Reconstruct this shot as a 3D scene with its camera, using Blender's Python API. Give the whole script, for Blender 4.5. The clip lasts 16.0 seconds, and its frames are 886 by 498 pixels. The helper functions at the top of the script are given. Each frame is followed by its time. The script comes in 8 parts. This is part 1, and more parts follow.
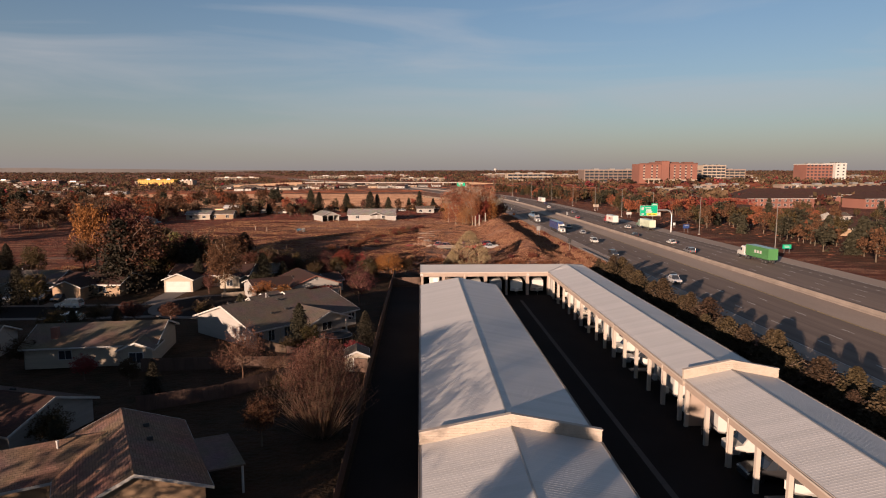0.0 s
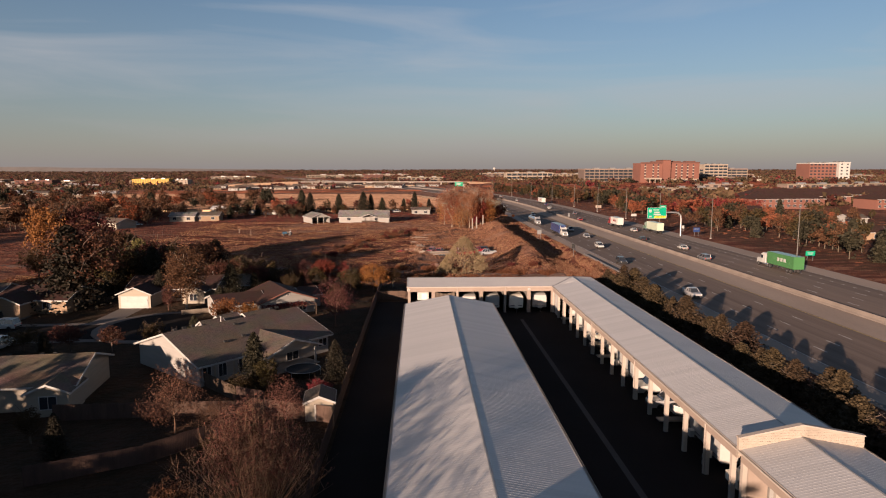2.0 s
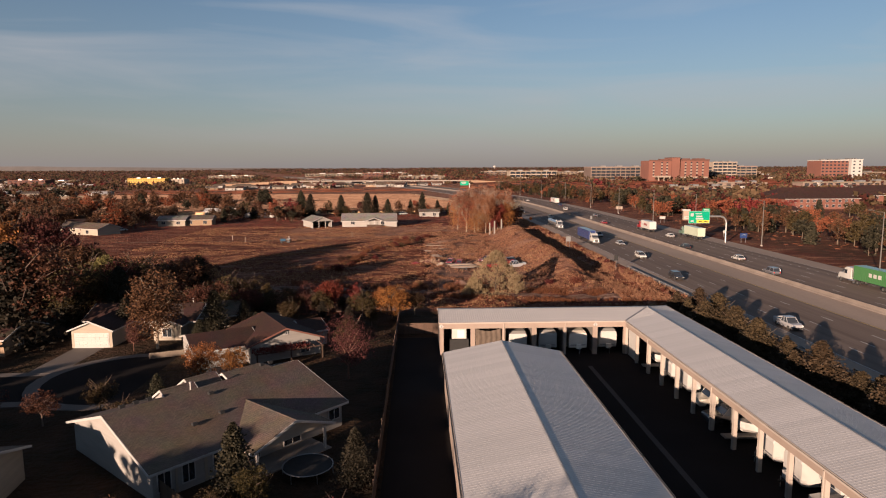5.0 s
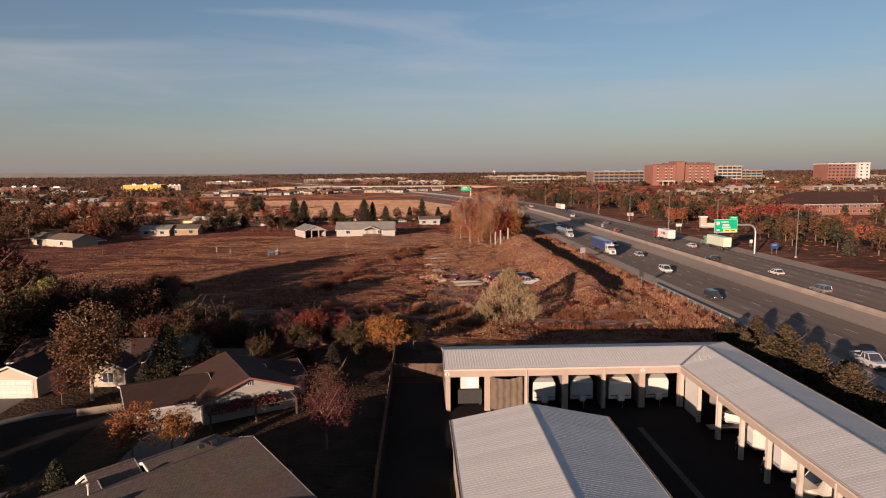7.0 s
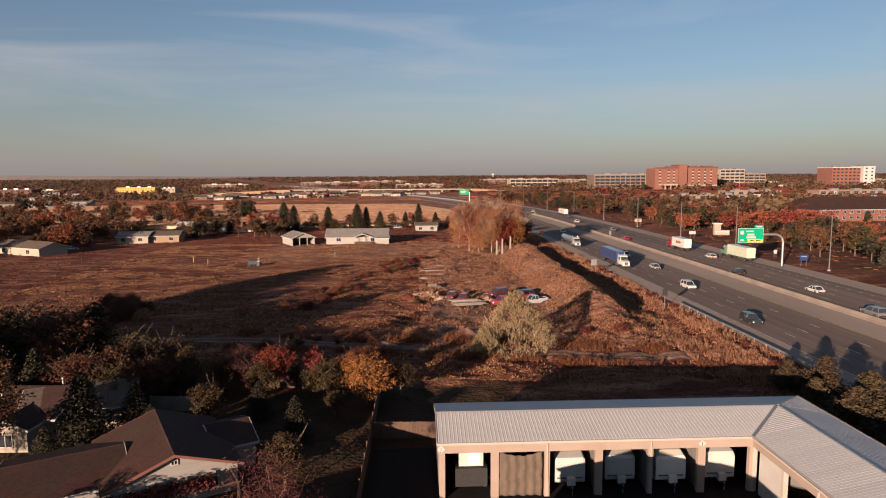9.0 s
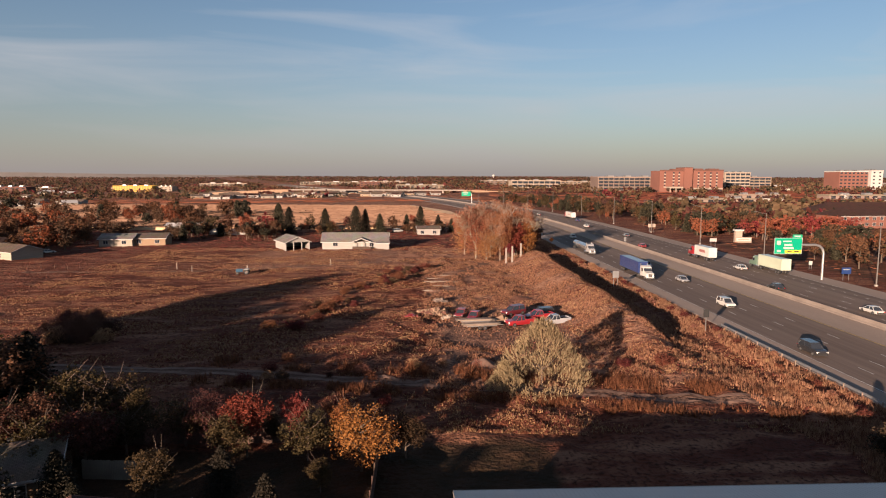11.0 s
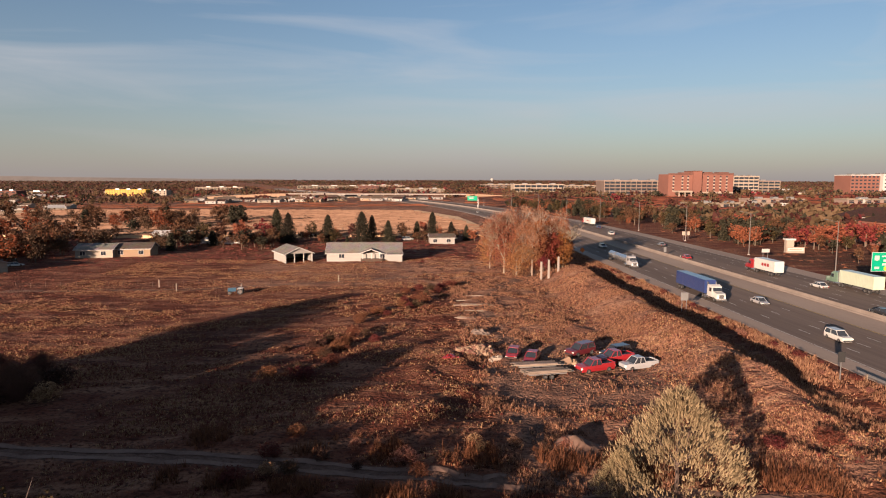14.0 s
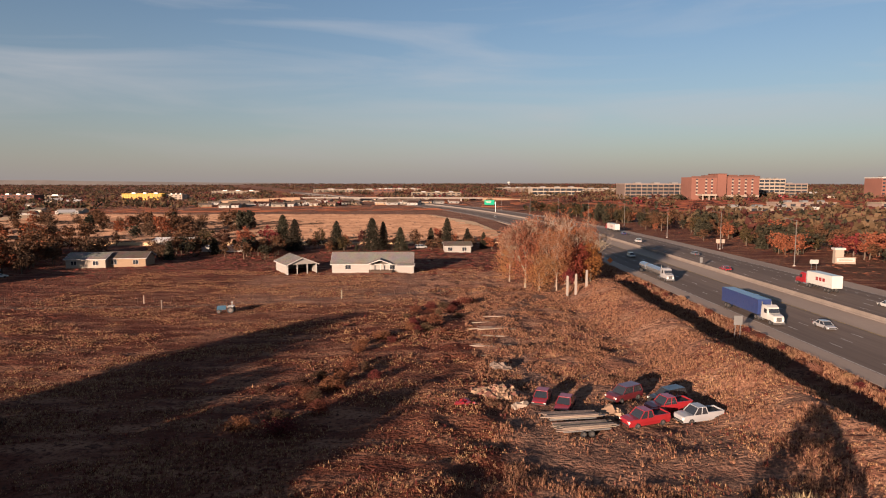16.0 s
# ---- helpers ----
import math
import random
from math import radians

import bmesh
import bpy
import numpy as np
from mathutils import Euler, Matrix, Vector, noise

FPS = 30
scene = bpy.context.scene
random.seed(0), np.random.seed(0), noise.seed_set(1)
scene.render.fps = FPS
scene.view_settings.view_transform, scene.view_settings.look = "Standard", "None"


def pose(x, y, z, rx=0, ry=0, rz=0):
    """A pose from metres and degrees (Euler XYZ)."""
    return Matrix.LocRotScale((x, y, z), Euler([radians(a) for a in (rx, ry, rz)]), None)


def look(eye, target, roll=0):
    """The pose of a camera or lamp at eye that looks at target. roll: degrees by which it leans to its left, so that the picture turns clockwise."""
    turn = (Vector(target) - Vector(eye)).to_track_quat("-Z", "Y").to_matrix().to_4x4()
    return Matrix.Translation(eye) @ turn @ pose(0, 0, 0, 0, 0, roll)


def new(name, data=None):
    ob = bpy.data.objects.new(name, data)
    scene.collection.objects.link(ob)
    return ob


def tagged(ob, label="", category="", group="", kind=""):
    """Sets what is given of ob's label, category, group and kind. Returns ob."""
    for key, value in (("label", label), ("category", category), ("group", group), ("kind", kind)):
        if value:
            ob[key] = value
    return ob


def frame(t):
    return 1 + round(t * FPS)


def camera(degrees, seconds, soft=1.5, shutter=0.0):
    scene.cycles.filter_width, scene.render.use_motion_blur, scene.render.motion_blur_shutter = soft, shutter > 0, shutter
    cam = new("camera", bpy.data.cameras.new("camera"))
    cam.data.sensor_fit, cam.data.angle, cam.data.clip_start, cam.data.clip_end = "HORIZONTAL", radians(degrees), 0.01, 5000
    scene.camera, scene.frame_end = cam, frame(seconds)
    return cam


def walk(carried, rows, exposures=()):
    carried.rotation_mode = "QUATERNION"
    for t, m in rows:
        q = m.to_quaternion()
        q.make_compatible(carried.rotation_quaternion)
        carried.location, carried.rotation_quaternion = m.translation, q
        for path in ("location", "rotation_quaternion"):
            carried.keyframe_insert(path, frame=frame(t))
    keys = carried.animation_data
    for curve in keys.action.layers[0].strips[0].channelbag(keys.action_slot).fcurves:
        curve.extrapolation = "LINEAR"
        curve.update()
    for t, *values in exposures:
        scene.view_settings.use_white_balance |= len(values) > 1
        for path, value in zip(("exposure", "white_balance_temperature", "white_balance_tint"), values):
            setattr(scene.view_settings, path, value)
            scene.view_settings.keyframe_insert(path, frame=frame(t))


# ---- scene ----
cam = camera(70.2, 16.0, soft=1.1)
PATH = [
    (0, (0.972, -54.345, 24.745), (1.044, -52.361, 24.498), 0.0),
    (0.5, (1.722, -50.859, 24.719), (1.796, -48.876, 24.473), -0.1),
    (1, (2.484, -47.197, 24.713), (2.559, -45.214, 24.469), -0.2),
    (1.5, (2.996, -43.155, 24.906), (3.073, -41.172, 24.66), -0.1),
    (2, (3.14, -39.206, 25.014), (3.215, -37.223, 24.764), -0.0),
    (2.5, (2.857, -35.322, 25.107), (2.93, -33.34, 24.855), -0.0),
    (3, (2.078, -31.367, 25.167), (2.151, -29.385, 24.913), 0.1),
    (3.5, (0.76, -26.913, 25.279), (0.835, -24.931, 25.021), 0.2),
    (4, (-0.446, -22.859, 25.505), (-0.37, -20.877, 25.246), 0.1),
    (6.5, (-2.111, -0.401, 25.539), (-2.033, 1.582, 25.295), -0.4),
    (7, (-1.677, 4.01, 25.512), (-1.599, 5.994, 25.272), -0.4),
    (7.5, (-1.1, 8.279, 25.588), (-1.022, 10.263, 25.351), -0.6),
    (8, (-0.793, 12.766, 25.564), (-0.713, 14.751, 25.33), -0.4),
    (8.5, (-0.513, 16.925, 25.638), (-0.433, 18.91, 25.407), -0.5),
    (9, (-0.514, 21.247, 25.768), (-0.431, 23.232, 25.537), -0.3),
    (11.5, (-2.595, 41.378, 25.994), (-2.509, 43.363, 25.766), 0.3),
    (12, (-4.047, 45.794, 25.771), (-3.96, 47.78, 25.544), 0.4),
    (12.5, (-5.441, 50.091, 25.847), (-5.354, 52.076, 25.619), 0.3),
    (13, (-6.569, 54.585, 25.692), (-6.479, 56.57, 25.469), 0.2),
    (13.5, (-7.345, 58.9, 25.739), (-7.253, 60.885, 25.519), 0.2),
    (14, (-7.881, 63.154, 25.649), (-7.785, 65.14, 25.432), 0.2),
    (14.5, (-7.806, 67.476, 25.742), (-7.709, 69.462, 25.528), 0.1),
    (15, (-7.662, 71.542, 25.738), (-7.57, 73.528, 25.528), 0.1),
    (15.5, (-7.349, 75.503, 25.907), (-7.28, 77.491, 25.698), 0.1),
    (16, (-6.617, 79.607, 26.002), (-6.574, 81.596, 25.795), 0.1),
]
EXPOSURES = [(0.0, 1.1, 6400, 13), (4.0, 1.06, 6400, 13), (7.0, 1.1, 6400, 13), (9.0, 1.18, 6400, 13), (12.5, 1.4, 6450, 13), (16.0, 1.26, 6450, 13)]
walk(cam, [(t, look(eye, target, roll)) for t, eye, target, roll in PATH], EXPOSURES)

# ---- light: a low, warm autumn sun behind and to the left, clear hazy sky with thin cirrus ----
SUN_EL, SUN_AZ = 8.8, 214.0        # elevation, and bearing clockwise from +y
world = bpy.data.worlds.new("sky")
scene.world = world
world.use_nodes = True
wn, wl = world.node_tree.nodes, world.node_tree.links
wn.clear()
w_out, w_bg, w_sky = wn.new("ShaderNodeOutputWorld"), wn.new("ShaderNodeBackground"), wn.new("ShaderNodeTexSky")
w_sky.sky_type, w_sky.sun_disc = "NISHITA", False
w_sky.sun_elevation, w_sky.sun_rotation = radians(SUN_EL), radians(SUN_AZ)
w_sky.air_density, w_sky.dust_density, w_sky.ozone_density, w_sky.altitude = 1.0, 0.35, 2.2, 800
w_bg.inputs["Strength"].default_value = 0.05
w_co, w_map, w_noise, w_ramp = wn.new("ShaderNodeTexCoord"), wn.new("ShaderNodeMapping"), wn.new("ShaderNodeTexNoise"), wn.new("ShaderNodeValToRGB")
w_map.inputs["Scale"].default_value = (0.8, 1.3, 7.0)
w_map.inputs["Rotation"].default_value = (0.0, radians(8), radians(20))
w_noise.inputs["Scale"].default_value, w_noise.inputs["Detail"].default_value, w_noise.inputs["Distortion"].default_value = 2.2, 8.0, 0.6
w_ramp.color_ramp.elements[0].position, w_ramp.color_ramp.elements[1].position = 0.44, 0.74
w_mix = wn.new("ShaderNodeMix")
w_mix.data_type = "RGBA"
w_amt = wn.new("ShaderNodeMath")
w_amt.operation = "MULTIPLY"
w_amt.inputs[1].default_value = 0.52
w_mix.inputs["B"].default_value = (5.6, 5.5, 5.5, 1)
wl.new(w_co.outputs["Generated"], w_map.inputs["Vector"])
wl.new(w_map.outputs["Vector"], w_noise.inputs["Vector"])
wl.new(w_noise.outputs["Fac"], w_ramp.inputs["Fac"])
wl.new(w_ramp.outputs["Color"], w_amt.inputs[0])
wl.new(w_amt.outputs["Value"], w_mix.inputs["Factor"])
wl.new(w_sky.outputs["Color"], w_mix.inputs["A"])
# dusty haze that thickens towards the horizon, the same all round
w_sep, w_exp, w_haze, w_abs = wn.new("ShaderNodeSeparateXYZ"), wn.new("ShaderNodeMath"), wn.new("ShaderNodeMix"), wn.new("ShaderNodeMath")
w_abs.operation, w_exp.operation, w_haze.data_type = "MULTIPLY", "EXPONENT", "RGBA"
w_abs.inputs[1].default_value = -9.0
w_haze.inputs["B"].default_value = (2.7, 2.42, 2.3, 1)
wl.new(w_co.outputs["Generated"], w_sep.inputs["Vector"])
wl.new(w_sep.outputs["Z"], w_abs.inputs[0])
wl.new(w_abs.outputs["Value"], w_exp.inputs[0])
wl.new(w_exp.outputs["Value"], w_haze.inputs["Factor"])
wl.new(w_mix.outputs["Result"], w_haze.inputs["A"])
w_haze.clamp_factor = True
wl.new(w_haze.outputs["Result"], w_bg.inputs["Color"])
wl.new(w_bg.outputs["Background"], w_out.inputs["Surface"])

sun = new("sun", bpy.data.lights.new("sun", "SUN"))
sun.data.energy, sun.data.angle, sun.data.color = 6.6, radians(0.53), (1.0, 0.72, 0.52)
sun.matrix_world = look((math.sin(radians(SUN_AZ)) * 100, math.cos(radians(SUN_AZ)) * 100, 100 * math.tan(radians(SUN_EL))), (0, 0, 0))

# ---- materials ----
def tree_of(name):
    m = bpy.data.materials.new(name)
    m.use_nodes = True
    return m, m.node_tree.nodes, m.node_tree.links, m.node_tree.nodes["Principled BSDF"]


def surf(name, a, b=None, rough=0.8, big=0.5, fine=8.0, bump=0.2, metal=0.0, rand=0.0, spec=0.3, stretch=(1, 1, 1), relief=0.02):
    """A plain real surface: two tones mixed by coarse and fine noise, fine relief, a little change from object to object."""
    m, n, l, p = tree_of(name)
    b = b or tuple(c * 0.72 for c in a)
    co, mp = n.new("ShaderNodeTexCoord"), n.new("ShaderNodeMapping")
    mp.inputs["Scale"].default_value = stretch
    n1, n2 = n.new("ShaderNodeTexNoise"), n.new("ShaderNodeTexNoise")
    n1.inputs["Scale"].default_value, n1.inputs["Detail"].default_value = big, 5
    n2.inputs["Scale"].default_value, n2.inputs["Detail"].default_value = fine, 4
    add = n.new("ShaderNodeMath")
    add.operation = "MULTIPLY_ADD"
    add.inputs[1].default_value, add.inputs[2].default_value = 0.5, 0.0
    ramp = n.new("ShaderNodeMapRange")
    ramp.inputs["From Min"].default_value, ramp.inputs["From Max"].default_value = 0.52, 0.98
    mix = n.new("ShaderNodeMix")
    mix.data_type = "RGBA"
    mix.inputs["A"].default_value, mix.inputs["B"].default_value = (*a, 1), (*b, 1)
    l.new(co.outputs["Object"], mp.inputs["Vector"])
    l.new(mp.outputs["Vector"], n1.inputs["Vector"])
    l.new(mp.outputs["Vector"], n2.inputs["Vector"])
    l.new(n2.outputs["Fac"], add.inputs[0])
    l.new(n1.outputs["Fac"], add.inputs[2])
    l.new(add.outputs["Value"], ramp.inputs["Value"])
    l.new(ramp.outputs["Result"], mix.inputs["Factor"])
    last = mix.outputs["Result"]
    if rand:
        info, hsv = n.new("ShaderNodeObjectInfo"), n.new("ShaderNodeHueSaturation")
        r1, r2 = n.new("ShaderNodeMapRange"), n.new("ShaderNodeMapRange")
        r1.inputs["To Min"].default_value, r1.inputs["To Max"].default_value = 1 - rand, 1 + rand
        r2.inputs["To Min"].default_value, r2.inputs["To Max"].default_value = 0.5 - rand * 0.09, 0.5 + rand * 0.09
        wob = n.new("ShaderNodeMath")
        wob.operation = "PINGPONG"
        wob.inputs[1].default_value = 0.37
        l.new(info.outputs["Random"], r1.inputs["Value"])
        l.new(info.outputs["Random"], wob.inputs[0])
        r2.inputs["From Max"].default_value = 0.37
        l.new(wob.outputs["Value"], r2.inputs["Value"])
        l.new(r1.outputs["Result"], hsv.inputs["Value"])
        l.new(r2.outputs["Result"], hsv.inputs["Hue"])
        l.new(last, hsv.inputs["Color"])
        last = hsv.outputs["Color"]
    l.new(last, p.inputs["Base Color"])
    if bump:
        bp = n.new("ShaderNodeBump")
        bp.inputs["Strength"].default_value, bp.inputs["Distance"].default_value = bump, relief
        l.new(n2.outputs["Fac"], bp.inputs["Height"])
        l.new(bp.outputs["Normal"], p.inputs["Normal"])
    p.inputs["Roughness"].default_value, p.inputs["Metallic"].default_value = rough, metal
    p.inputs["Specular IOR Level"].default_value = spec
    return m


def shingles(name, a, b, course=0.16, tab=0.3):
    """Roof shingles in staggered courses, each tab a tone of its own."""
    m, n, l, p = tree_of(name)
    co, mp, br = n.new("ShaderNodeTexCoord"), n.new("ShaderNodeMapping"), n.new("ShaderNodeTexBrick")
    br.inputs["Color1"].default_value, br.inputs["Color2"].default_value = (*a, 1), (*b, 1)
    br.inputs["Mortar"].default_value = (*[c * 0.45 for c in b], 1)
    br.inputs["Scale"].default_value, br.inputs["Mortar Size"].default_value = 1.0, 0.012
    br.inputs["Brick Width"].default_value, br.inputs["Row Height"].default_value = tab, course
    ns = n.new("ShaderNodeTexNoise")
    ns.inputs["Scale"].default_value, ns.inputs["Detail"].default_value = 0.35, 6
    mix = n.new("ShaderNodeMix")
    mix.data_type, mix.blend_type = "RGBA", "MULTIPLY"
    mix.inputs["Factor"].default_value = 0.55
    bp = n.new("ShaderNodeBump")
    bp.inputs["Strength"].default_value, bp.inputs["Distance"].default_value = 0.5, 0.015
    l.new(co.outputs["Object"], mp.inputs["Vector"])
    l.new(mp.outputs["Vector"], br.inputs["Vector"])
    l.new(co.outputs["Object"], ns.inputs["Vector"])
    l.new(br.outputs["Color"], mix.inputs["A"])
    l.new(ns.outputs["Color"], mix.inputs["B"])
    l.new(mix.outputs["Result"], p.inputs["Base Color"])
    l.new(br.outputs["Fac"], bp.inputs["Height"])
    bp.invert = True
    l.new(bp.outputs["Normal"], p.inputs["Normal"])
    p.inputs["Roughness"].default_value = 0.9
    p.inputs["Specular IOR Level"].default_value = 0.2
    return m


def leaves(name, a, b, rand=0.25, through_light=0.3):
    """Foliage: every leaf or clump has a tone between two colours; thin enough to pass some light."""
    a, b = tuple(c * 0.58 for c in a), tuple(c * 0.58 for c in b)
    m, n, l, p = tree_of(name)
    geo, info, mix, hsv = n.new("ShaderNodeNewGeometry"), n.new("ShaderNodeObjectInfo"), n.new("ShaderNodeMix"), n.new("ShaderNodeHueSaturation")
    mix.data_type = "RGBA"
    mix.inputs["A"].default_value, mix.inputs["B"].default_value = (*a, 1), (*b, 1)
    r1, r2 = n.new("ShaderNodeMapRange"), n.new("ShaderNodeMapRange")
    r1.inputs["To Min"].default_value, r1.inputs["To Max"].default_value = 1 - rand, 1 + rand
    r2.inputs["To Min"].default_value, r2.inputs["To Max"].default_value = 0.5 - rand * 0.1, 0.5 + rand * 0.1
    l.new(geo.outputs["Random Per Island"], mix.inputs["Factor"])
    l.new(info.outputs["Random"], r1.inputs["Value"])
    l.new(info.outputs["Random"], r2.inputs["Value"])
    l.new(r1.outputs["Result"], hsv.inputs["Value"])
    l.new(r2.outputs["Result"], hsv.inputs["Hue"])
    l.new(mix.outputs["Result"], hsv.inputs["Color"])
    l.new(hsv.outputs["Color"], p.inputs["Base Color"])
    p.inputs["Roughness"].default_value, p.inputs["Specular IOR Level"].default_value = 0.75, 0.15
    if through_light:
        tr, ms = n.new("ShaderNodeBsdfTranslucent"), n.new("ShaderNodeMixShader")
        ms.inputs["Fac"].default_value = through_light
        l.new(hsv.outputs["Color"], tr.inputs["Color"])
        l.new(p.outputs["BSDF"], ms.inputs[1])
        l.new(tr.outputs["BSDF"], ms.inputs[2])
        l.new(ms.outputs["Shader"], n["Material Output"].inputs["Surface"])
    return m


def glossy(name, c, rough=0.25, metal=0.0, coat=0.5, rand=0.0):
    m = surf(name, c, tuple(v * 0.9 for v in c), rough, 0.8, 30, 0.0, metal, rand, 0.5)
    m.node_tree.nodes["Principled BSDF"].inputs["Coat Weight"].default_value = coat
    return m


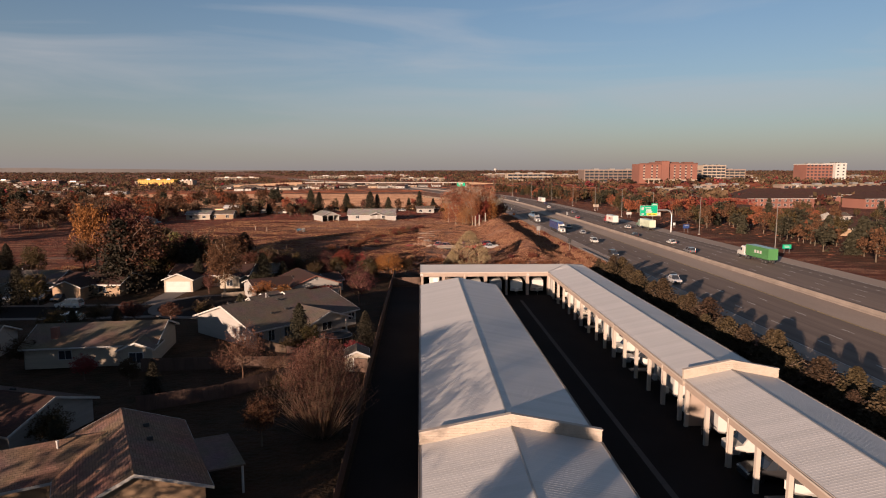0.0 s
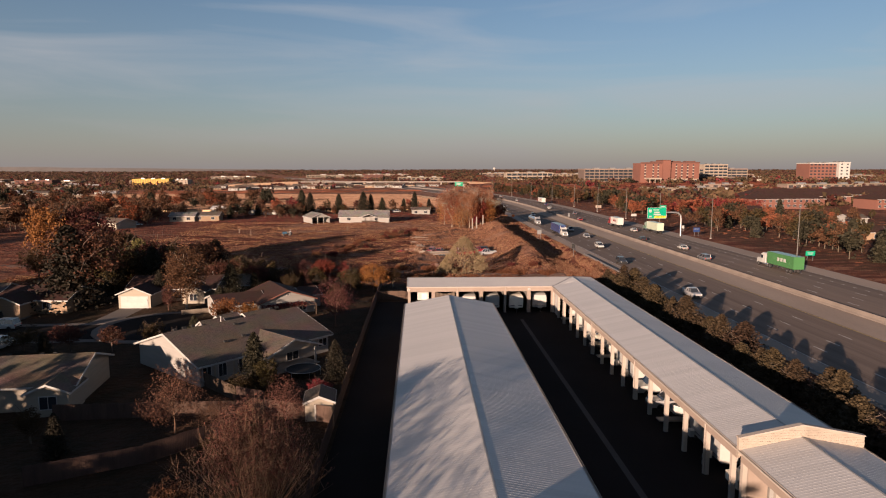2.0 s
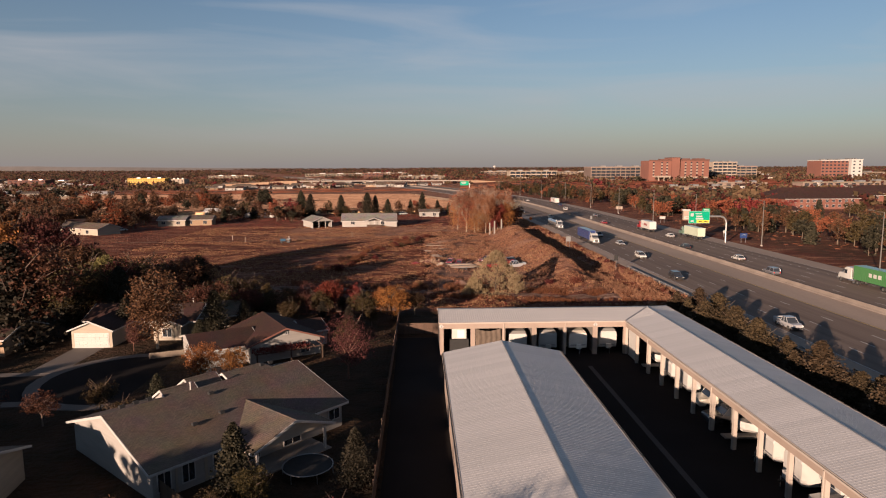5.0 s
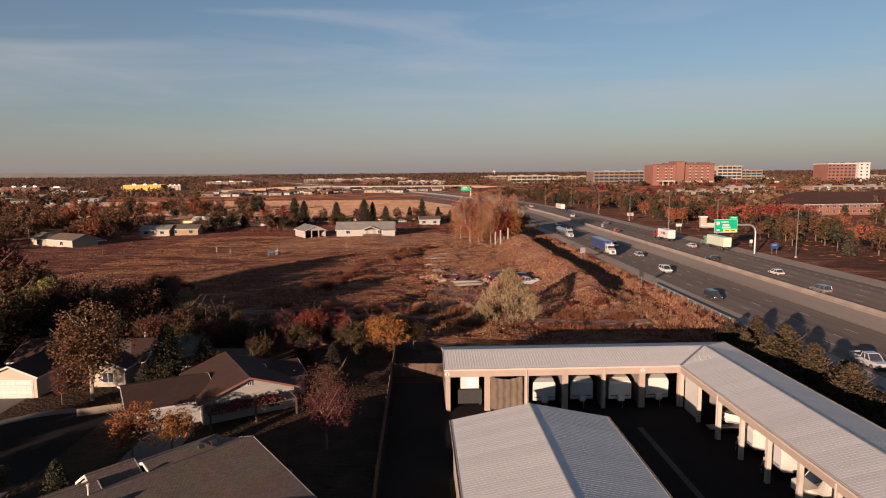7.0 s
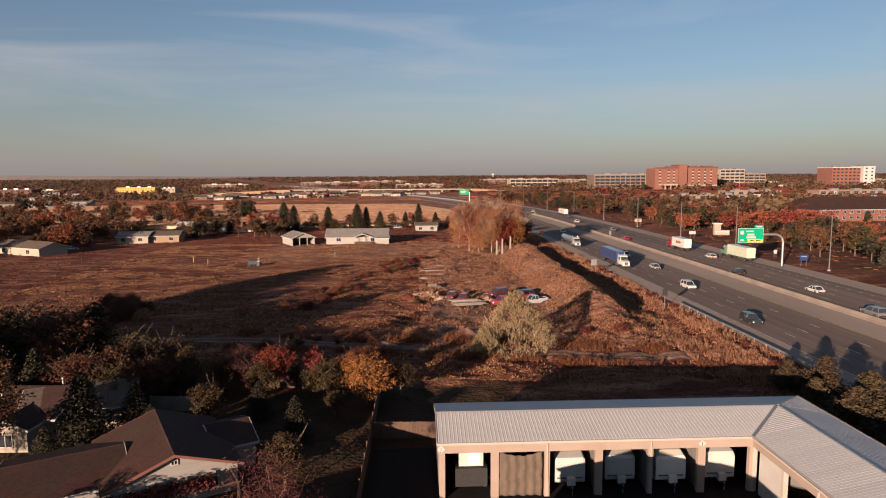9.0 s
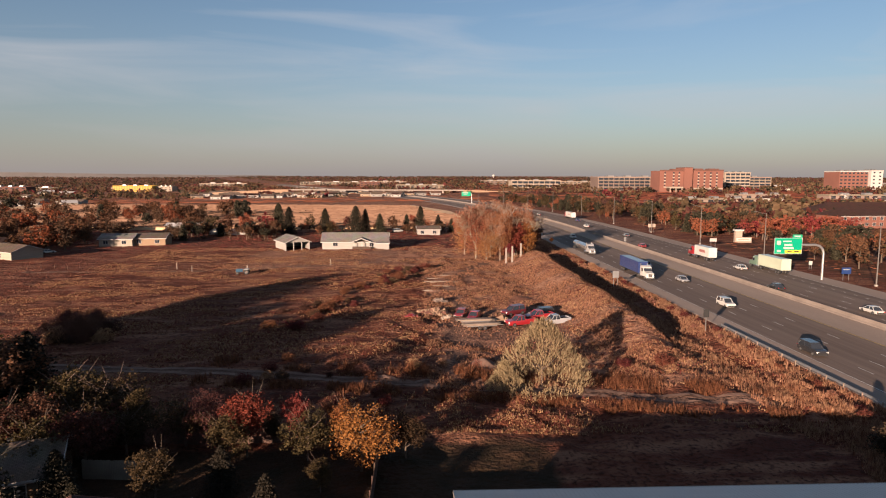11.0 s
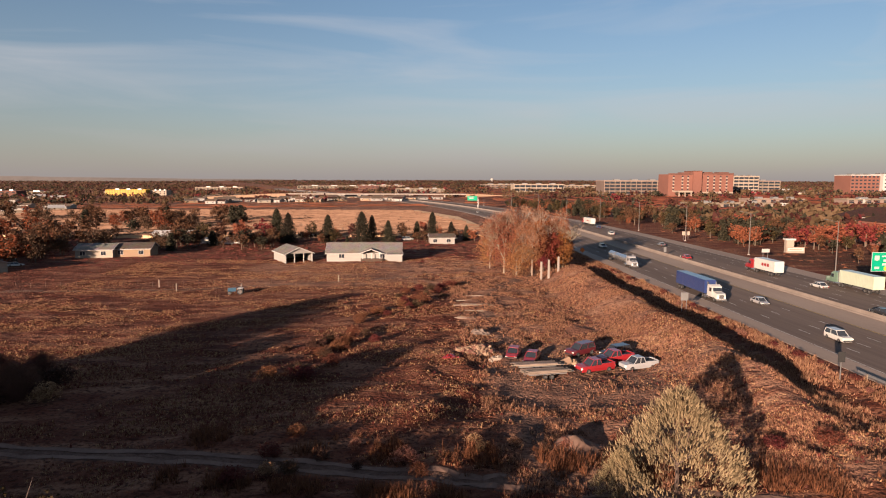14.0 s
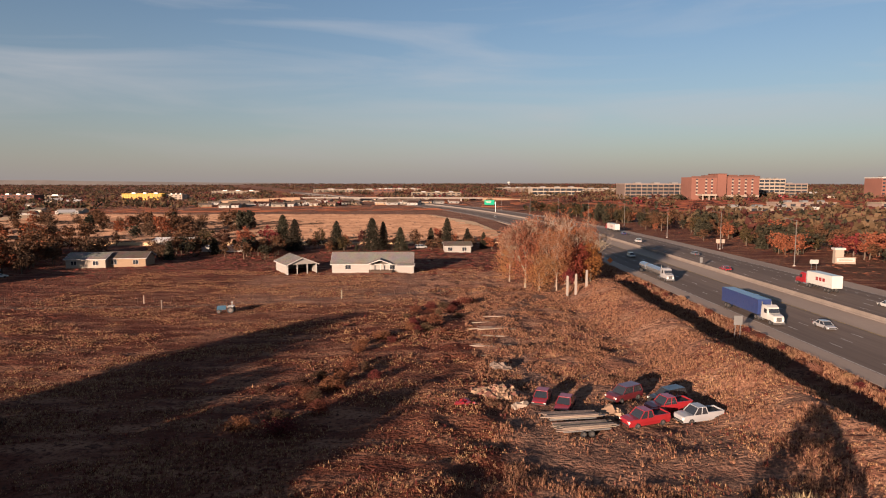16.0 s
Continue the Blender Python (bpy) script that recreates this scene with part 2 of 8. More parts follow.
MT = dict(
    metal_roof=surf("white_roof_metal", (0.430, 0.415, 0.405), (0.360, 0.348, 0.342), 0.5, 0.12, 1.6, 0.12, 0.1, 0.06, 0.5, stretch=(0.12, 1.3, 1), relief=0.03),
    stucco=surf("tan_stucco", (0.235, 0.186, 0.158), (0.200, 0.158, 0.132), 0.9, 0.6, 22, 0.2),
    stucco_light=surf("cream_trim", (0.310, 0.270, 0.238), (0.265, 0.230, 0.202), 0.8, 0.8, 18, 0.1),
    block=surf("split_face_block", (0.315, 0.266, 0.224), (0.231, 0.196, 0.161), 0.92, 1.2, 9, 0.6),
    # near-black base: the shade over yard and street is put into it
    asphalt=surf("old_shaded_asphalt", (0.0165, 0.0138, 0.0135), (0.0110, 0.0094, 0.0093), 1.0, 0.15, 12, 0.3, spec=0.06),
    asphalt_road=surf("highway_asphalt", (0.150, 0.117, 0.100), (0.090, 0.069, 0.059), 0.9, 0.5, 6, 0.2, spec=0.15, stretch=(1.0, 0.012, 1)),
    concrete_road=surf("brushed_shoulder_concrete", (0.275, 0.222, 0.186), (0.205, 0.164, 0.138), 0.92, 0.12, 5, 0.2, spec=0.15, stretch=(1, 0.2, 1)),
    concrete=surf("worn_concrete", (0.250, 0.215, 0.190), (0.190, 0.165, 0.145), 0.9, 0.3, 9, 0.3),
    barrier=surf("stained_barrier_concrete", (0.185, 0.155, 0.135), (0.130, 0.108, 0.094), 0.9, 0.3, 6, 0.3),
    roof_pale=shingles("pale_grey_shingles", (0.235, 0.215, 0.200), (0.185, 0.168, 0.156)),
    # concrete toned down towards the asphalt around it
    gutter=surf("dark_concrete", (0.049, 0.043, 0.040), (0.032, 0.029, 0.028), 0.9, 0.3, 9, 0.3),
    line_white=surf("white_road_paint", (0.434, 0.427, 0.406), (0.294, 0.287, 0.273), 0.7, 1.5, 20, 0.1),
    line_yellow=surf("yellow_road_paint", (0.434, 0.308, 0.070), (0.315, 0.224, 0.063), 0.7, 1.5, 20, 0.1),
    white=surf("white_paint", (0.3300, 0.3200, 0.3050), (0.2850, 0.2750, 0.2650), 0.55, 0.8, 12, 0.05, rand=0.06),
    dark=surf("black_rubber", (0.014, 0.014, 0.015), (0.021, 0.021, 0.021), 0.8, 3, 20, 0.2),
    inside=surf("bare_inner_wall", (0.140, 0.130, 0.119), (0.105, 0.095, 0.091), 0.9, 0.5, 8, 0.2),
    steel=surf("galvanised_steel", (0.294, 0.294, 0.294), (0.231, 0.231, 0.231), 0.45, 1.0, 9, 0.1, 0.7, 0.05),
    steel_dark=surf("weathered_dark_steel", (0.12, 0.11, 0.105), (0.08, 0.075, 0.07), 0.6, 1.0, 9, 0.1, 0.3, 0.05),
    hotel_pane=surf("brown_covered_opening", (0.22, 0.13, 0.04), (0.15, 0.09, 0.03), 0.6, 1.0, 9, 0.1),
    track_dirt=surf("packed_pale_dirt", (0.175, 0.108, 0.082), (0.105, 0.062, 0.047), 0.95, 0.4, 3.0, 0.4),
    # concrete of drives and sidewalk, dimmed so their shade is in the colour
    asphalt_worn=surf("worn_shaded_concrete", (0.1180, 0.1000, 0.0900), (0.0900, 0.0760, 0.0690), 0.88, 0.06, 6, 0.2, stretch=(2.2, 0.12, 1)),
    glass=glossy("dark_window_glass", (0.021, 0.025, 0.032), 0.08, 0.0, 0.6),
    wood_fence=surf("weathered_fence_wood", (0.075, 0.046, 0.034), (0.045, 0.029, 0.022), 0.9, 0.7, 10, 0.4, rand=0.2, stretch=(3, 3, 0.4)),
    wood_pale=surf("grey_lumber", (0.22, 0.175, 0.14), (0.15, 0.118, 0.095), 0.9, 0.7, 8, 0.4, rand=0.25),
    tarp=surf("brown_mesh_tarp", (0.095, 0.072, 0.056), (0.065, 0.050, 0.039), 0.95, 1.0, 14, 0.3),
    bark=surf("grey_brown_bark", (0.105, 0.077, 0.059), (0.063, 0.046, 0.035), 0.95, 1.5, 9, 0.6, rand=0.2, stretch=(2, 2, 0.5)),
    bark_pale=surf("pale_bark", (0.238, 0.189, 0.147), (0.154, 0.119, 0.091), 0.95, 1.5, 9, 0.6, rand=0.15, stretch=(2, 2, 0.5)),
    twig=surf("reddish_bare_twigs", (0.140, 0.073, 0.052), (0.091, 0.049, 0.035), 0.9, 1.5, 9, 0.3, rand=0.2),
    roof_grey=shingles("grey_shingles", (0.1500, 0.1120, 0.0920), (0.1080, 0.0820, 0.0680)),
    roof_brown=shingles("brown_shingles", (0.066, 0.031, 0.024), (0.045, 0.022, 0.018)),
    roof_red=shingles("red_brown_shingles", (0.210, 0.122, 0.091), (0.140, 0.081, 0.059), 0.2, 0.34),
    roof_tan=shingles("tan_shingles", (0.168, 0.122, 0.091), (0.119, 0.087, 0.066)),
    siding_white=surf("white_siding", (0.235, 0.222, 0.208), (0.200, 0.188, 0.176), 0.7, 0.5, 8, 0.1, stretch=(0.6, 0.6, 7)),
    siding_tan=surf("tan_siding", (0.220, 0.150, 0.095), (0.170, 0.115, 0.075), 0.75, 0.5, 8, 0.1, stretch=(0.6, 0.6, 7)),
    siding_cream=surf("cream_siding", (0.2600, 0.2250, 0.1800), (0.2150, 0.1850, 0.1500), 0.75, 0.5, 8, 0.1, stretch=(0.6, 0.6, 7)),
    brick_red=surf("red_brick_wall", (0.150, 0.064, 0.048), (0.118, 0.052, 0.040), 0.9, 0.05, 1.5, 0.1),
    brick_dark=surf("brown_brick_trim", (0.098, 0.044, 0.034), (0.075, 0.036, 0.029), 0.9, 0.05, 1.5, 0.1),
    beige_dim=surf("dull_precast", (0.165, 0.128, 0.102), (0.125, 0.096, 0.078), 0.85, 0.05, 1.5, 0.1, rand=0.25),
    beige=surf("beige_precast", (0.250, 0.205, 0.165), (0.210, 0.170, 0.138), 0.85, 0.05, 1.5, 0.1, rand=0.08),
    yellow=surf("yellow_sheathing", (0.400, 0.258, 0.050), (0.330, 0.210, 0.045), 0.8, 0.05, 1.0, 0.1),
    sign_green=surf("green_sign_sheet", (0.000, 0.231, 0.133), (0.000, 0.203, 0.115), 0.4, 0.6, 8, 0.02),
    sign_yellow=surf("yellow_sign_sheet", (0.525, 0.385, 0.028), (0.462, 0.336, 0.028), 0.5, 0.6, 8, 0.02),
    sign_blue=surf("blue_sign_sheet", (0.014, 0.035, 0.112), (0.014, 0.028, 0.091), 0.4, 0.6, 8, 0.02),
    orange_sign=surf("orange_sign_sheet", (0.595, 0.140, 0.021), (0.525, 0.119, 0.021), 0.5, 0.6, 8, 0.02),
    rust=surf("rusty_earth_stone", (0.252, 0.168, 0.112), (0.175, 0.112, 0.077), 0.95, 0.6, 5, 0.6),
)


# ---- building helpers ----
class Shape:
    """Collects vertices and faces of one mesh."""

    def __init__(self):
        self.v, self.f = [], []

    def add(self, verts, faces):
        o = len(self.v)
        self.v += [tuple(p) for p in verts]
        self.f += [tuple(i + o for i in f) for f in faces]
        return self

    def box(self, x0, y0, z0, x1, y1, z1):
        return self.add([(x0, y0, z0), (x1, y0, z0), (x1, y1, z0), (x0, y1, z0), (x0, y0, z1), (x1, y0, z1), (x1, y1, z1), (x0, y1, z1)],
                        [(3, 2, 1, 0), (4, 5, 6, 7), (0, 1, 5, 4), (1, 2, 6, 5), (2, 3, 7, 6), (3, 0, 4, 7)])

    def prism(self, outline, axis, a, b, inset=0.0):
        """Extrudes an outline (counter-clockwise seen from the plus end) along x, y or z from a to b; inset narrows nothing but shrinks the far ends."""
        put = {"x": lambda u, w, t: (t, u, w), "y": lambda u, w, t: (u, t, w), "z": lambda u, w, t: (u, w, t)}[axis]
        k = len(outline)
        lo, hi = [put(u, w, a) for u, w in outline], [put(u, w, b) for u, w in outline]
        side = [(i, (i + 1) % k, (i + 1) % k + k, i + k) for i in range(k)]
        ends = [tuple(range(k - 1, -1, -1)), tuple(range(k, 2 * k))]
        if axis == "y":
            side, ends = [f[::-1] for f in side], [e[::-1] for e in ends]
        return self.add(lo + hi, side + ends)

    def tube(self, p, q, r0, r1, n=6, cap=True):
        p, q = Vector(p), Vector(q)
        d = (q - p).normalized()
        s = d.orthogonal().normalized()
        t = d.cross(s)
        ring = [(math.cos(2 * math.pi * i / n), math.sin(2 * math.pi * i / n)) for i in range(n)]
        lo = [p + (s * c + t * e) * r0 for c, e in ring]
        hi = [q + (s * c + t * e) * r1 for c, e in ring]
        faces = [(i, (i + 1) % n, (i + 1) % n + n, i + n) for i in range(n)]
        if cap:
            faces += [tuple(range(n - 1, -1, -1)), tuple(range(n, 2 * n))]
        return self.add(lo + hi, faces)

    def quad(self, a, b, c, d):
        return self.add([a, b, c, d], [(0, 1, 2, 3)])

    def moved(self, m):
        self.v = [tuple(m @ Vector(p)) for p in self.v]
        return self

    def mesh(self, name, material, smooth=False):
        me = bpy.data.meshes.new(name)
        me.from_pydata(self.v, [], self.f)
        if smooth:
            me.polygons.foreach_set("use_smooth", [True] * len(me.polygons))
        me.materials.append(MT[material] if isinstance(material, str) else material)
        me.update()
        return me


def part(name, shape, material, parent=None, label="", smooth=False, at=None):
    """One mesh object under a thing or a part."""
    me = shape.mesh(name, material, smooth) if isinstance(shape, Shape) else shape
    ob = new(name, me)
    if parent:
        ob.parent = parent
    if at is not None:
        ob.matrix_basis = at
    return tagged(ob, label)


def thing(name, m, label, category, group="", kind=""):
    """An empty at a thing's base, which carries its parts."""
    ob = new(name)
    ob.empty_display_size = 0.3
    ob.matrix_basis = m
    return tagged(ob, label, category, group, kind)


def solid(name, shape, material, label, category="", kind="", m=None, group="", smooth=False):
    ob = part(name, shape, material, None, label, smooth, m)
    return tagged(ob, label, category, group, kind)


def fade(a, b, t):
    t = min(1.0, max(0.0, (t - a) / (b - a)))
    return t * t * (3 - 2 * t)


def bend(y):
    """Sideways shift of the highway's line with distance."""
    return 0.0 if y < 330 else -0.00033 * (y - 330) ** 2 if y < 900 else -107.2 - 0.376 * (y - 900)


def rise(x, y):
    """Height of the open ground."""
    z = 0.0
    # earth bank beside the highway
    crest = 33.8 + 0.012 * (y - 120)
    along = fade(112, 138, y) * (1 - fade(226, 246, y))
    if x < crest:
        z += 3.2 * along * fade(crest - 11, crest, x)
    else:
        z += 3.2 * along * (1 - fade(crest, crest + 6.5, x))
    # shallow ditch at its foot, and the roadbed
    z -= 0.5 * fade(39, 43, x) * (1 - fade(44, 48, x)) * fade(105, 130, y)
    z += 0.8 * fade(62, 92, x)
    # the plain climbs slowly towards the horizon, higher in the east than in the west
    if y > 500:
        z += 15.0 * fade(1300, 4800, y)
        off = x - 80 - bend(y)
        off = max(-350.0, min(380.0, off - 60 if off > 60 else off + 60 if off < -60 else 0.0))
        z += 0.016 * off * fade(500, 860, y)
    # the field falls away to the west
    z -= 0.8 * fade(-12, -70, x) if x < -12 else 0
    if x < 49:
        rough = fade(80, 100, y) * (1 - fade(330, 420, y)) * (1 - fade(46, 49, x))
        if rough > 0:
            k = 1.0 if x > -8 else 0.45
            z += rough * k * (0.55 * noise.noise((x * 0.07, y * 0.07, 1)) + 0.5 * noise.noise((x * 0.23, y * 0.23, 4)) + 0.34 * noise.noise((x * 0.5, y * 0.5, 7)) + 0.16 * noise.noise((x * 0.95, y * 0.95, 11)))
    return z


# ---- ground: one sheet to the horizon ----
def spread(core, lo, hi, grow=1.22):
    out, step = list(core), core[1] - core[0]
    s, v = step, core[-1]
    while v < hi:
        s *= grow
        v += s
        out.append(v)
    s, v = step, core[0]
    while v > lo:
        s *= grow
        v -= s
        out.insert(0, v)
    return out


def lane(x, y, pts, half):
    """1 on a way along the points, 0 away from it."""
    best = 1e9
    for (ax, ay), (bx, by) in zip(pts, pts[1:]):
        dx, dy = bx - ax, by - ay
        t = min(1, max(0, ((x - ax) * dx + (y - ay) * dy) / (dx * dx + dy * dy)))
        best = min(best, math.hypot(x - ax - t * dx, y - ay - t * dy))
    return 1 - fade(half * 0.6, half * 1.5, best)


TRAIL = [(-140, 137), (-54, 124.5), (-27, 120), (-1, 114.5), (27, 108.5), (42, 106.5)]
TRACK = [(6, 113), (4, 135), (8, 160), (6, 190), (14, 215), (26, 236)]
RUT = [(-110, 214), (-60, 216), (-27, 222), (10, 236)]


def make_ground():
    xs = spread([-112 + 0.9 * i for i in range(182)], -4600, 4600)
    ys = spread([84 + 0.9 * i for i in range(192)], -900, 4900)
    nx, ny = len(xs), len(ys)
    verts = [(x, y, rise(x, y)) for y in ys for x in xs]
    faces = [(j * nx + i, j * nx + i + 1, (j + 1) * nx + i + 1, (j + 1) * nx + i) for j in range(ny - 1) for i in range(nx - 1)]
    me = bpy.data.meshes.new("ground")
    me.from_pydata(verts, [], faces)
    me.polygons.foreach_set("use_smooth", [True] * len(faces))
    zone = me.attributes.new("zone", "FLOAT_COLOR", "POINT")
    data = []
    for x, y, z in verts:
        dirt = max(0.8 * lane(x, y, TRAIL, 1.5), 0.7 * lane(x, y, TRACK, 1.5), 0.5 * lane(x, y, RUT, 1.2)) if -150 < x < 60 and 90 < y < 250 else 0
        if 0 < x < 32 and 120 < y < 165:
            dirt = max(dirt, 0.55 * (1 - fade(10, 22, math.hypot(x - 14, y - 140))))
        red = 0.0
        if 38 < x < 54 and y > 95:
            red = 0.4 * (1 - fade(50, 54, x))
        if -20 < x < 14 and 240 < y < 285:
            red = max(red, 0.8 * fade(240, 248, y) * (1 - fade(270, 285, y)))
        pale = fade(205, 225, y) * (1 - fade(258, 275, y)) * (1 - fade(25, 35, x)) * fade(-70, -40, x) if y < 300 else fade(330, 360, y) * (1 - fade(60, 110, x)) * 0.6
        if 0 < x < 42 and 108 < y < 240:
            pale = max(pale, 0.95 * fade(-3, 6, x) * fade(108, 118, y) * (1 - fade(240, 258, y)))
        # reaches past the gardens to x 13, darkening a strip that lies in shade
        lawn_shade = (1 - fade(92, 100, y)) * (1 - fade(9, 13, x)) if x < 20 else fade(105, 109, x) * (1 - fade(260, 340, y)) * 0.5
        data += [dirt, red, pale, lawn_shade]
    zone.data.foreach_set("color", data)
    m, n, l, p = tree_of("dry_autumn_ground")
    at = n.new("ShaderNodeAttribute")
    at.attribute_name = "zone"
    sep = n.new("ShaderNodeSeparateColor")
    geo = n.new("ShaderNodeNewGeometry")
    l.new(at.outputs["Color"], sep.inputs["Color"])

    def noisy(scale, detail=6, stretch=None):
        t = n.new("ShaderNodeTexNoise")
        t.inputs["Scale"].default_value, t.inputs["Detail"].default_value = scale, detail
        if stretch:
            mp = n.new("ShaderNodeMapping")
            mp.inputs["Scale"].default_value = stretch
            l.new(geo.outputs["Position"], mp.inputs["Vector"])
            l.new(mp.outputs["Vector"], t.inputs["Vector"])
        else:
            l.new(geo.outputs["Position"], t.inputs["Vector"])
        return t.outputs["Fac"]

    def mixed(fac, a, b):
        mx = n.new("ShaderNodeMix")
        mx.data_type = "RGBA"
        for key, v in (("A", a), ("B", b)):
            if isinstance(v, tuple):
                mx.inputs[key].default_value = (*v, 1)
            else:
                l.new(v, mx.inputs[key])
        l.new(fac, mx.inputs["Factor"])
        return mx.outputs["Result"]

    def ranged(fac, a, b):
        r = n.new("ShaderNodeMapRange")
        r.inputs["From Min"].default_value, r.inputs["From Max"].default_value = a, b
        l.new(fac, r.inputs["Value"])
        return r.outputs["Result"]

    def broken(mask, tex, width=0.35):
        """The mask with an edge frayed by noise."""
        ad = n.new("ShaderNodeMath")
        ad.operation = "ADD"
        l.new(mask, ad.inputs[0])
        l.new(tex, ad.inputs[1])
        return ranged(ad.outputs["Value"], 1.0 - width / 2, 1.0 + width / 2)

    coarse, mid, fine = noisy(0.035), noisy(0.33), noisy(2.2, 8)
    straw = noisy(0.16, 8, (0.5, 2.2, 1))
    grass = mixed(ranged(mid, 0.38, 0.62), (0.093, 0.029, 0.017), (0.140, 0.057, 0.035))
    grass = mixed(ranged(coarse, 0.45, 0.6), grass, (0.077, 0.022, 0.014))
    grass = mixed(ranged(straw, 0.47, 0.62), grass, (0.205, 0.099, 0.061))
    patch = noisy(0.9, 6, (0.7, 1.5, 1))
    grass = mixed(ranged(patch, 0.56, 0.68), grass, (0.048, 0.015, 0.010))
    grass = mixed(ranged(fine, 0.5, 0.68), grass, (0.036, 0.012, 0.007))
    red = mixed(ranged(fine, 0.4, 0.65), (0.087, 0.020, 0.011), (0.102, 0.032, 0.019))
    pale = mixed(ranged(straw, 0.38, 0.6), (0.260, 0.146, 0.096), (0.164, 0.076, 0.050))
    pale = mixed(ranged(patch, 0.55, 0.68), pale, (0.074, 0.028, 0.019))
    pale = mixed(ranged(fine, 0.52, 0.7), pale, (0.068, 0.031, 0.021))
    dirt = mixed(ranged(fine, 0.35, 0.7), (0.133, 0.082, 0.063), (0.081, 0.046, 0.035))
    # near-black olive: lawn with the gardens' shade put into its tone
    lawn_shade = mixed(ranged(mid, 0.35, 0.65), (0.022, 0.016, 0.009), (0.042, 0.023, 0.014))
    col = mixed(broken(sep.outputs["Green"], mid), grass, red)
    col = mixed(broken(sep.outputs["Blue"], coarse), col, pale)
    col = mixed(broken(at.outputs["Alpha"], mid), col, lawn_shade)
    col = mixed(broken(sep.outputs["Red"], fine), col, dirt)
    l.new(col, p.inputs["Base Color"])
    bp = n.new("ShaderNodeBump")
    bp.inputs["Strength"].default_value, bp.inputs["Distance"].default_value = 1.0, 0.42
    lumps = n.new("ShaderNodeMath")
    lumps.operation = "ADD"
    l.new(fine, lumps.inputs[0])
    l.new(patch, lumps.inputs[1])
    l.new(lumps.outputs["Value"], bp.inputs["Height"])
    l.new(bp.outputs["Normal"], p.inputs["Normal"])
    p.inputs["Roughness"].default_value, p.inputs["Specular IOR Level"].default_value = 0.95, 0.1
    me.materials.append(m)
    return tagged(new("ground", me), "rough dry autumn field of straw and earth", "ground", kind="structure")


make_ground()


def ruts(name, pts, apart, wide, label):
    """Two worn wheel ruts along the points, laid on the ground."""
    s, line = Shape(), []
    for (ax, ay), (bx, by) in zip(pts, pts[1:]):
        n = int(math.hypot(bx - ax, by - ay))
        line += [(ax + (bx - ax) * k / n, ay + (by - ay) * k / n) for k in range(n)]
    for side in (-1, 1):
        rows = []
        for k, (x, y) in enumerate(line[:-1]):
            dx, dy = line[k + 1][0] - x, line[k + 1][1] - y
            d = math.hypot(dx, dy)
            nx, ny = -dy / d, dx / d
            w = wide * (0.75 + 0.5 * noise.noise((x * 0.3, y * 0.3, side)))
            o = side * apart + 0.25 * noise.noise((x * 0.12, y * 0.12, 2))
            rows.append([(x + nx * (o + e * w), y + ny * (o + e * w)) for e in (-1, 1)])
        for a, b in zip(rows, rows[1:]):
            s.quad(*[(x, y, rise(x, y) + 0.05) for x, y in (a[1], a[0], b[0], b[1])])
    return solid(name, s, "track_dirt", label, "trail", "structure")


ruts("trail", TRAIL, 0.85, 0.5, "pale worn double wheel rut across the field")
ruts("farm_track", RUT, 0.8, 0.35, "faint pale wheel ruts of the farm track")


def sheet(name, pts, z, thick, material, label, category):
    """A slab of the given outline, laid on the ground."""
    return solid(name, Shape().prism(pts, "z", z - thick, z), material, label, category, "structure")


sheet("yard_pavement", [(-4.9, -120), (40, -120), (40, 78.6), (-4.9, 78.6)], 0.05, 0.25, "asphalt", "worn asphalt yard between storage rows, shade darkened into its colour", "pavement")
gutter = Shape()
for k in range(32):
    gutter.box(20.0, -45 + k * 3.4, 0.0, 20.55, -45 + k * 3.4 + 3.37, 0.058 + 0.002 * (k % 2))
solid("drain_gutter", gutter, "gutter", "grey concrete drainage strip in the asphalt yard", "gutter", "structure")


# ---- highway: two carriageways, concrete shoulders, a median wall; it bends left far off ----
def road_z(x):
    return 0.06 + 0.8 * fade(62, 92, x)


YS = [-260 + 20 * i for i in range(60)] + [940 + 60 * i for i in range(50)]


def strip(name, x0, x1, dz, material, label, category, y0=-260, y1=2600, cuts=3):
    s = Shape()
    ys = [y for y in YS if y0 <= y <= y1]
    for a, b in zip(ys, ys[1:]):
        for c in range(cuts):
            u, v = x0 + (x1 - x0) * c / cuts, x0 + (x1 - x0) * (c + 1) / cuts
            q = [(u + bend(a), a, road_z(u) + dz), (v + bend(a), a, road_z(v) + dz), (v + bend(b), b, road_z(v) + dz), (u + bend(b), b, road_z(u) + dz)]
            s.add(q + [(x, y, z - 0.3) for x, y, z in q], [(0, 1, 2, 3), (4, 7, 6, 5), (0, 3, 7, 4), (1, 5, 6, 2)] + ([(0, 4, 5, 1)] if a == ys[0] else []))
    return solid(name, s, material, label, category, "structure")


strip("road_near", 55.2, 70.8, 0.0, "asphalt_road", "worn grey asphalt lanes of the near carriageway", "road", cuts=4)
strip("road_far", 78.9, 96.2, 0.0, "asphalt_road", "worn grey asphalt lanes of the far carriageway", "road", cuts=6)
for nm, a, b in (("shoulder_near_outer", 51.6, 55.2), ("shoulder_near_inner", 70.8, 77.2), ("shoulder_far_inner", 78.2, 78.9), ("shoulder_far_outer", 96.2, 101.8)):
    strip(nm, a, b, -0.004, "concrete_road", "pale brushed concrete road shoulder", "shoulder", cuts=4)


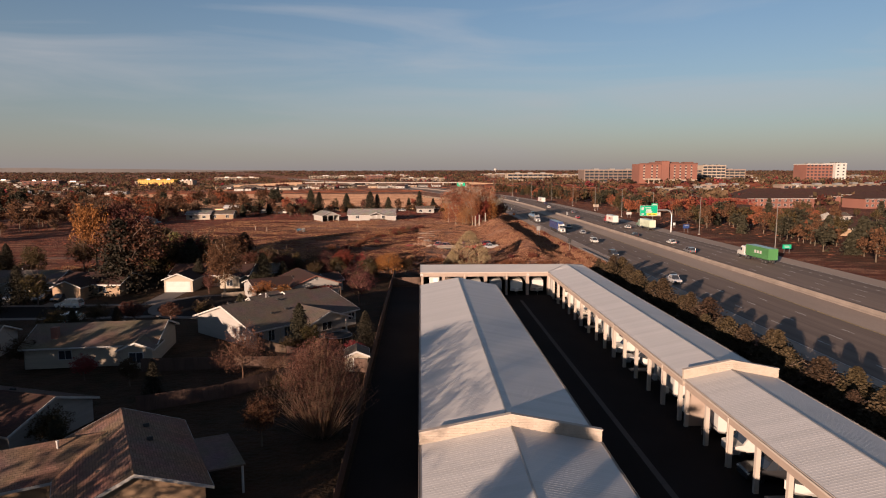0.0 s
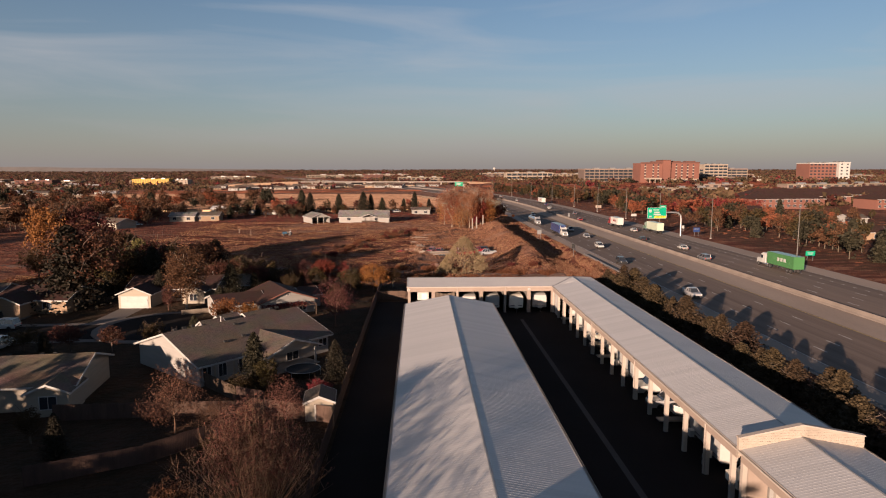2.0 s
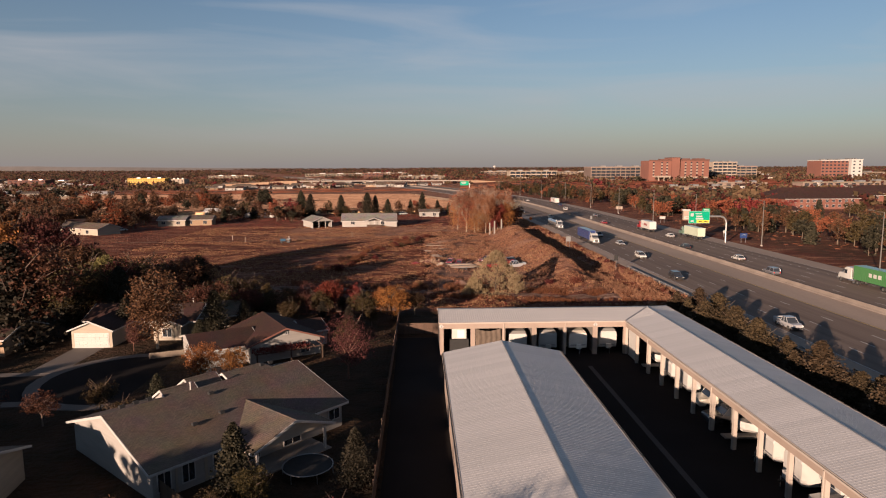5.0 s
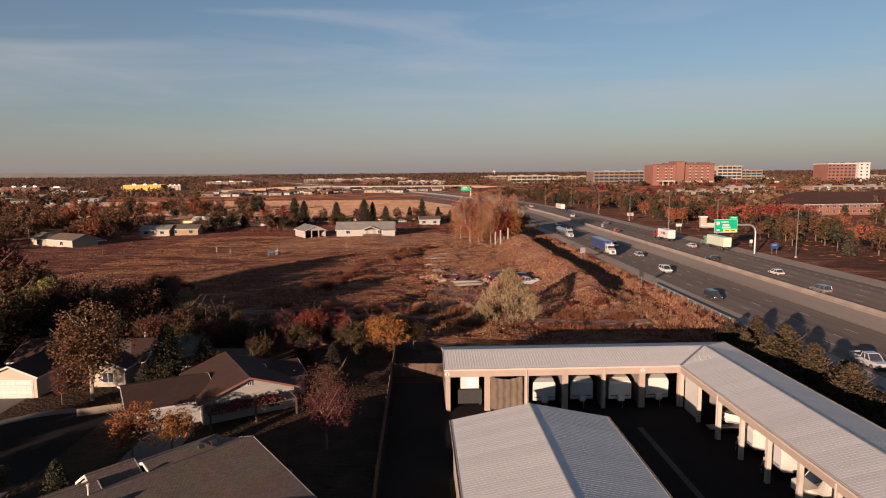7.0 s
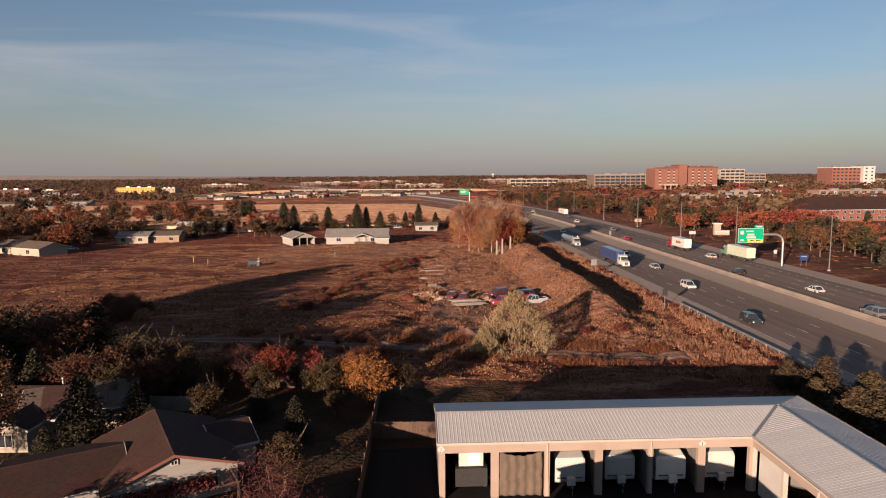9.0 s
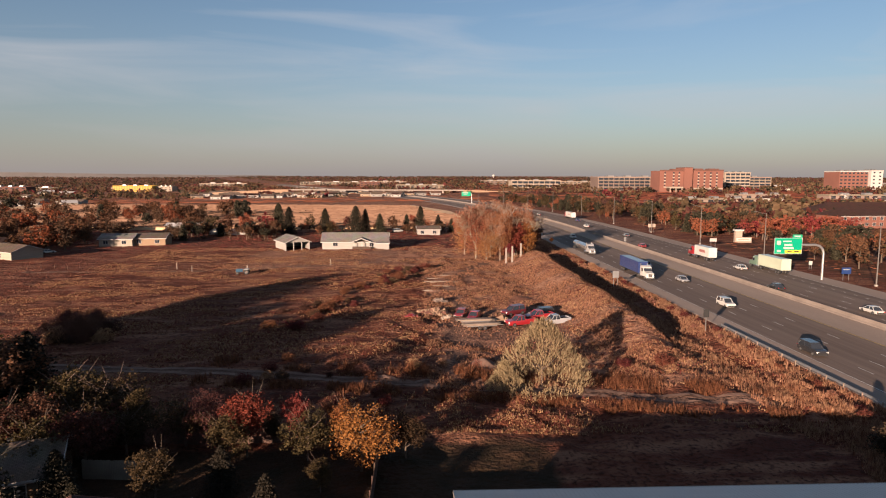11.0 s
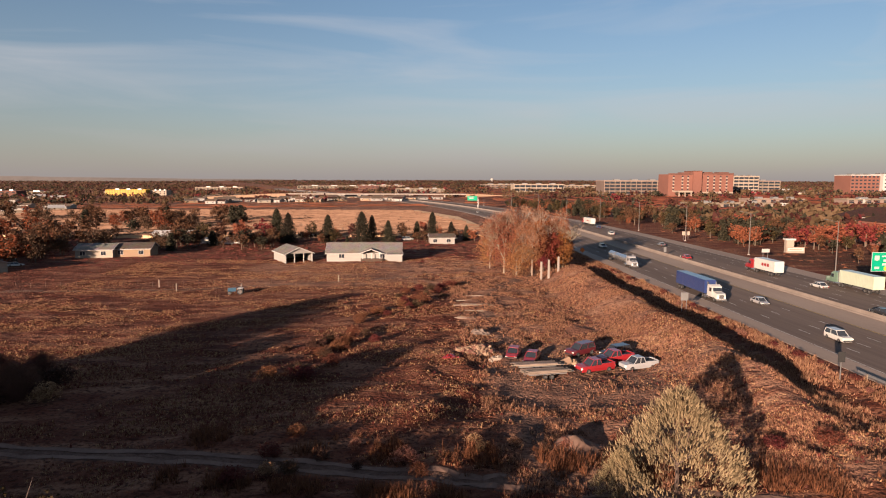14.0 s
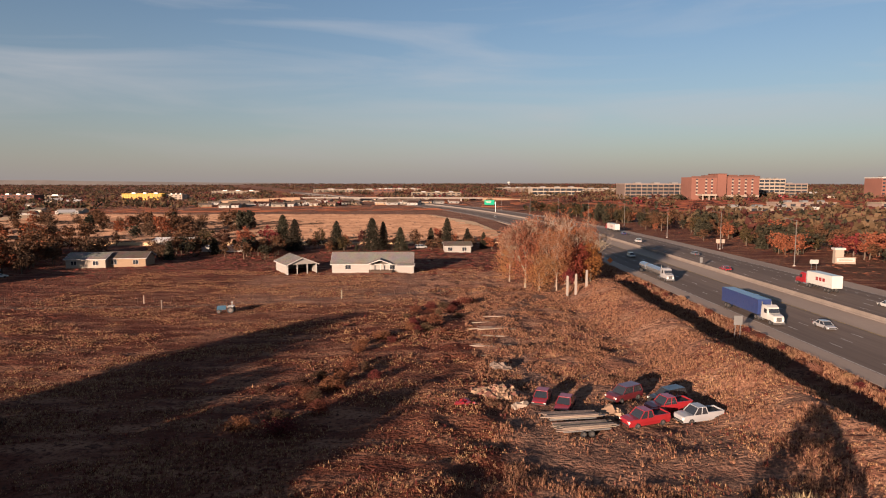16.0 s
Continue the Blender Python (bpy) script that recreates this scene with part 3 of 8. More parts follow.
def dashes(name, x, y0, y1, long, gap, wide, label):
    s, y = Shape(), y0
    while y < y1:
        z = road_z(x) + 0.006
        s.quad((x + bend(y), y, z), (x + wide + bend(y), y, z), (x + wide + bend(y + long), y + long, z), (x + bend(y + long), y + long, z))
        y += long + gap
    return solid(name, s, "line_white", label, "road marking", "structure")


for k, x in enumerate((59.1, 62.9, 66.8)):
    dashes("lane_dashes", x, -200 + 3 * k, 900, 3.05, 9.1, 0.17, "worn white dashed lane line on asphalt")
for k, x in enumerate((82.2, 85.8, 89.3)):
    dashes("lane_dashes", x, -198 + 4 * k, 900, 3.05, 9.1, 0.17, "worn white dashed lane line on asphalt")
dashes("exit_dashes", 92.7, -200, 420, 1.0, 2.7, 0.25, "short white exit lane dashes on asphalt")
for x, mt in ((55.3, "line_white"), (70.5, "line_yellow"), (79.0, "line_yellow"), (95.9, "line_white")):
    s = Shape()
    ys = [y for y in YS if y < 1500]
    for a, b in zip(ys, ys[1:]):
        z = road_z(x) + 0.006
        s.quad((x + bend(a), a, z), (x + 0.16 + bend(a), a, z), (x + 0.16 + bend(b), b, z), (x + bend(b), b, z))
    solid("edge_line", s, mt, "painted edge line along the lanes", "road marking", "structure")

wall = Shape()
ys = [y for y in YS if y < 1700]
for a, b in zip(ys, ys[1:]):
    z, prof = road_z(77.6), [(77.25, -0.1), (78.15, -0.1), (78.1, 0.08), (77.85, 0.33), (77.8, 0.95), (77.6, 0.95), (77.55, 0.33), (77.3, 0.08)]
    k = len(prof)
    wall.add([(u + bend(a), a + 0.01, z + w) for u, w in prof] + [(u + bend(b), b - 0.01, z + w) for u, w in prof],
             [(i, i + k, (i + 1) % k + k, (i + 1) % k) for i in range(k)] + [tuple(range(k)), tuple(range(2 * k - 1, k - 1, -1))])
solid("median_barrier", wall, "barrier", "long pale concrete median barrier between carriageways", "barrier", "structure")


# ---- covered storage for motorhomes and boats: ribbed white roofs on open, stuccoed bays ----
EAVE, PITCH = 4.7, 0.2


def roof_panel_mesh(run, wide=0.914, name="roof_panel"):
    """One ribbed metal sheet: it starts at the eave (0,0,0) and climbs along +x; three ribs across."""
    s, h = Shape(), 0.006
    prof = []
    for k in range(3):
        o = k * wide / 3
        prof += [(o, 0), (o + 0.11, 0), (o + 0.135, h), (o + 0.175, h), (o + 0.20, 0)]
    prof.append((wide, 0))
    top = [(0, y, z) for y, z in prof] + [(run, y, z + run * PITCH) for y, z in prof]
    k = len(prof)
    low = [(0, 0, -0.05), (0, wide, -0.05), (run, wide, run * PITCH - 0.05), (run, 0, run * PITCH - 0.05)]
    s.add(top, [(i, i + k, i + k + 1, i + 1) for i in range(k - 1)])
    s.add(low, [(0, 1, 2, 3)])
    return s.mesh(name, "metal_roof")


def lay_panels(owner, run, x_eave, sign, y0, y1, z=EAVE):
    """Sheets side by side along y; sign +1 climbs towards +x."""
    wide = 0.914
    count = max(1, round((y1 - y0) / wide))
    real = (y1 - y0) / count
    me = roof_panel_mesh(run)
    for k in range(count):
        if sign > 0:
            m = Matrix.Translation((x_eave, y0 + k * real, z)) @ Matrix.Diagonal((1, real / wide, 1, 1))
        else:
            m = Matrix.Translation((x_eave, y0 + (k + 1) * real, z)) @ Matrix.Rotation(math.pi, 4, "Z") @ Matrix.Diagonal((1, real / wide, 1, 1))
        part("roof_panel", me, "metal_roof", owner, at=m)


PENDING = []          # roof sheets are laid last


def gable_row(name, label, x0, x1, y0, y1, open_side=None, hip=None):
    """A long row with its ridge along y. open_side -1: bays open at x0."""
    b = thing(name, Matrix.Identity(4), label, "storage building")
    mid, rz = (x0 + x1) / 2, EAVE + (x1 - x0) / 2 * PITCH
    t = 0.2
    if open_side is None:
        part("wall", Shape().box(x0 + 0.15, y0, 0, x0 + 0.15 + t, y1, EAVE - 0.06), "stucco", b)
        part("wall", Shape().box(x1 - 0.15 - t, y0, 0, x1 - 0.15, y1, EAVE - 0.06), "stucco", b)
    else:
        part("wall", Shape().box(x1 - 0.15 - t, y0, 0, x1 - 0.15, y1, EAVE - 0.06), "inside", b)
    for y in (y0, y1 - t):
        out = [(x0 + 0.36, 0), (x1 - 0.36, 0), (x1 - 0.36, EAVE - 0.03), (mid, rz - 0.12), (x0 + 0.36, EAVE - 0.03)]
        if y == y0 or hip is None:
            part("gable_wall", Shape().prism(out, "y", y, y + t), "stucco", b)
    for s, x in ((1, x0), (-1, x1)):
        part("eave_trim", Shape().box(x - 0.03, y0, EAVE - 0.28, x + 0.03, y1, EAVE + 0.03), "stucco_light", b)
        part("gutter", Shape().prism([(x - s * 0.03, EAVE - 0.14), (x - s * 0.17, EAVE - 0.14), (x - s * 0.17, EAVE + 0.0), (x - s * 0.15, EAVE + 0.0), (x - s * 0.14, EAVE - 0.11), (x - s * 0.03, EAVE - 0.11)][:: -s], "y", y0, y1), "stucco_light", b)
    part("ridge_cap", Shape().prism([(mid - 0.09, rz - 0.02), (mid + 0.09, rz - 0.02), (mid + 0.04, rz + 0.04), (mid - 0.04, rz + 0.04)], "y", y0, y1 if hip is None else y1 - 4.5), "steel", b, "grey metal ridge cap")
    return b, mid, rz


def fire_wall(x0, x1, y):
    """Block wall that stands a metre over the roof and follows its slope."""
    mid, top = (x0 + x1) / 2, EAVE + (x1 - x0) / 2 * PITCH + 0.85
    f = thing("parapet_wall", Matrix.Identity(4), "pale split block fire parapet crossing the metal roof", "parapet")
    a = x0 - 0.12
    z = x1 + 0.12
    part("block_wall", Shape().prism([(a, EAVE - 0.5), (z, EAVE - 0.5), (z, EAVE + 0.85), (mid, top), (a, EAVE + 0.85)], "y", y, y + 0.3), "block", f)
    for s, e in ((-1, a), (1, z)):
        o = [(mid, top + 0.003), (e + s * 0.05, EAVE + 0.853), (e + s * 0.05, EAVE + 0.95), (mid, top + 0.1)]
        part("coping", Shape().prism(o if s < 0 else o[::-1], "y", y - 0.06, y + 0.36), "stucco_light", f, "cream metal coping")
    blocks = Shape()
    for r in range(9):
        zz = EAVE + 0.02 + r * 0.2
        x, off = a + (0.2 if r % 2 else 0.0), 0
        while x < z - 0.38:
            lim = EAVE + 0.85 + (1 - abs(x + 0.2 - mid) / (z - mid)) * (top - EAVE - 0.85) - 0.27
            if zz < lim:
                d = random.uniform(0.008, 0.03)
                blocks.box(x + 0.008, y - d, zz + 0.006, x + 0.392, y + 0.0, zz + 0.194)
            x += 0.4
    part("block_courses", blocks, "block", f, "split-face blocks")
    return f


A, amid, arz = gable_row("storage_building", "long white ribbed metal roofed enclosed storage row", 0.95, 14.3, -9.7, 55.3)
A2, _, _ = gable_row("storage_building", "white ribbed metal roofed storage row behind the block parapet", 0.95, 14.3, -60.0, -10.0)
R, rmid, rrz = gable_row("carport_building", "long open-bay RV storage row with white metal roof", 26.5, 35.65, 4.1, 77.9, -1, "mitre")
R2, _, _ = gable_row("carport_building", "open-bay RV storage row behind the block parapet", 26.5, 35.65, -75.0, 3.8, -1)
fire_wall(0.95, 14.3, -10.0)
fire_wall(26.5, 35.65, 3.8)
for owner, x0, x1, y0, y1 in ((A, 0.95, 14.3, -9.7, 55.3), (A2, 0.95, 14.3, -60.0, -10.0), (R2, 26.5, 35.65, -75.0, 3.8)):
    PENDING.append((owner, (x1 - x0) / 2, x0, 1, y0, y1))
    PENDING.append((owner, (x1 - x0) / 2, x1, -1, y0, y1))
PENDING.append((R, 4.575, 26.5, 1, 4.1, 69.0))
PENDING.append((R, 4.575, 35.65, -1, 4.1, 73.33))

# the mitred corner and the back row
B = thing("carport_building", Matrix.Identity(4), "back row of open RV bays with tan stucco front", "storage building")
BX0, BY0, BY1 = 0.95, 69.0, 77.9
bmid, brz = (BY0 + BY1) / 2, EAVE + (BY1 - BY0) / 2 * PITCH


def ribbed_slope(y_eave, sign, run):
    """A slope of the back row as ribbed sheet, cut along the mitre at its east end."""
    s, k = Shape(), 0
    x, wide = BX0, 0.305
    while x < 35.6:
        # the mitre runs at 45 degrees from the inner corner to the outer corner
        lo_lim, hi_lim = (26.5, 26.5 + run) if sign > 0 else (35.65, 35.65 - run)
        for a, b, h in ((0, 0.11, 0), (0.11, 0.135, 1), (0.135, 0.175, 2), (0.175, 0.2, 3), (0.2, wide, 0)):
            za, zb = {0: (0, 0), 1: (0, 0.014), 2: (0.014, 0.014), 3: (0.014, 0)}[h]
            u, v = x + a, x + b
            if sign > 0:
                r0 = max(0, u - 26.5)
                r1 = max(0, v - 26.5)
                if r0 >= run:
                    continue
                s.quad((u, y_eave + r0, EAVE + r0 * PITCH + za), (v, y_eave + min(r1, run), EAVE + min(r1, run) * PITCH + zb), (v, y_eave + run, EAVE + run * PITCH + zb), (u, y_eave + run, EAVE + run * PITCH + za))
            else:
                r0, r1 = min(run, max(0, 35.65 - u)), min(run, max(0, 35.65 - v))
                if r0 <= 0:
                    continue
                s.quad((v, y_eave, EAVE + zb), (u, y_eave, EAVE + za), (u, y_eave - r0, EAVE + r0 * PITCH + za), (v, y_eave - r1, EAVE + r1 * PITCH + zb))
        x += wide
    return s


part("roof_slope", ribbed_slope(BY0, 1, (BY1 - BY0) / 2), "metal_roof", B)
part("roof_slope", ribbed_slope(BY1, -1, (BY1 - BY0) / 2), "metal_roof", B)
corner = Shape()
for k in range(15):
    y = 69.0 + k * 0.305
    for a, b, za, zb in ((0, 0.11, 0, 0), (0.11, 0.135, 0, 0.014), (0.135, 0.175, 0.014, 0.014), (0.175, 0.2, 0.014, 0), (0.2, 0.305, 0, 0)):
        u, v = y + a, y + b
        r0, r1 = min(4.575, u - 69.0), min(4.575, v - 69.0)
        corner.quad((31.075, u, rrz + za), (31.075, v, rrz + zb), (26.5 + r1, v, EAVE + r1 * PITCH + zb), (26.5 + r0, u, EAVE + r0 * PITCH + za))
part("roof_slope", corner, "metal_roof", B)
hip = Shape()
for k in range(15):
    y = 73.33 + k * 0.305
    for a, b, za, zb in ((0, 0.11, 0, 0), (0.11, 0.135, 0, 0.014), (0.135, 0.175, 0.014, 0.014), (0.175, 0.2, 0.014, 0), (0.2, 0.305, 0, 0)):
        u, v = y + a, min(77.9, y + b)
        r0, r1 = 4.575 * (77.9 - u) / 4.57, 4.575 * (77.9 - v) / 4.57
        hip.quad((35.65, u, EAVE + za), (35.65, v, EAVE + zb), (35.65 - r1, v, EAVE + r1 * PITCH + zb), (35.65 - r0, u, EAVE + r0 * PITCH + za))
part("roof_slope", hip, "metal_roof", B)
part("hip_cap", Shape().tube((31.08, 73.4, rrz + 0.02), (35.65, 77.9, EAVE + 0.02), 0.07, 0.07, 6), "steel", B)
part("valley_flashing", Shape().add([(26.4, 69.1, EAVE + 0.03), (26.6, 68.9, EAVE + 0.03), (31.17, 73.4, rrz + 0.035), (30.97, 73.6, rrz + 0.035)], [(0, 1, 2, 3)]), "steel", B)
part("ridge_cap", Shape().prism([(bmid - 0.1, brz - 0.03), (bmid + 0.1, brz - 0.03), (bmid + 0.04, brz + 0.045), (bmid - 0.04, brz + 0.045)], "x", BX0, 31.0), "steel", B, "grey metal ridge cap")
part("wall", Shape().box(BX0 + 0.15, BY1 - 0.35, 0, 35.5, BY1 - 0.15, EAVE - 0.06), "inside", B)
part("wall", Shape().prism([(BY0 + 0.12, 0), (BY1 - 0.36, 0), (BY1 - 0.36, EAVE - 0.05), (bmid, brz - 0.1), (BY0 + 0.12, EAVE - 0.05)], "x", BX0 + 0.15, BX0 + 0.35), "stucco", B)
part("eave_trim", Shape().box(BX0, BY0 - 0.05, EAVE - 0.16, 26.5, BY0 + 0.02, EAVE + 0.02), "stucco_light", B)
part("eave_trim", Shape().box(BX0, BY1 - 0.02, EAVE - 0.16, 35.6, BY1 + 0.05, EAVE + 0.02), "stucco_light", B)
part("rake_trim", Shape().prism([(BY0, EAVE - 0.2), (bmid, brz - 0.2), (BY1, EAVE - 0.2), (BY1, EAVE + 0.045), (bmid, brz + 0.045), (BY0, EAVE + 0.045)], "x", BX0 - 0.04, BX0 - 0.002), "stucco_light", B)
HEAD, BAY = 3.85, 4.267
part("fascia_wall", Shape().box(BX0 + 0.02, BY0 + 0.03, HEAD, 26.52, BY0 + 0.3, EAVE - 0.17), "stucco", B)
for k in range(7):
    x = 1.35 + k * 4.2
    w = 0.62 if k % 2 else 0.42
    x = min(x, 26.5)
    part("bay_post", Shape().box(max(BX0 + 0.02, x - w / 2), BY0 + 0.03, 0, x + w / 2, BY0 + 0.42, HEAD), "stucco", B)
    if k in (2, 4):
        part("downspout", Shape().box(x - 0.06, BY0 - 0.06, 0.1, x + 0.06, BY0 + 0.026, EAVE - 0.18), "stucco_light", B)
    if 0 < k < 6:
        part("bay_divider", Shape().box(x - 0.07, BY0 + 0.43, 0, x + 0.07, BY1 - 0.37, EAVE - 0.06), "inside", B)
for k, x in ((0, 1.25), (5, 22.35)):
    d = Shape().add([(x - 0.33, 0, 4.2), (x, 0, 3.87), (x + 0.33, 0, 4.2), (x, 0, 4.53)], [(0, 1, 2, 3)])
    d2 = Shape().prism([(x - 0.33, 4.2), (x, 3.87), (x + 0.33, 4.2), (x, 4.53)], "y", BY0 - 0.005, BY0 + 0.02)
    plate = part("row_sign", d2, "white", B, "white diamond sign with the letter J")
    cu = bpy.data.curves.new("letter", "FONT")
    cu.body, cu.size, cu.align_x, cu.extrude = "J", 0.46, "CENTER", 0.002
    cu.materials.append(MT["dark"])
    lt = new("letter", cu)
    lt.parent = plate
    lt.matrix_basis = Matrix.Translation((x, BY0 - 0.009, 4.04)) @ Matrix.Rotation(math.pi / 2, 4, "X")

# open side of the east row
for owner, ya, yb in ((R, 4.3, 69.2), (R2, -75.0, 3.6)):
    part("fascia_wall", Shape().box(26.53, ya, HEAD, 26.8, yb, EAVE - 0.29), "stucco", owner)
    y = 69.0 if owner is R else 0.0
    y = yb - 0.1
    k = 0
    while y > ya:
        part("bay_post", Shape().box(26.54, y - 0.16, 0, 26.9, y + 0.16, HEAD), "stucco_light", owner)
        if k % 6 == 0:
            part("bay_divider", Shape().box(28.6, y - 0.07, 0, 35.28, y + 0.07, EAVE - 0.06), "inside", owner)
        if k % 4 == 2:
            part("downspout", Shape().box(26.42, y - 0.06, 0.1, 26.5, y + 0.06, EAVE - 0.29), "stucco_light", owner)
        y -= BAY
        k += 1


# ---- trees and shrubs ----
LEAF = dict(
    orange=leaves("orange_leaves", (0.38, 0.132, 0.052), (0.17, 0.056, 0.025)),
    rust=leaves("rust_leaves", (0.175, 0.068, 0.043), (0.066, 0.029, 0.022)),
    gold=leaves("golden_leaves", (0.42, 0.155, 0.05), (0.22, 0.075, 0.03)),
    red=leaves("red_leaves", (0.36, 0.075, 0.06), (0.18, 0.04, 0.034)),
    olive=leaves("olive_leaves", (0.115, 0.078, 0.033), (0.060, 0.043, 0.021)),
    willow=leaves("yellow_green_leaves", (0.23, 0.175, 0.072), (0.11, 0.085, 0.038)),
    pine=leaves("dark_needles", (0.052, 0.044, 0.027), (0.026, 0.024, 0.016), through_light=0.1),
    juniper=leaves("brownish_needles", (0.098, 0.064, 0.035), (0.038, 0.027, 0.017), through_light=0.1),
    sage=leaves("pale_grey_green_leaves", (0.46, 0.33, 0.20), (0.27, 0.20, 0.12)),
    peach=leaves("pale_peach_leaves", (0.46, 0.175, 0.09), (0.26, 0.10, 0.055)),
    straw=leaves("straw_stalks", (0.56, 0.30, 0.19), (0.25, 0.11, 0.07)),
    weed=leaves("red_brown_weeds", (0.28, 0.085, 0.055), (0.11, 0.038, 0.028)),
    twigs=leaves("fine_reddish_twigs", (0.21, 0.088, 0.066), (0.095, 0.042, 0.034)),
    brush=leaves("dark_brush", (0.16, 0.085, 0.055), (0.09, 0.055, 0.035)),
)
RNG = random.Random(7)


def ball(rng):
    while True:
        p = Vector((rng.uniform(-1, 1), rng.uniform(-1, 1), rng.uniform(-1, 1)))
        if p.length <= 1:
            return p


def leaf(s, c, size, rng, long=1.0):
    """One small leaf or tuft: a bent quad at c, turned at random."""
    a = ball(rng).normalized()
    b = a.orthogonal().normalized()
    b = (Matrix.Rotation(rng.uniform(0, 6.28), 3, a) @ b) * size * rng.uniform(0.7, 1.3)
    d = a * size * long * rng.uniform(0.7, 1.3)
    s.add([c - d - b * 0.4, c - d * 0.2 + b, c + d, c - d * 0.1 - b], [(0, 1, 2, 3)])


def trunk_limbs(rng, top=0.75, r=0.02, limbs=7, spread_=0.26):
    """Tapered trunk and rising limbs for a tree of height 1; returns the shape and the limbs' ends."""
    s, tips = Shape(), []
    p = Vector((0, 0, -0.02))
    for k in range(4):
        q = Vector((rng.uniform(-0.012, 0.012), rng.uniform(-0.012, 0.012), top * (k + 1) / 4))
        s.tube(p, q, r * (1.15 - k * 0.24), r * (1.15 - (k + 1) * 0.24), 6, cap=False)
        p = q
    for k in range(limbs):
        h = rng.uniform(0.22, top * 0.85)
        an = k * 2.4 + rng.uniform(-0.5, 0.5)
        reach = spread_ * rng.uniform(0.6, 1.1)
        a = Vector((0, 0, h))
        m = Vector((math.cos(an) * reach * 0.55, math.sin(an) * reach * 0.55, h + reach * 0.5))
        e = Vector((math.cos(an + 0.3) * reach, math.sin(an + 0.3) * reach, h + reach * rng.uniform(0.8, 1.4)))
        s.tube(a, m, r * 0.5, r * 0.32, 5, cap=False)
        s.tube(m, e, r * 0.32, r * 0.1, 4, cap=False)
        tips.append(e)
    return s, tips


def crown_round(rng, clumps, per, size, wide=0.34, tall=0.36, mid=0.62, clump=0.075, long=1.0):
    """Leaves in clumps over an uneven egg, with gaps."""
    s = Shape()
    lobes = [(ball(rng) * 0.55, rng.uniform(0.5, 0.8)) for _ in range(7)]
    made = 0
    while made < clumps:
        o, r = rng.choice(lobes)
        d = ball(rng).normalized() * r * rng.uniform(0.6, 1.0) + o
        c = Vector((d.x * wide, d.y * wide, mid + d.z * tall))
        if c.z < mid - tall or rng.random() < 0.12:
            continue
        made += 1
        cl = clump * rng.uniform(0.6, 1.2)
        for _ in range(per):
            leaf(s, c + ball(rng) * cl, size, rng, long)
    return s


def crown_conifer(rng, whorls, arms, size, base=0.06, wide=0.2, power=0.85):
    s = Shape()
    for w in range(whorls):
        z = base + (1 - base) * (w / whorls) ** 0.9
        r = wide * max(0.02, (1 - (z - base) / (1 - base))) ** power * rng.uniform(0.75, 1.15)
        for k in range(arms):
            an = k * 6.283 / arms + rng.uniform(-0.4, 0.4) + w
            rr = r * rng.uniform(0.65, 1.15)
            for t in (0.35, 0.65, 1.0):
                c = Vector((math.cos(an) * rr * t, math.sin(an) * rr * t, z - rr * t * 0.35 + rng.uniform(-0.01, 0.02)))
                leaf(s, c, size * (1.25 - 0.4 * t), rng, 1.3)
    return s


def crown_bare(rng, depth=5, split=3, first=0.3, lean=0.55, flat=0.0, thick=0.018):
    """Twigs that fork again and again."""
    s = Shape()
    tips = []

    def grow(p, d, length, r, left):
        q = p + d * length
        s.tube(p, q, r, r * 0.62, 3 if left < 4 else 5, cap=False)
        if left == 0:
            tips.append(q)
            return
        for _ in range(split if left > 1 else split + 1):
            e = (d + ball(rng) * lean + Vector((0, 0, 0.12 - flat))).normalized()
            grow(q, e, length * rng.uniform(0.62, 0.86), r * 0.58, left - 1)

    grow(Vector((0, 0, -0.02)), Vector((0, 0, 1)), first * 0.75, thick, depth)
    k = 1 / max(p[2] for p in s.v)
    s.v = [(x * k, y * k, z * k) for x, y, z in s.v]
    return s, [p * k for p in tips]


def crown_thicket(rng, stems, size):
    """Many thin stems that fan out from the ground."""
    s, tips = Shape(), []
    for k in range(stems):
        an, out = rng.uniform(0, 6.283), abs(rng.gauss(0, 0.24))
        h = rng.uniform(0.6, 1.0) * (1 - 0.7 * out)
        a = Vector((math.cos(an) * out * 0.25, math.sin(an) * out * 0.25, 0))
        b = Vector((math.cos(an) * out * 0.7, math.sin(an) * out * 0.7, h * 0.5))
        c = Vector((math.cos(an) * out * 1.25, math.sin(an) * out * 1.25, h))
        s.tube(a, b, 0.0026, 0.0018, 3, cap=False)
        s.tube(b, c, 0.0018, 0.0006, 3, cap=False)
        for _ in range(5):
            t = rng.uniform(0.2, 0.9)
            p = b.lerp(c, t)
            e = p + (ball(rng) * 0.06 + Vector((0, 0, 0.08)))
            s.tube(p, e, 0.0013, 0.0006, 3, cap=False)
            tips.append(e)
    return s, tips


def crown_willow(rng, strands=900):
    s = Shape()
    for _ in range(strands):
        an, r = rng.uniform(0, 6.283), 0.42 * math.sqrt(rng.random())
        z = 0.95 - 0.5 * (r / 0.42) ** 2 + rng.uniform(-0.06, 0.04)
        drop = rng.uniform(0.12, 0.5) * (0.4 + r / 0.42 * 0.6)
        k = 0.0
        while k < drop and z - k > 0.05:
            leaf(s, Vector((math.cos(an) * (r + k * 0.08), math.sin(an) * (r + k * 0.08), z - k)), 0.011, rng, 2.2)
            k += 0.03
    return s


MADE = {}


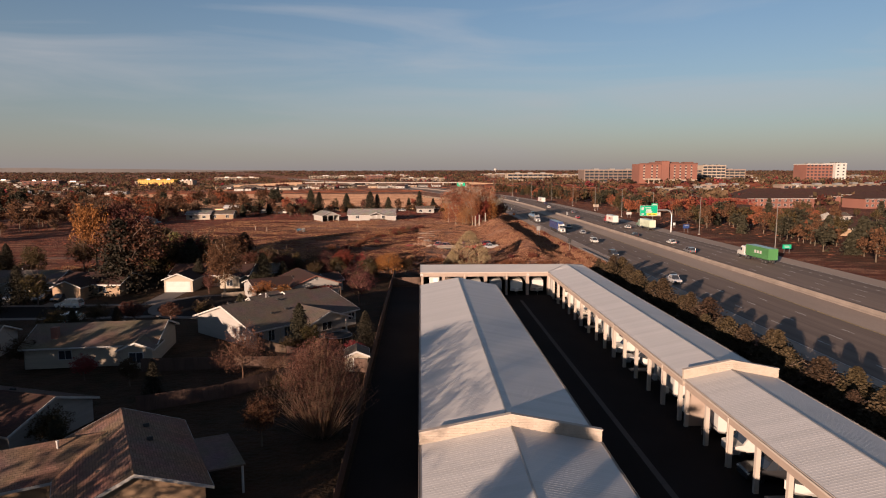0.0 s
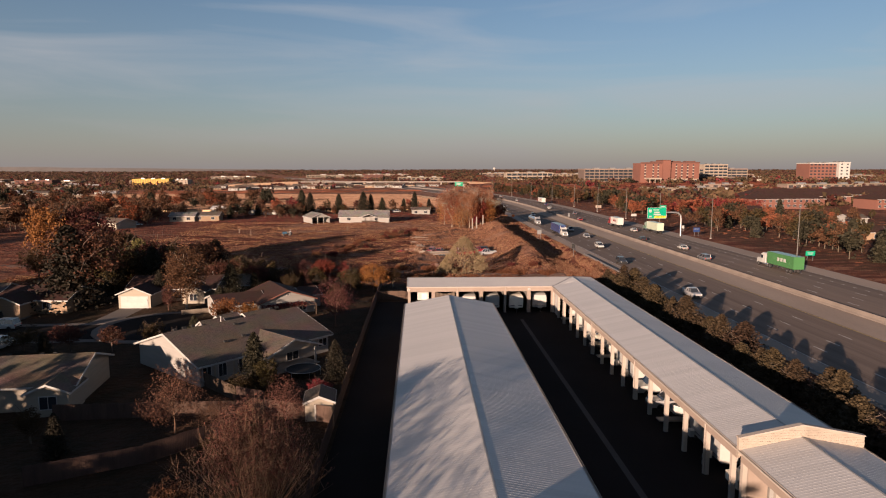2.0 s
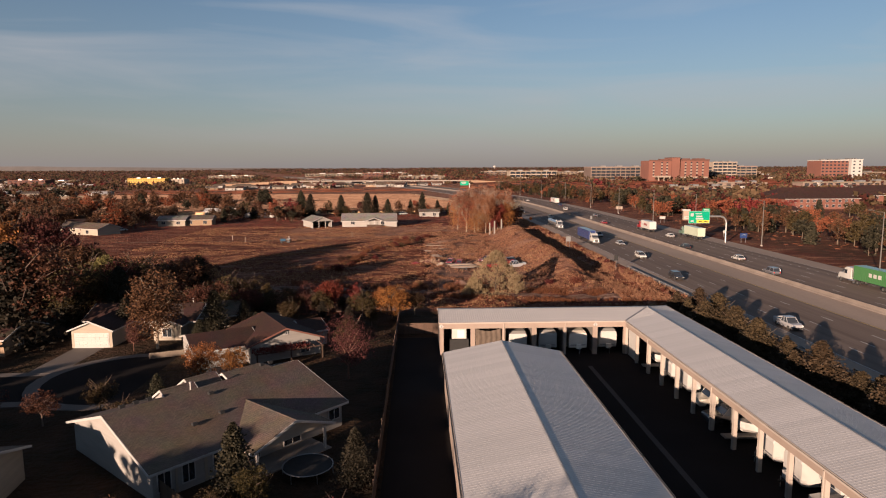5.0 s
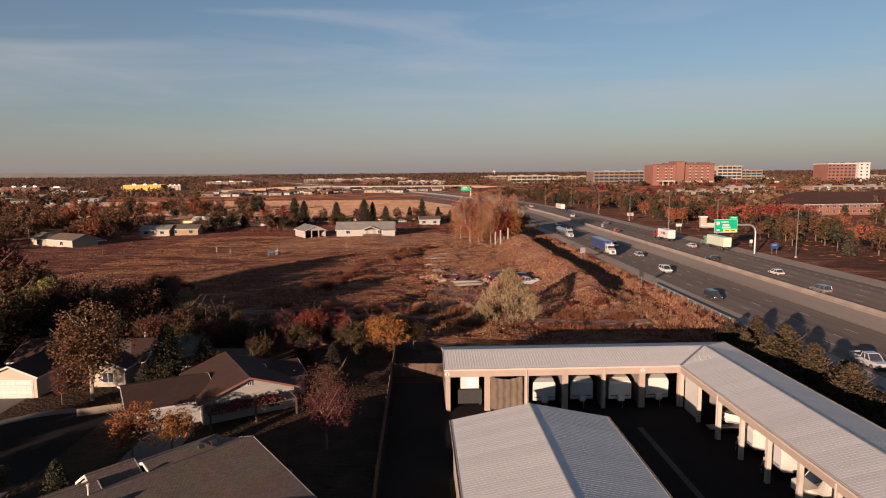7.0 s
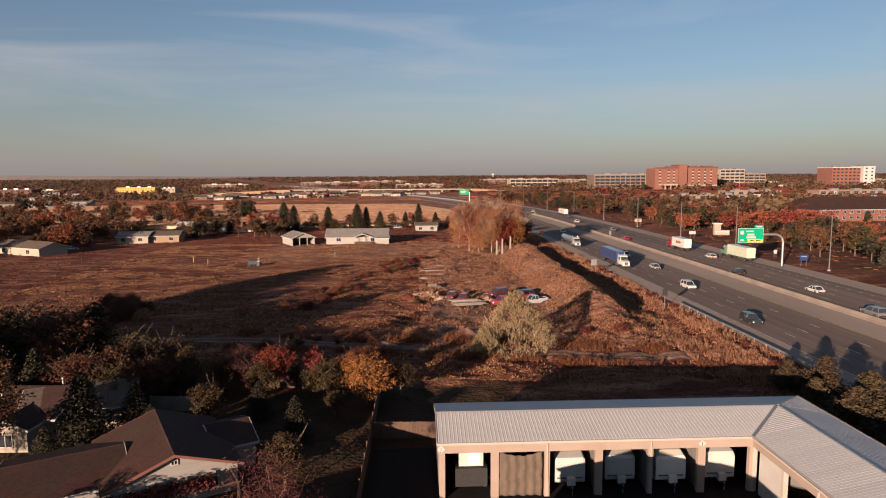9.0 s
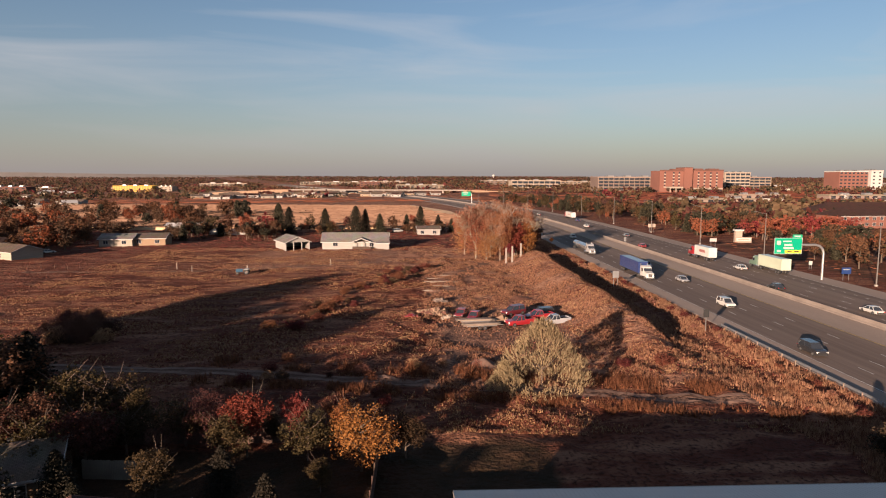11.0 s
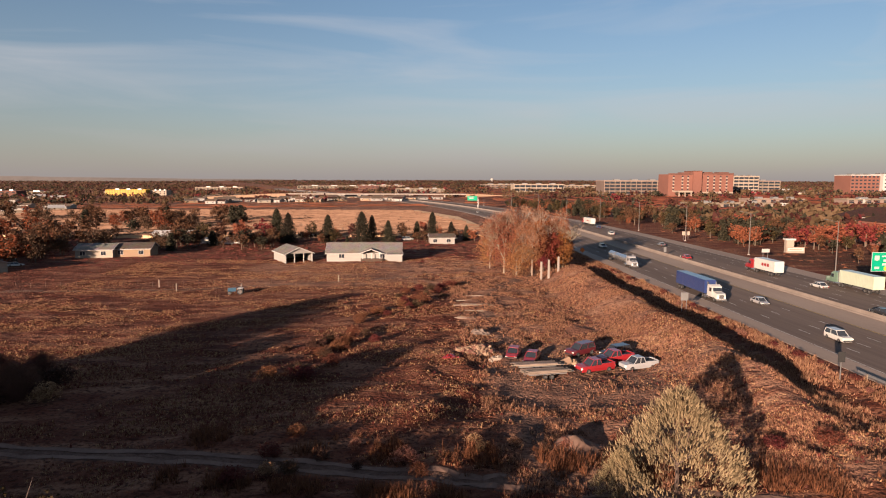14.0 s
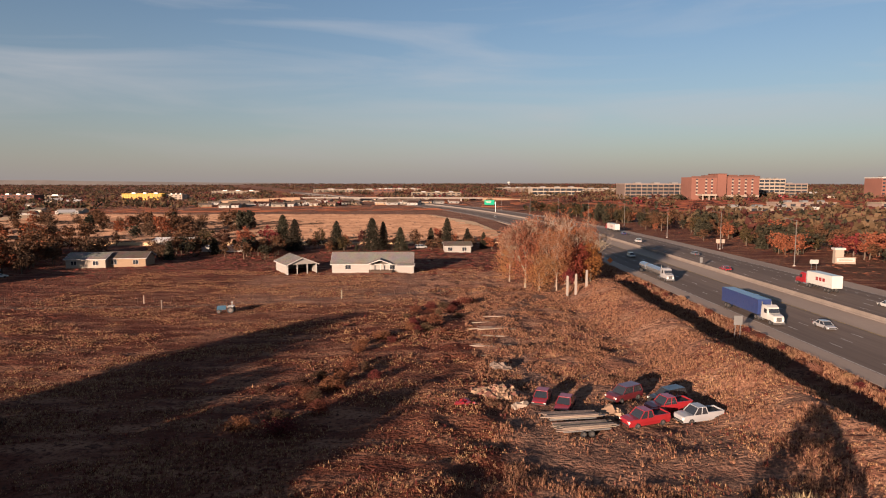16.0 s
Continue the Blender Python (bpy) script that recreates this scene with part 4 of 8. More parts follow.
def kind_of_tree(kind, v):
    """Trunk and crown meshes of a kind, built once for each variant."""
    key = (kind, v)
    if key in MADE:
        return MADE[key]
    rng = random.Random(hash_of(kind) + v)
    if kind in ("orange", "gold", "red", "rust", "olive"):
        tr, _ = trunk_limbs(rng, 0.8, 0.016, 16, 0.3)
        low = 0.06 if kind == "gold" else 0.0
        cr = crown_round(rng, 330, 13, 0.0130, 0.35 + 0.05 * (v % 2), 0.38 - 0.03 * (v % 2) + low, 0.6 - low, 0.06)
        out = (tr.mesh("trunk", "bark"), cr.mesh("crown", LEAF[kind]))
    elif kind in ("far_orange", "far_red", "far_rust", "far_olive", "far_gold", "far_brush"):
        tr, _ = trunk_limbs(rng, limbs=4)
        cr = crown_round(rng, 40, 7, 0.05, 0.36, 0.4, 0.56, 0.09) if v > 1 else crown_round(rng, 66, 11, 0.021, 0.36, 0.42, 0.55, 0.09, 1.7)
        out = (tr.mesh("trunk", "bark"), cr.mesh("crown", LEAF[kind[4:]]))
    elif kind == "far_pine":
        tr = Shape().tube((0, 0, -0.02), (0, 0, 0.95), 0.018, 0.004, 5, cap=False)
        cr = crown_conifer(rng, 14, 11, 0.05, 0.04, 0.34, 0.55) if v else crown_round(rng, 52, 9, 0.04, 0.36, 0.46, 0.5, 0.1)
        out = (tr.mesh("trunk", "bark"), cr.mesh("crown", LEAF["pine"]))
    elif kind == "pine":
        tr = Shape().tube((0, 0, -0.02), (0, 0, 0.95), 0.018, 0.004, 6, cap=False)
        out = (tr.mesh("trunk", "bark"), crown_conifer(rng, 58, 27, 0.0145, 0.03, 0.32 + 0.06 * v, 0.62).mesh("crown", LEAF["pine"]))
    elif kind == "juniper":
        tr, _ = trunk_limbs(rng, 0.6)
        cr = crown_conifer(rng, 30, 22, 0.02, 0.02, 0.44, 0.62)
        extra = crown_round(rng, 170, 14, 0.017, 0.4, 0.3, 0.36, 0.08)
        cr.add(extra.v, extra.f)
        out = (tr.mesh("trunk", "bark"), cr.mesh("crown", LEAF["juniper"]))
    elif kind == "willow":
        tr, _ = trunk_limbs(rng, 0.7, 0.03)
        out = (tr.mesh("trunk", "bark"), crown_willow(rng).mesh("crown", LEAF["willow"]))
    elif kind == "birch":
        tr, _ = trunk_limbs(rng, 0.85, 0.014, 9, 0.22)
        cr = crown_round(rng, 430, 16, 0.0075, 0.29, 0.46, 0.52, 0.075, 1.6)
        out = (tr.mesh("trunk", "bark_pale"), cr.mesh("crown", LEAF["rust"]))
    elif kind == "sage":
        tr, _ = trunk_limbs(rng, 0.5, 0.02)
        cr = Shape()
        for k in range(560):
            z = rng.random() ** 1.25
            an, r = rng.uniform(0, 6.283), 0.60 * (1 - z) ** 0.55 * rng.uniform(0.72, 1.08) * (1 + 0.14 * math.sin(5 * z + v))
            c = Vector((math.cos(an) * r, math.sin(an) * r, 0.03 + z * 0.93))
            for _ in range(15):
                d = ball(rng) * 0.05
                p = c + Vector((d.x, d.y, d.z * 1.6))
                w, e = 0.0065 * rng.uniform(0.6, 1.3), rng.uniform(0, 6.283)
                up = Vector((math.cos(an) * 0.02 + rng.uniform(-0.015, 0.015), math.sin(an) * 0.02 + rng.uniform(-0.015, 0.015), 0.04 * rng.uniform(0.7, 1.4)))
                q = Vector((math.cos(e) * w, math.sin(e) * w, 0))
                cr.add([p - q, p + q, p + up], [(0, 1, 2)])
        out = (tr.mesh("trunk", "bark"), cr.mesh("crown", LEAF["sage"]))
    elif kind == "cottonwood":
        tr, tips = crown_bare(rng, 5, 3, 0.2, 0.55, 0.0, 0.012)
        cr = crown_round(rng, 260, 16, 0.014, 0.37, 0.45, 0.52, 0.07)
        out = (tr.mesh("trunk", "bark_pale"), cr.mesh("crown", LEAF["orange"]))
    elif kind == "bare_pale":
        tr, tips = crown_bare(rng, 7, 3, 0.13, 0.75, 0.02, 0.007)
        cr = Shape()
        for p in tips:
            leaf(cr, p + ball(rng) * 0.03, 0.008, rng)
        extra = crown_round(rng, 330, 13, 0.009, 0.37, 0.47, 0.5, 0.07)
        cr.add(extra.v, extra.f)
        out = (tr.mesh("trunk", "bark_pale"), cr.mesh("crown", LEAF["peach"]))
    elif kind == "bare":
        tr, tips = trunk_limbs(rng, 0.55, 0.014, 18, 0.34)
        cr = crown_round(rng, 420, 10, 0.0036, 0.44, 0.42, 0.55, 0.08, 6.0)
        out = (tr.mesh("trunk", "twig"), cr.mesh("crown", LEAF["twigs"]))
    elif kind == "thicket":
        tr, tips = crown_thicket(rng, 620, 0.01)
        cr = Shape()
        for p in tips[::2]:
            leaf(cr, p, 0.008, rng)
        fuzz = crown_round(rng, 800, 12, 0.003, 0.38, 0.44, 0.54, 0.075, 6.0)
        cr.add(fuzz.v, fuzz.f)
        out = (tr.mesh("trunk", "twig"), cr.mesh("crown", LEAF["twigs"]))
    else:                                   # low shrubs
        tr = Shape()
        for k in range(6):
            an = k * 1.05
            tr.tube((0, 0, -0.05), (math.cos(an) * 0.3, math.sin(an) * 0.3, 0.55), 0.02, 0.008, 4, cap=False)
        cr = crown_round(rng, 110, 15, 0.024, 0.6, 0.45, 0.45, 0.15, 1.6)
        out = (tr.mesh("trunk", "twig"), cr.mesh("crown", LEAF[kind[6:]]))
    MADE[key] = out
    return out


def hash_of(word):
    return sum((i + 3) * ord(c) for i, c in enumerate(word))


TREE_LABEL = dict(
    orange="autumn tree with orange leaves", gold="autumn tree with golden orange leaves", red="small autumn tree with red leaves", rust="autumn tree with rust brown leaves",
    olive="tree with thin yellow-green autumn leaves", pine="dark green pointed conifer tree", juniper="bushy brownish green evergreen beside the highway",
    willow="large drooping yellow-green willow tree", birch="tall pale-barked birch with rust leaves", sage="large pale grey-green bush in dry field", cottonwood="tall cottonwood with orange leaves by the highway",
    bare_pale="tall thinly leaved pale peach cottonwood tree", bare="leafless tree with reddish twigs", thicket="wide leafless thicket of upright reddish stems")


def plant(kind, x, y, h, wide=1.0, v=None, z=None):
    v = RNG.randrange(2) if v is None else v
    tr, cr = kind_of_tree(kind, v)
    shrub = kind.startswith("shrub")
    label = "low dry %s shrub on rough ground" % kind[6:] if shrub else TREE_LABEL.get(kind) or "distant " + TREE_LABEL[kind[4:]]
    z = rise(x, y) if z is None else z
    m = Matrix.Translation((x, y, z)) @ Matrix.Rotation(RNG.uniform(0, 6.283), 4, "Z") @ Matrix.Diagonal((h * wide, h * wide, h, 1))
    t = thing("shrub" if shrub else "tree", m, label, "shrub" if shrub else "tree", "shrubs" if shrub else "trees")
    part("trunk", tr, "bark", t)
    part("crown", cr, "bark", t)
    return t


WOODS = {}


def wood(kind, x, y, h, wide=1.0, v=None):
    """A far tree that joins the uncountable woods: its crown and trunk go into one mesh for each leaf colour."""
    v = RNG.randrange(2) if v is None else v
    tr, cr = kind_of_tree("far_pine" if kind == "pine" else kind, v)
    key = "pine" if kind == "pine" else kind[4:]
    s = WOODS.setdefault(key, Shape())
    b = WOODS.setdefault("bark", Shape())
    m = Matrix.Translation((x, y, rise(x, y))) @ Matrix.Rotation(RNG.uniform(0, 6.283), 4, "Z") @ Matrix.Diagonal((h * wide, h * wide, h, 1))
    for shape, me in ((s, cr), (b, tr)):
        o = len(shape.v)
        shape.v += [tuple(m @ q.co) for q in me.vertices]
        shape.f += [tuple(i + o for i in f.vertices) for f in me.polygons]


# along the back fences and the gardens
for kind, x, y, h, w in (
        ("gold", -6.4, 90.5, 6.4, 1.2), ("orange", -17.3, 94.0, 7.4, 0.85), ("red", -13.1, 96.0, 5.4, 0.72), ("olive", -15.6, 97, 3.2, 0.9), ("olive", -29.0, 98.5, 5.6, 0.85), ("bare", -21.8, 96.5, 6.0, 1.0),
        ("red", -40.8, 104, 5.6, 1.05), ("red", -46.0, 105, 5.2, 0.55), ("rust", -34, 101, 4.6, 1.1), ("rust", -48, 100, 4.6, 0.8), ("bare", -10.4, 60.5, 7.6, 1.05), ("orange", -28.0, 60.0, 5.4, 1.25), ("orange", -24.6, 60.6, 4.4, 1.2),
        # from (-74, 113) to this line's end: trees added to shade field and trail
        ("birch", -39.6, 76.0, 12.0, 1.3), ("bare", -42.6, 75.2, 4.6, 0.8), ("willow", -60.5, 105.0, 10.5, 1.05), ("willow", -70, 104, 10.0, 1.0), ("willow", -65.5, 100, 9.0, 1.0), ("rust", -55.5, 97, 7.0, 1.3), ("willow", -75, 108, 10.0, 1.0), ("olive", -51, 100, 6.4, 1.3), ("orange", -84.5, 114, 19.5, 0.8), ("rust", -81, 119, 18.5, 0.75), ("willow", -65, 111, 11.0, 0.9), ("rust", -74, 113, 15.5, 1.2), ("olive", -71, 109, 13.0, 1.25), ("rust", -68, 106, 12.5, 1.25), ("olive", -64, 102.5, 11.0, 1.25), ("rust", -79, 115.5, 16.0, 1.05), ("olive", -56, 108, 11.5, 1.4), ("olive", -50.5, 104.5, 10.6, 1.5), ("rust", -46.5, 102, 10.2, 1.45), ("pine", -43, 104.5, 9.8, 1.4), ("olive", -38, 102.5, 7.6, 1.3), ("olive", -33, 100.5, 6.8, 1.3), ("olive", -24, 97, 5.6, 1.3), ("olive", -18.5, 92, 5.2, 1.3), ("olive", -11.5, 93, 5.0, 1.3), ("olive", -2.5, 92.5, 4.4, 1.3),
        ("pine", -62.0, 79.5, 15.5, 1.35), ("olive", -50, 26.2, 5.2, 1.1), ("red", -39.6, 20.8, 3.6, 1.25), ("bare", -20.3, 19.4, 6.6, 1.05),
        ("thicket", -8.4, 3.0, 9.6, 0.95), ("rust", -13.4, 0.6, 5.0, 0.9), ("pine", -15.8, 31.6, 6.6, 1.15), ("olive", -13.8, 29.6, 4.4, 1.0), ("pine", -7.0, 34.5, 4.8, 1.1), ("red", -8.0, 27.6, 2.8, 1.3), ("bare", -10.0, 20.5, 5.0, 0.9),
        ("bare", -16.6, 18.8, 3.6, 1.2), ("olive", -16.6, 29.2, 2.8, 1.4), ("rust", -20.6, 69.0, 2.4, 1.3), ("olive", -53, 50.0, 4.0, 1.5), ("rust", -46, 49, 4.2, 1.5), ("rust", -40, 48.5, 3.6, 1.4),
        ("gold", -8.4, 95.5, 5.0, 0.9), ("bare", -31, 92, 5.5, 1.0), ("rust", -53, 104, 7, 1.0), ("olive", -88, 92, 9, 1.0), ("pine", -95, 90, 9, 1.0),
        ("gold", -98, 66, 8, 1.0), ("pine", -76, 60, 7, 1.0), ("rust", -105, 84, 9, 1.0)):
    plant(kind, x, y, h, w)
# tall trees behind the start of the flight, whose long shadows cross the roofs and gardens
for kind, x, y, h, w in (("bare", -27, -34.2, 17, 0.9), ("bare", -32, -40.6, 18, 0.9), ("bare", -23, -41.5, 15, 0.8), ("pine", -26, -66.6, 18, 0.9), ("cottonwood", -52, -35.3, 15, 1), ("cottonwood", -44, -42.7, 15, 1), ("pine", -62, -27.3, 15, 1.1), ("cottonwood", -72, -15.4, 15, 1.1), ("pine", -80, -5.8, 15, 1.2)):
    plant(kind, x, y, h, w)
# evergreens between the storage row and the highway
y = -70.0
while y < 93:
    plant("juniper", 43.6 + RNG.uniform(-1.8, 2.2), y, RNG.uniform(3.8, 6.4), RNG.uniform(1.25, 1.75))
    y += RNG.uniform(2.6, 4.2)
# field: the pale bush, brush lines, cottonwoods by the road
plant("sage", 13.9, 112.0, 8.6, 1.05, 0)
plant("sage", 9.4, 112.6, 3.6, 1.0, 1)
for kind, x, y, h, w in (("bare_pale", 17.5, 236, 17.5, 0.8), ("bare_pale", 22.5, 240, 19, 0.8), ("bare_pale", 25, 234, 16, 0.8), ("cottonwood", 28.5, 240, 17.5, 0.9), ("bare_pale", 33.5, 243, 17, 0.8), ("cottonwood", 34.5, 238, 12, 1.0), ("bare_pale", 29, 246, 18, 0.8), ("cottonwood", 30, 236, 13, 1.0), ("cottonwood", 37, 248, 14.5, 1.0),
                         ("red", 27.5, 231, 4.6, 1.0), ("bare_pale", 20.5, 233, 9.5, 1.2), ("bare_pale", 25.5, 238, 10, 1.3), ("cottonwood", 31, 238, 9, 1.3), ("rust", 35, 243, 8, 1.2), ("rust", 26, 244, 11, 1.1), ("bare_pale", 14.5, 244, 13, 0.8), ("bare_pale", 40, 262, 13, 0.8), ("rust", 44, 276, 9, 1.0), ("rust", 36, 290, 9, 1.0)):
    plant(kind, x, y, h, w)
for k in range(46):
    t = RNG.random()
    x, y = -27 + 26 * t + RNG.gauss(0, 2.6), 138 + 76 * t + RNG.gauss(0, 2.5)
    plant("shrub_weed" if RNG.random() < 0.6 else "shrub_brush", x, y, RNG.uniform(0.8, 2.2), RNG.uniform(0.9, 1.5))
for k in range(26):
    plant(RNG.choice(("shrub_weed", "shrub_weed", "shrub_brush", "shrub_straw")), RNG.uniform(-26, 34), RNG.gauss(119, 3.5), RNG.uniform(0.7, 1.9), RNG.uniform(0.9, 1.5))
for k in range(14):
    plant(RNG.choice(("shrub_brush", "shrub_brush", "shrub_straw")), -57 + RNG.gauss(0, 3), 141 + RNG.gauss(0, 4), RNG.uniform(1.4, 3.2), 1.1)
for k in range(24):
    plant(RNG.choice(("shrub_weed", "shrub_brush")), RNG.uniform(-55, -2), RNG.uniform(99, 109), RNG.uniform(0.8, 2.0), 1.2)
for k in range(42):
    plant(RNG.choice(("shrub_weed", "shrub_weed", "shrub_straw")), RNG.uniform(46.5, 50.5), 100 + k * 3.6 + RNG.uniform(-1, 1), RNG.uniform(0.6, 1.3), RNG.uniform(0.9, 1.4))

# the farm row and the woods west of the field
for kind, x, y, h, w in (("pine", -60, 330, 12.5, 1.2), ("pine", -66, 336, 14, 1.1), ("pine", -43.5, 330, 11.5, 1.2), ("pine", -29, 326, 12.5, 1.2), ("pine", -25, 330, 11, 1.0), ("pine", -18, 324, 9, 1.1), ("far_red", -72, 332, 11, 1.2), ("far_red", -79, 326, 11, 1.1), ("far_rust", -33, 330, 8, 1.0),
                         ("pine", 0.5, 332, 12, 1.0), ("pine", -6, 336, 8, 1.1), ("far_rust", -12, 330, 8, 1.1), ("pine", 9, 338, 8, 1.1), ("far_red", -2, 345, 8, 1.2), ("pine", 15, 330, 7, 1.1), ("far_olive", -52, 338, 9, 1.0), ("far_rust", -88, 330, 9, 1.2), ("far_olive", -96, 336, 9, 1.3), ("far_rust", -104, 328, 9, 1.3)):
    plant(kind, x, y, h, w)
W = random.Random(21)
for k in range(250):
    x, y = W.uniform(-340, -106), W.uniform(222, 480)
    if x > -152 and y < 322 or -152 < x < -128 and 236 < y < 256 or -130 < x < -80 and y < 312:
        continue
    wood(W.choice(("far_rust", "far_rust", "far_orange", "far_rust", "far_rust", "far_brush", "far_brush", "pine")), x, y, W.uniform(6, 13), W.uniform(0.9, 1.3))
for k in range(58):
    wood(W.choice(("far_rust", "far_red", "far_olive", "pine", "far_rust", "far_rust")), W.uniform(-108, 20), W.uniform(324, 350), W.uniform(2.5, 6.0), W.uniform(1.0, 1.5))
for k in range(46):
    wood(W.choice(("far_rust", "far_rust", "far_olive", "pine")), W.uniform(-250, -158), W.uniform(130, 215), W.uniform(6, 10), 1.2)
for k in range(60):
    wood(W.choice(("far_rust", "far_brush", "far_rust", "far_brush", "far_orange")), W.uniform(-200, -126), W.uniform(258, 320), W.uniform(6, 12), W.uniform(1.0, 1.4))
for k in range(26):
    wood(W.choice(("far_rust", "pine", "far_brush", "far_rust")), W.uniform(-104, -62), W.uniform(300, 322), W.uniform(4, 8), W.uniform(1.0, 1.4))
# bank beyond the highway
for k in range(330):
    y = W.uniform(105, 680)
    x = 113 + bend(y) + abs(W.gauss(0, 26)) + W.uniform(0, 12)
    if y < 330 and x < 120 or 116 < x < 136 and 250 < y < 300 or 205 < x < 350 and 300 < y < 440 or 186 < x < 212 and 225 < y < 250:
        continue
    wood(W.choice(("pine", "pine", "pine", "far_rust", "far_red", "far_olive", "far_rust")), x, y, W.uniform(5, 10.5), W.uniform(0.9, 1.35))
for k in range(17):
    plant("far_red", 136 + k * 3.6 + W.uniform(-2, 2), 288 + k * 1.6 + W.uniform(-5, 5), W.uniform(8, 11), 1.25)
for k in range(150):
    x, y = W.uniform(140, 380), W.uniform(120, 330)
    if 186 < x < 212 and 225 < y < 250 or x > 205 and y > 295:
        continue
    wood(W.choice(("pine", "far_rust", "far_red", "far_olive", "far_rust", "far_red")), x, y, W.uniform(4.5, 8.5), 1.2)
# unseen belt of dense trees, added upstream of the sun to shade the estate
for k in range(420):
    x, y = W.uniform(-190, -6), W.uniform(-160, 60)
    if x > -0.74 * (y + 57) - 9 or x > -50 and y > -55:
        continue
    wood(W.choice(("pine", "far_rust", "far_olive", "far_orange", "pine")), x, y, W.uniform(9, 13.5), W.uniform(1.0, 1.4), 2)
# tall dark gardens between the estate and the field, and low growth along the back fences
for k in range(9):
    x, y = W.uniform(-96, -50), W.uniform(68, 113)
    if x > -62 and y < 90 or 72 < y < 92 and x > -90 and k % 2:
        continue
    plant(W.choice(("pine", "pine", "olive", "rust")), x, y, W.uniform(7, 10), W.uniform(0.95, 1.2))
for k in range(16):
    plant(W.choice(("bare", "rust", "bare", "red")), W.uniform(-74, -30), W.uniform(97, 104), W.uniform(2.5, 4.6), W.uniform(1.0, 1.3))
# mostly trees added to cast shade on the field, fences and house walls
for kind, x, y, h in (("rust", -60, 80, 16), ("olive", -61, 95, 12), ("rust", -55, 97.5, 10), ("olive", -49, 94.5, 9.4), ("rust", -45, 97, 8.8), ("olive", -40.5, 95, 9.6), ("rust", -36.5, 93.5, 9.2), ("olive", -33, 94.5, 8.6), ("olive", -29, 95.5, 7.4), ("rust", -39, 91, 9.6), ("olive", -35, 90.5, 9.0), ("rust", -31, 92, 8.4), ("pine", -43.5, 92, 10), ("pine", -37.5, 96.5, 8.6), ("pine", -97, 62, 8), ("olive", -90, 66, 8), ("pine", -80, 64.5, 6.5), ("olive", -72, 66.5, 6.5), ("pine", -104, 68, 9), ("olive", -33, 2, 4), ("pine", -30.5, -1, 4), ("olive", -37, -3, 5), ("pine", -44, 88, 8.2), ("pine", -47.5, 84, 8.6), ("olive", -42, 93, 7.6), ("pine", -33, 81.5, 7.4), ("pine", -29.5, 85, 7.0), ("olive", -22.5, 86, 6.6), ("pine", -17.5, 87, 5.8), ("pine", -52, 92, 10), ("olive", -55, 96, 10.5), ("pine", -50, 98, 7.5),
                      ("olive", -31, 45, 4.2), ("pine", -29, 50, 4.6), ("olive", -36, 52, 3.8), ("pine", -50, 38, 5.2), ("olive", -56, 44, 5.0), ("pine", -46, 43, 4.4), ("olive", -33, 18, 3.6), ("pine", -29, 15, 4.0), ("olive", -49, 16, 4.4), ("pine", -54, 20, 5.0), ("olive", -14, 13, 3.2), ("olive", -31.5, 68, 3.4), ("pine", -33.5, 76, 4.2),
                      ("olive", -11.5, 71, 5.2), ("pine", -12.5, 81, 4.6), ("olive", -9.5, 87, 4.4), ("pine", -27, 82.5, 5.0), ("bare", -25, 94, 5.0), ("bare", -19, 95, 5.2), ("thicket", -55, 138, 5.2), ("thicket", -59, 142, 5.0), ("thicket", -56.5, 146, 4.2)):
    plant(kind, x, y, h * 0.72 if x > -50 and y > 82 else h, 1.2)
for key, shape in WOODS.items():
    solid("woodland", shape, MT["bark"] if key == "bark" else LEAF[key], "trunks of the woods round the fields" if key == "bark" else "%s-coloured trees of the woods round the fields" % key, "woods", "stuff")


# distant woods, uncountable: clumps scattered over the plain
def far_woods(name, material, count, seed, label, near=380, deep=3600, thin=2.1):
    rng, s = random.Random(seed), Shape()
    made = 0
    while made < count:
        y = near + deep * rng.random() ** thin
        x = rng.uniform(-0.95, 1.0) * (y + 150)
        if -420 < x < 70 and y < 830 or abs(x - 80 - bend(y)) < 62:
            continue
        if 60 < x < 560 and 560 < y < 860 and rng.random() < 0.72:
            continue
        if -300 < x < 160 and y < 1150 and rng.random() < 0.7:
            continue
        made += 1
        for _ in range(1 + int(rng.random() * 4)):
            cx, cy, r = x + rng.uniform(-9, 9), y + rng.uniform(-9, 9), rng.uniform(2.0, 4.4)
            z = rise(cx, cy)
            for _ in range(9):
                p = ball(rng)
                leaf(s, Vector((cx + p.x * r, cy + p.y * r, z + r * 0.95 + p.z * r * 0.95)), r * 0.42, rng)
    return solid(name, s, LEAF[material], label, "woods", "stuff")


far_woods("distant_woods", "rust", 1900, 3, "distant rust-brown autumn treetops across the plain")
far_woods("distant_woods", "brush", 5200, 4, "distant bare dark treetops across the plain")
far_woods("distant_woods", "pine", 1100, 5, "distant dark green treetops across the plain")
far_woods("horizon_woods", "brush", 3600, 7, "dark bare treetops towards the horizon", 1500, 3200, 1.1)
far_woods("horizon_woods", "pine", 1500, 8, "dark green treetops towards the horizon", 1500, 3200, 1.1)
far_woods("distant_woods", "red", 260, 6, "distant red autumn treetops across the plain")


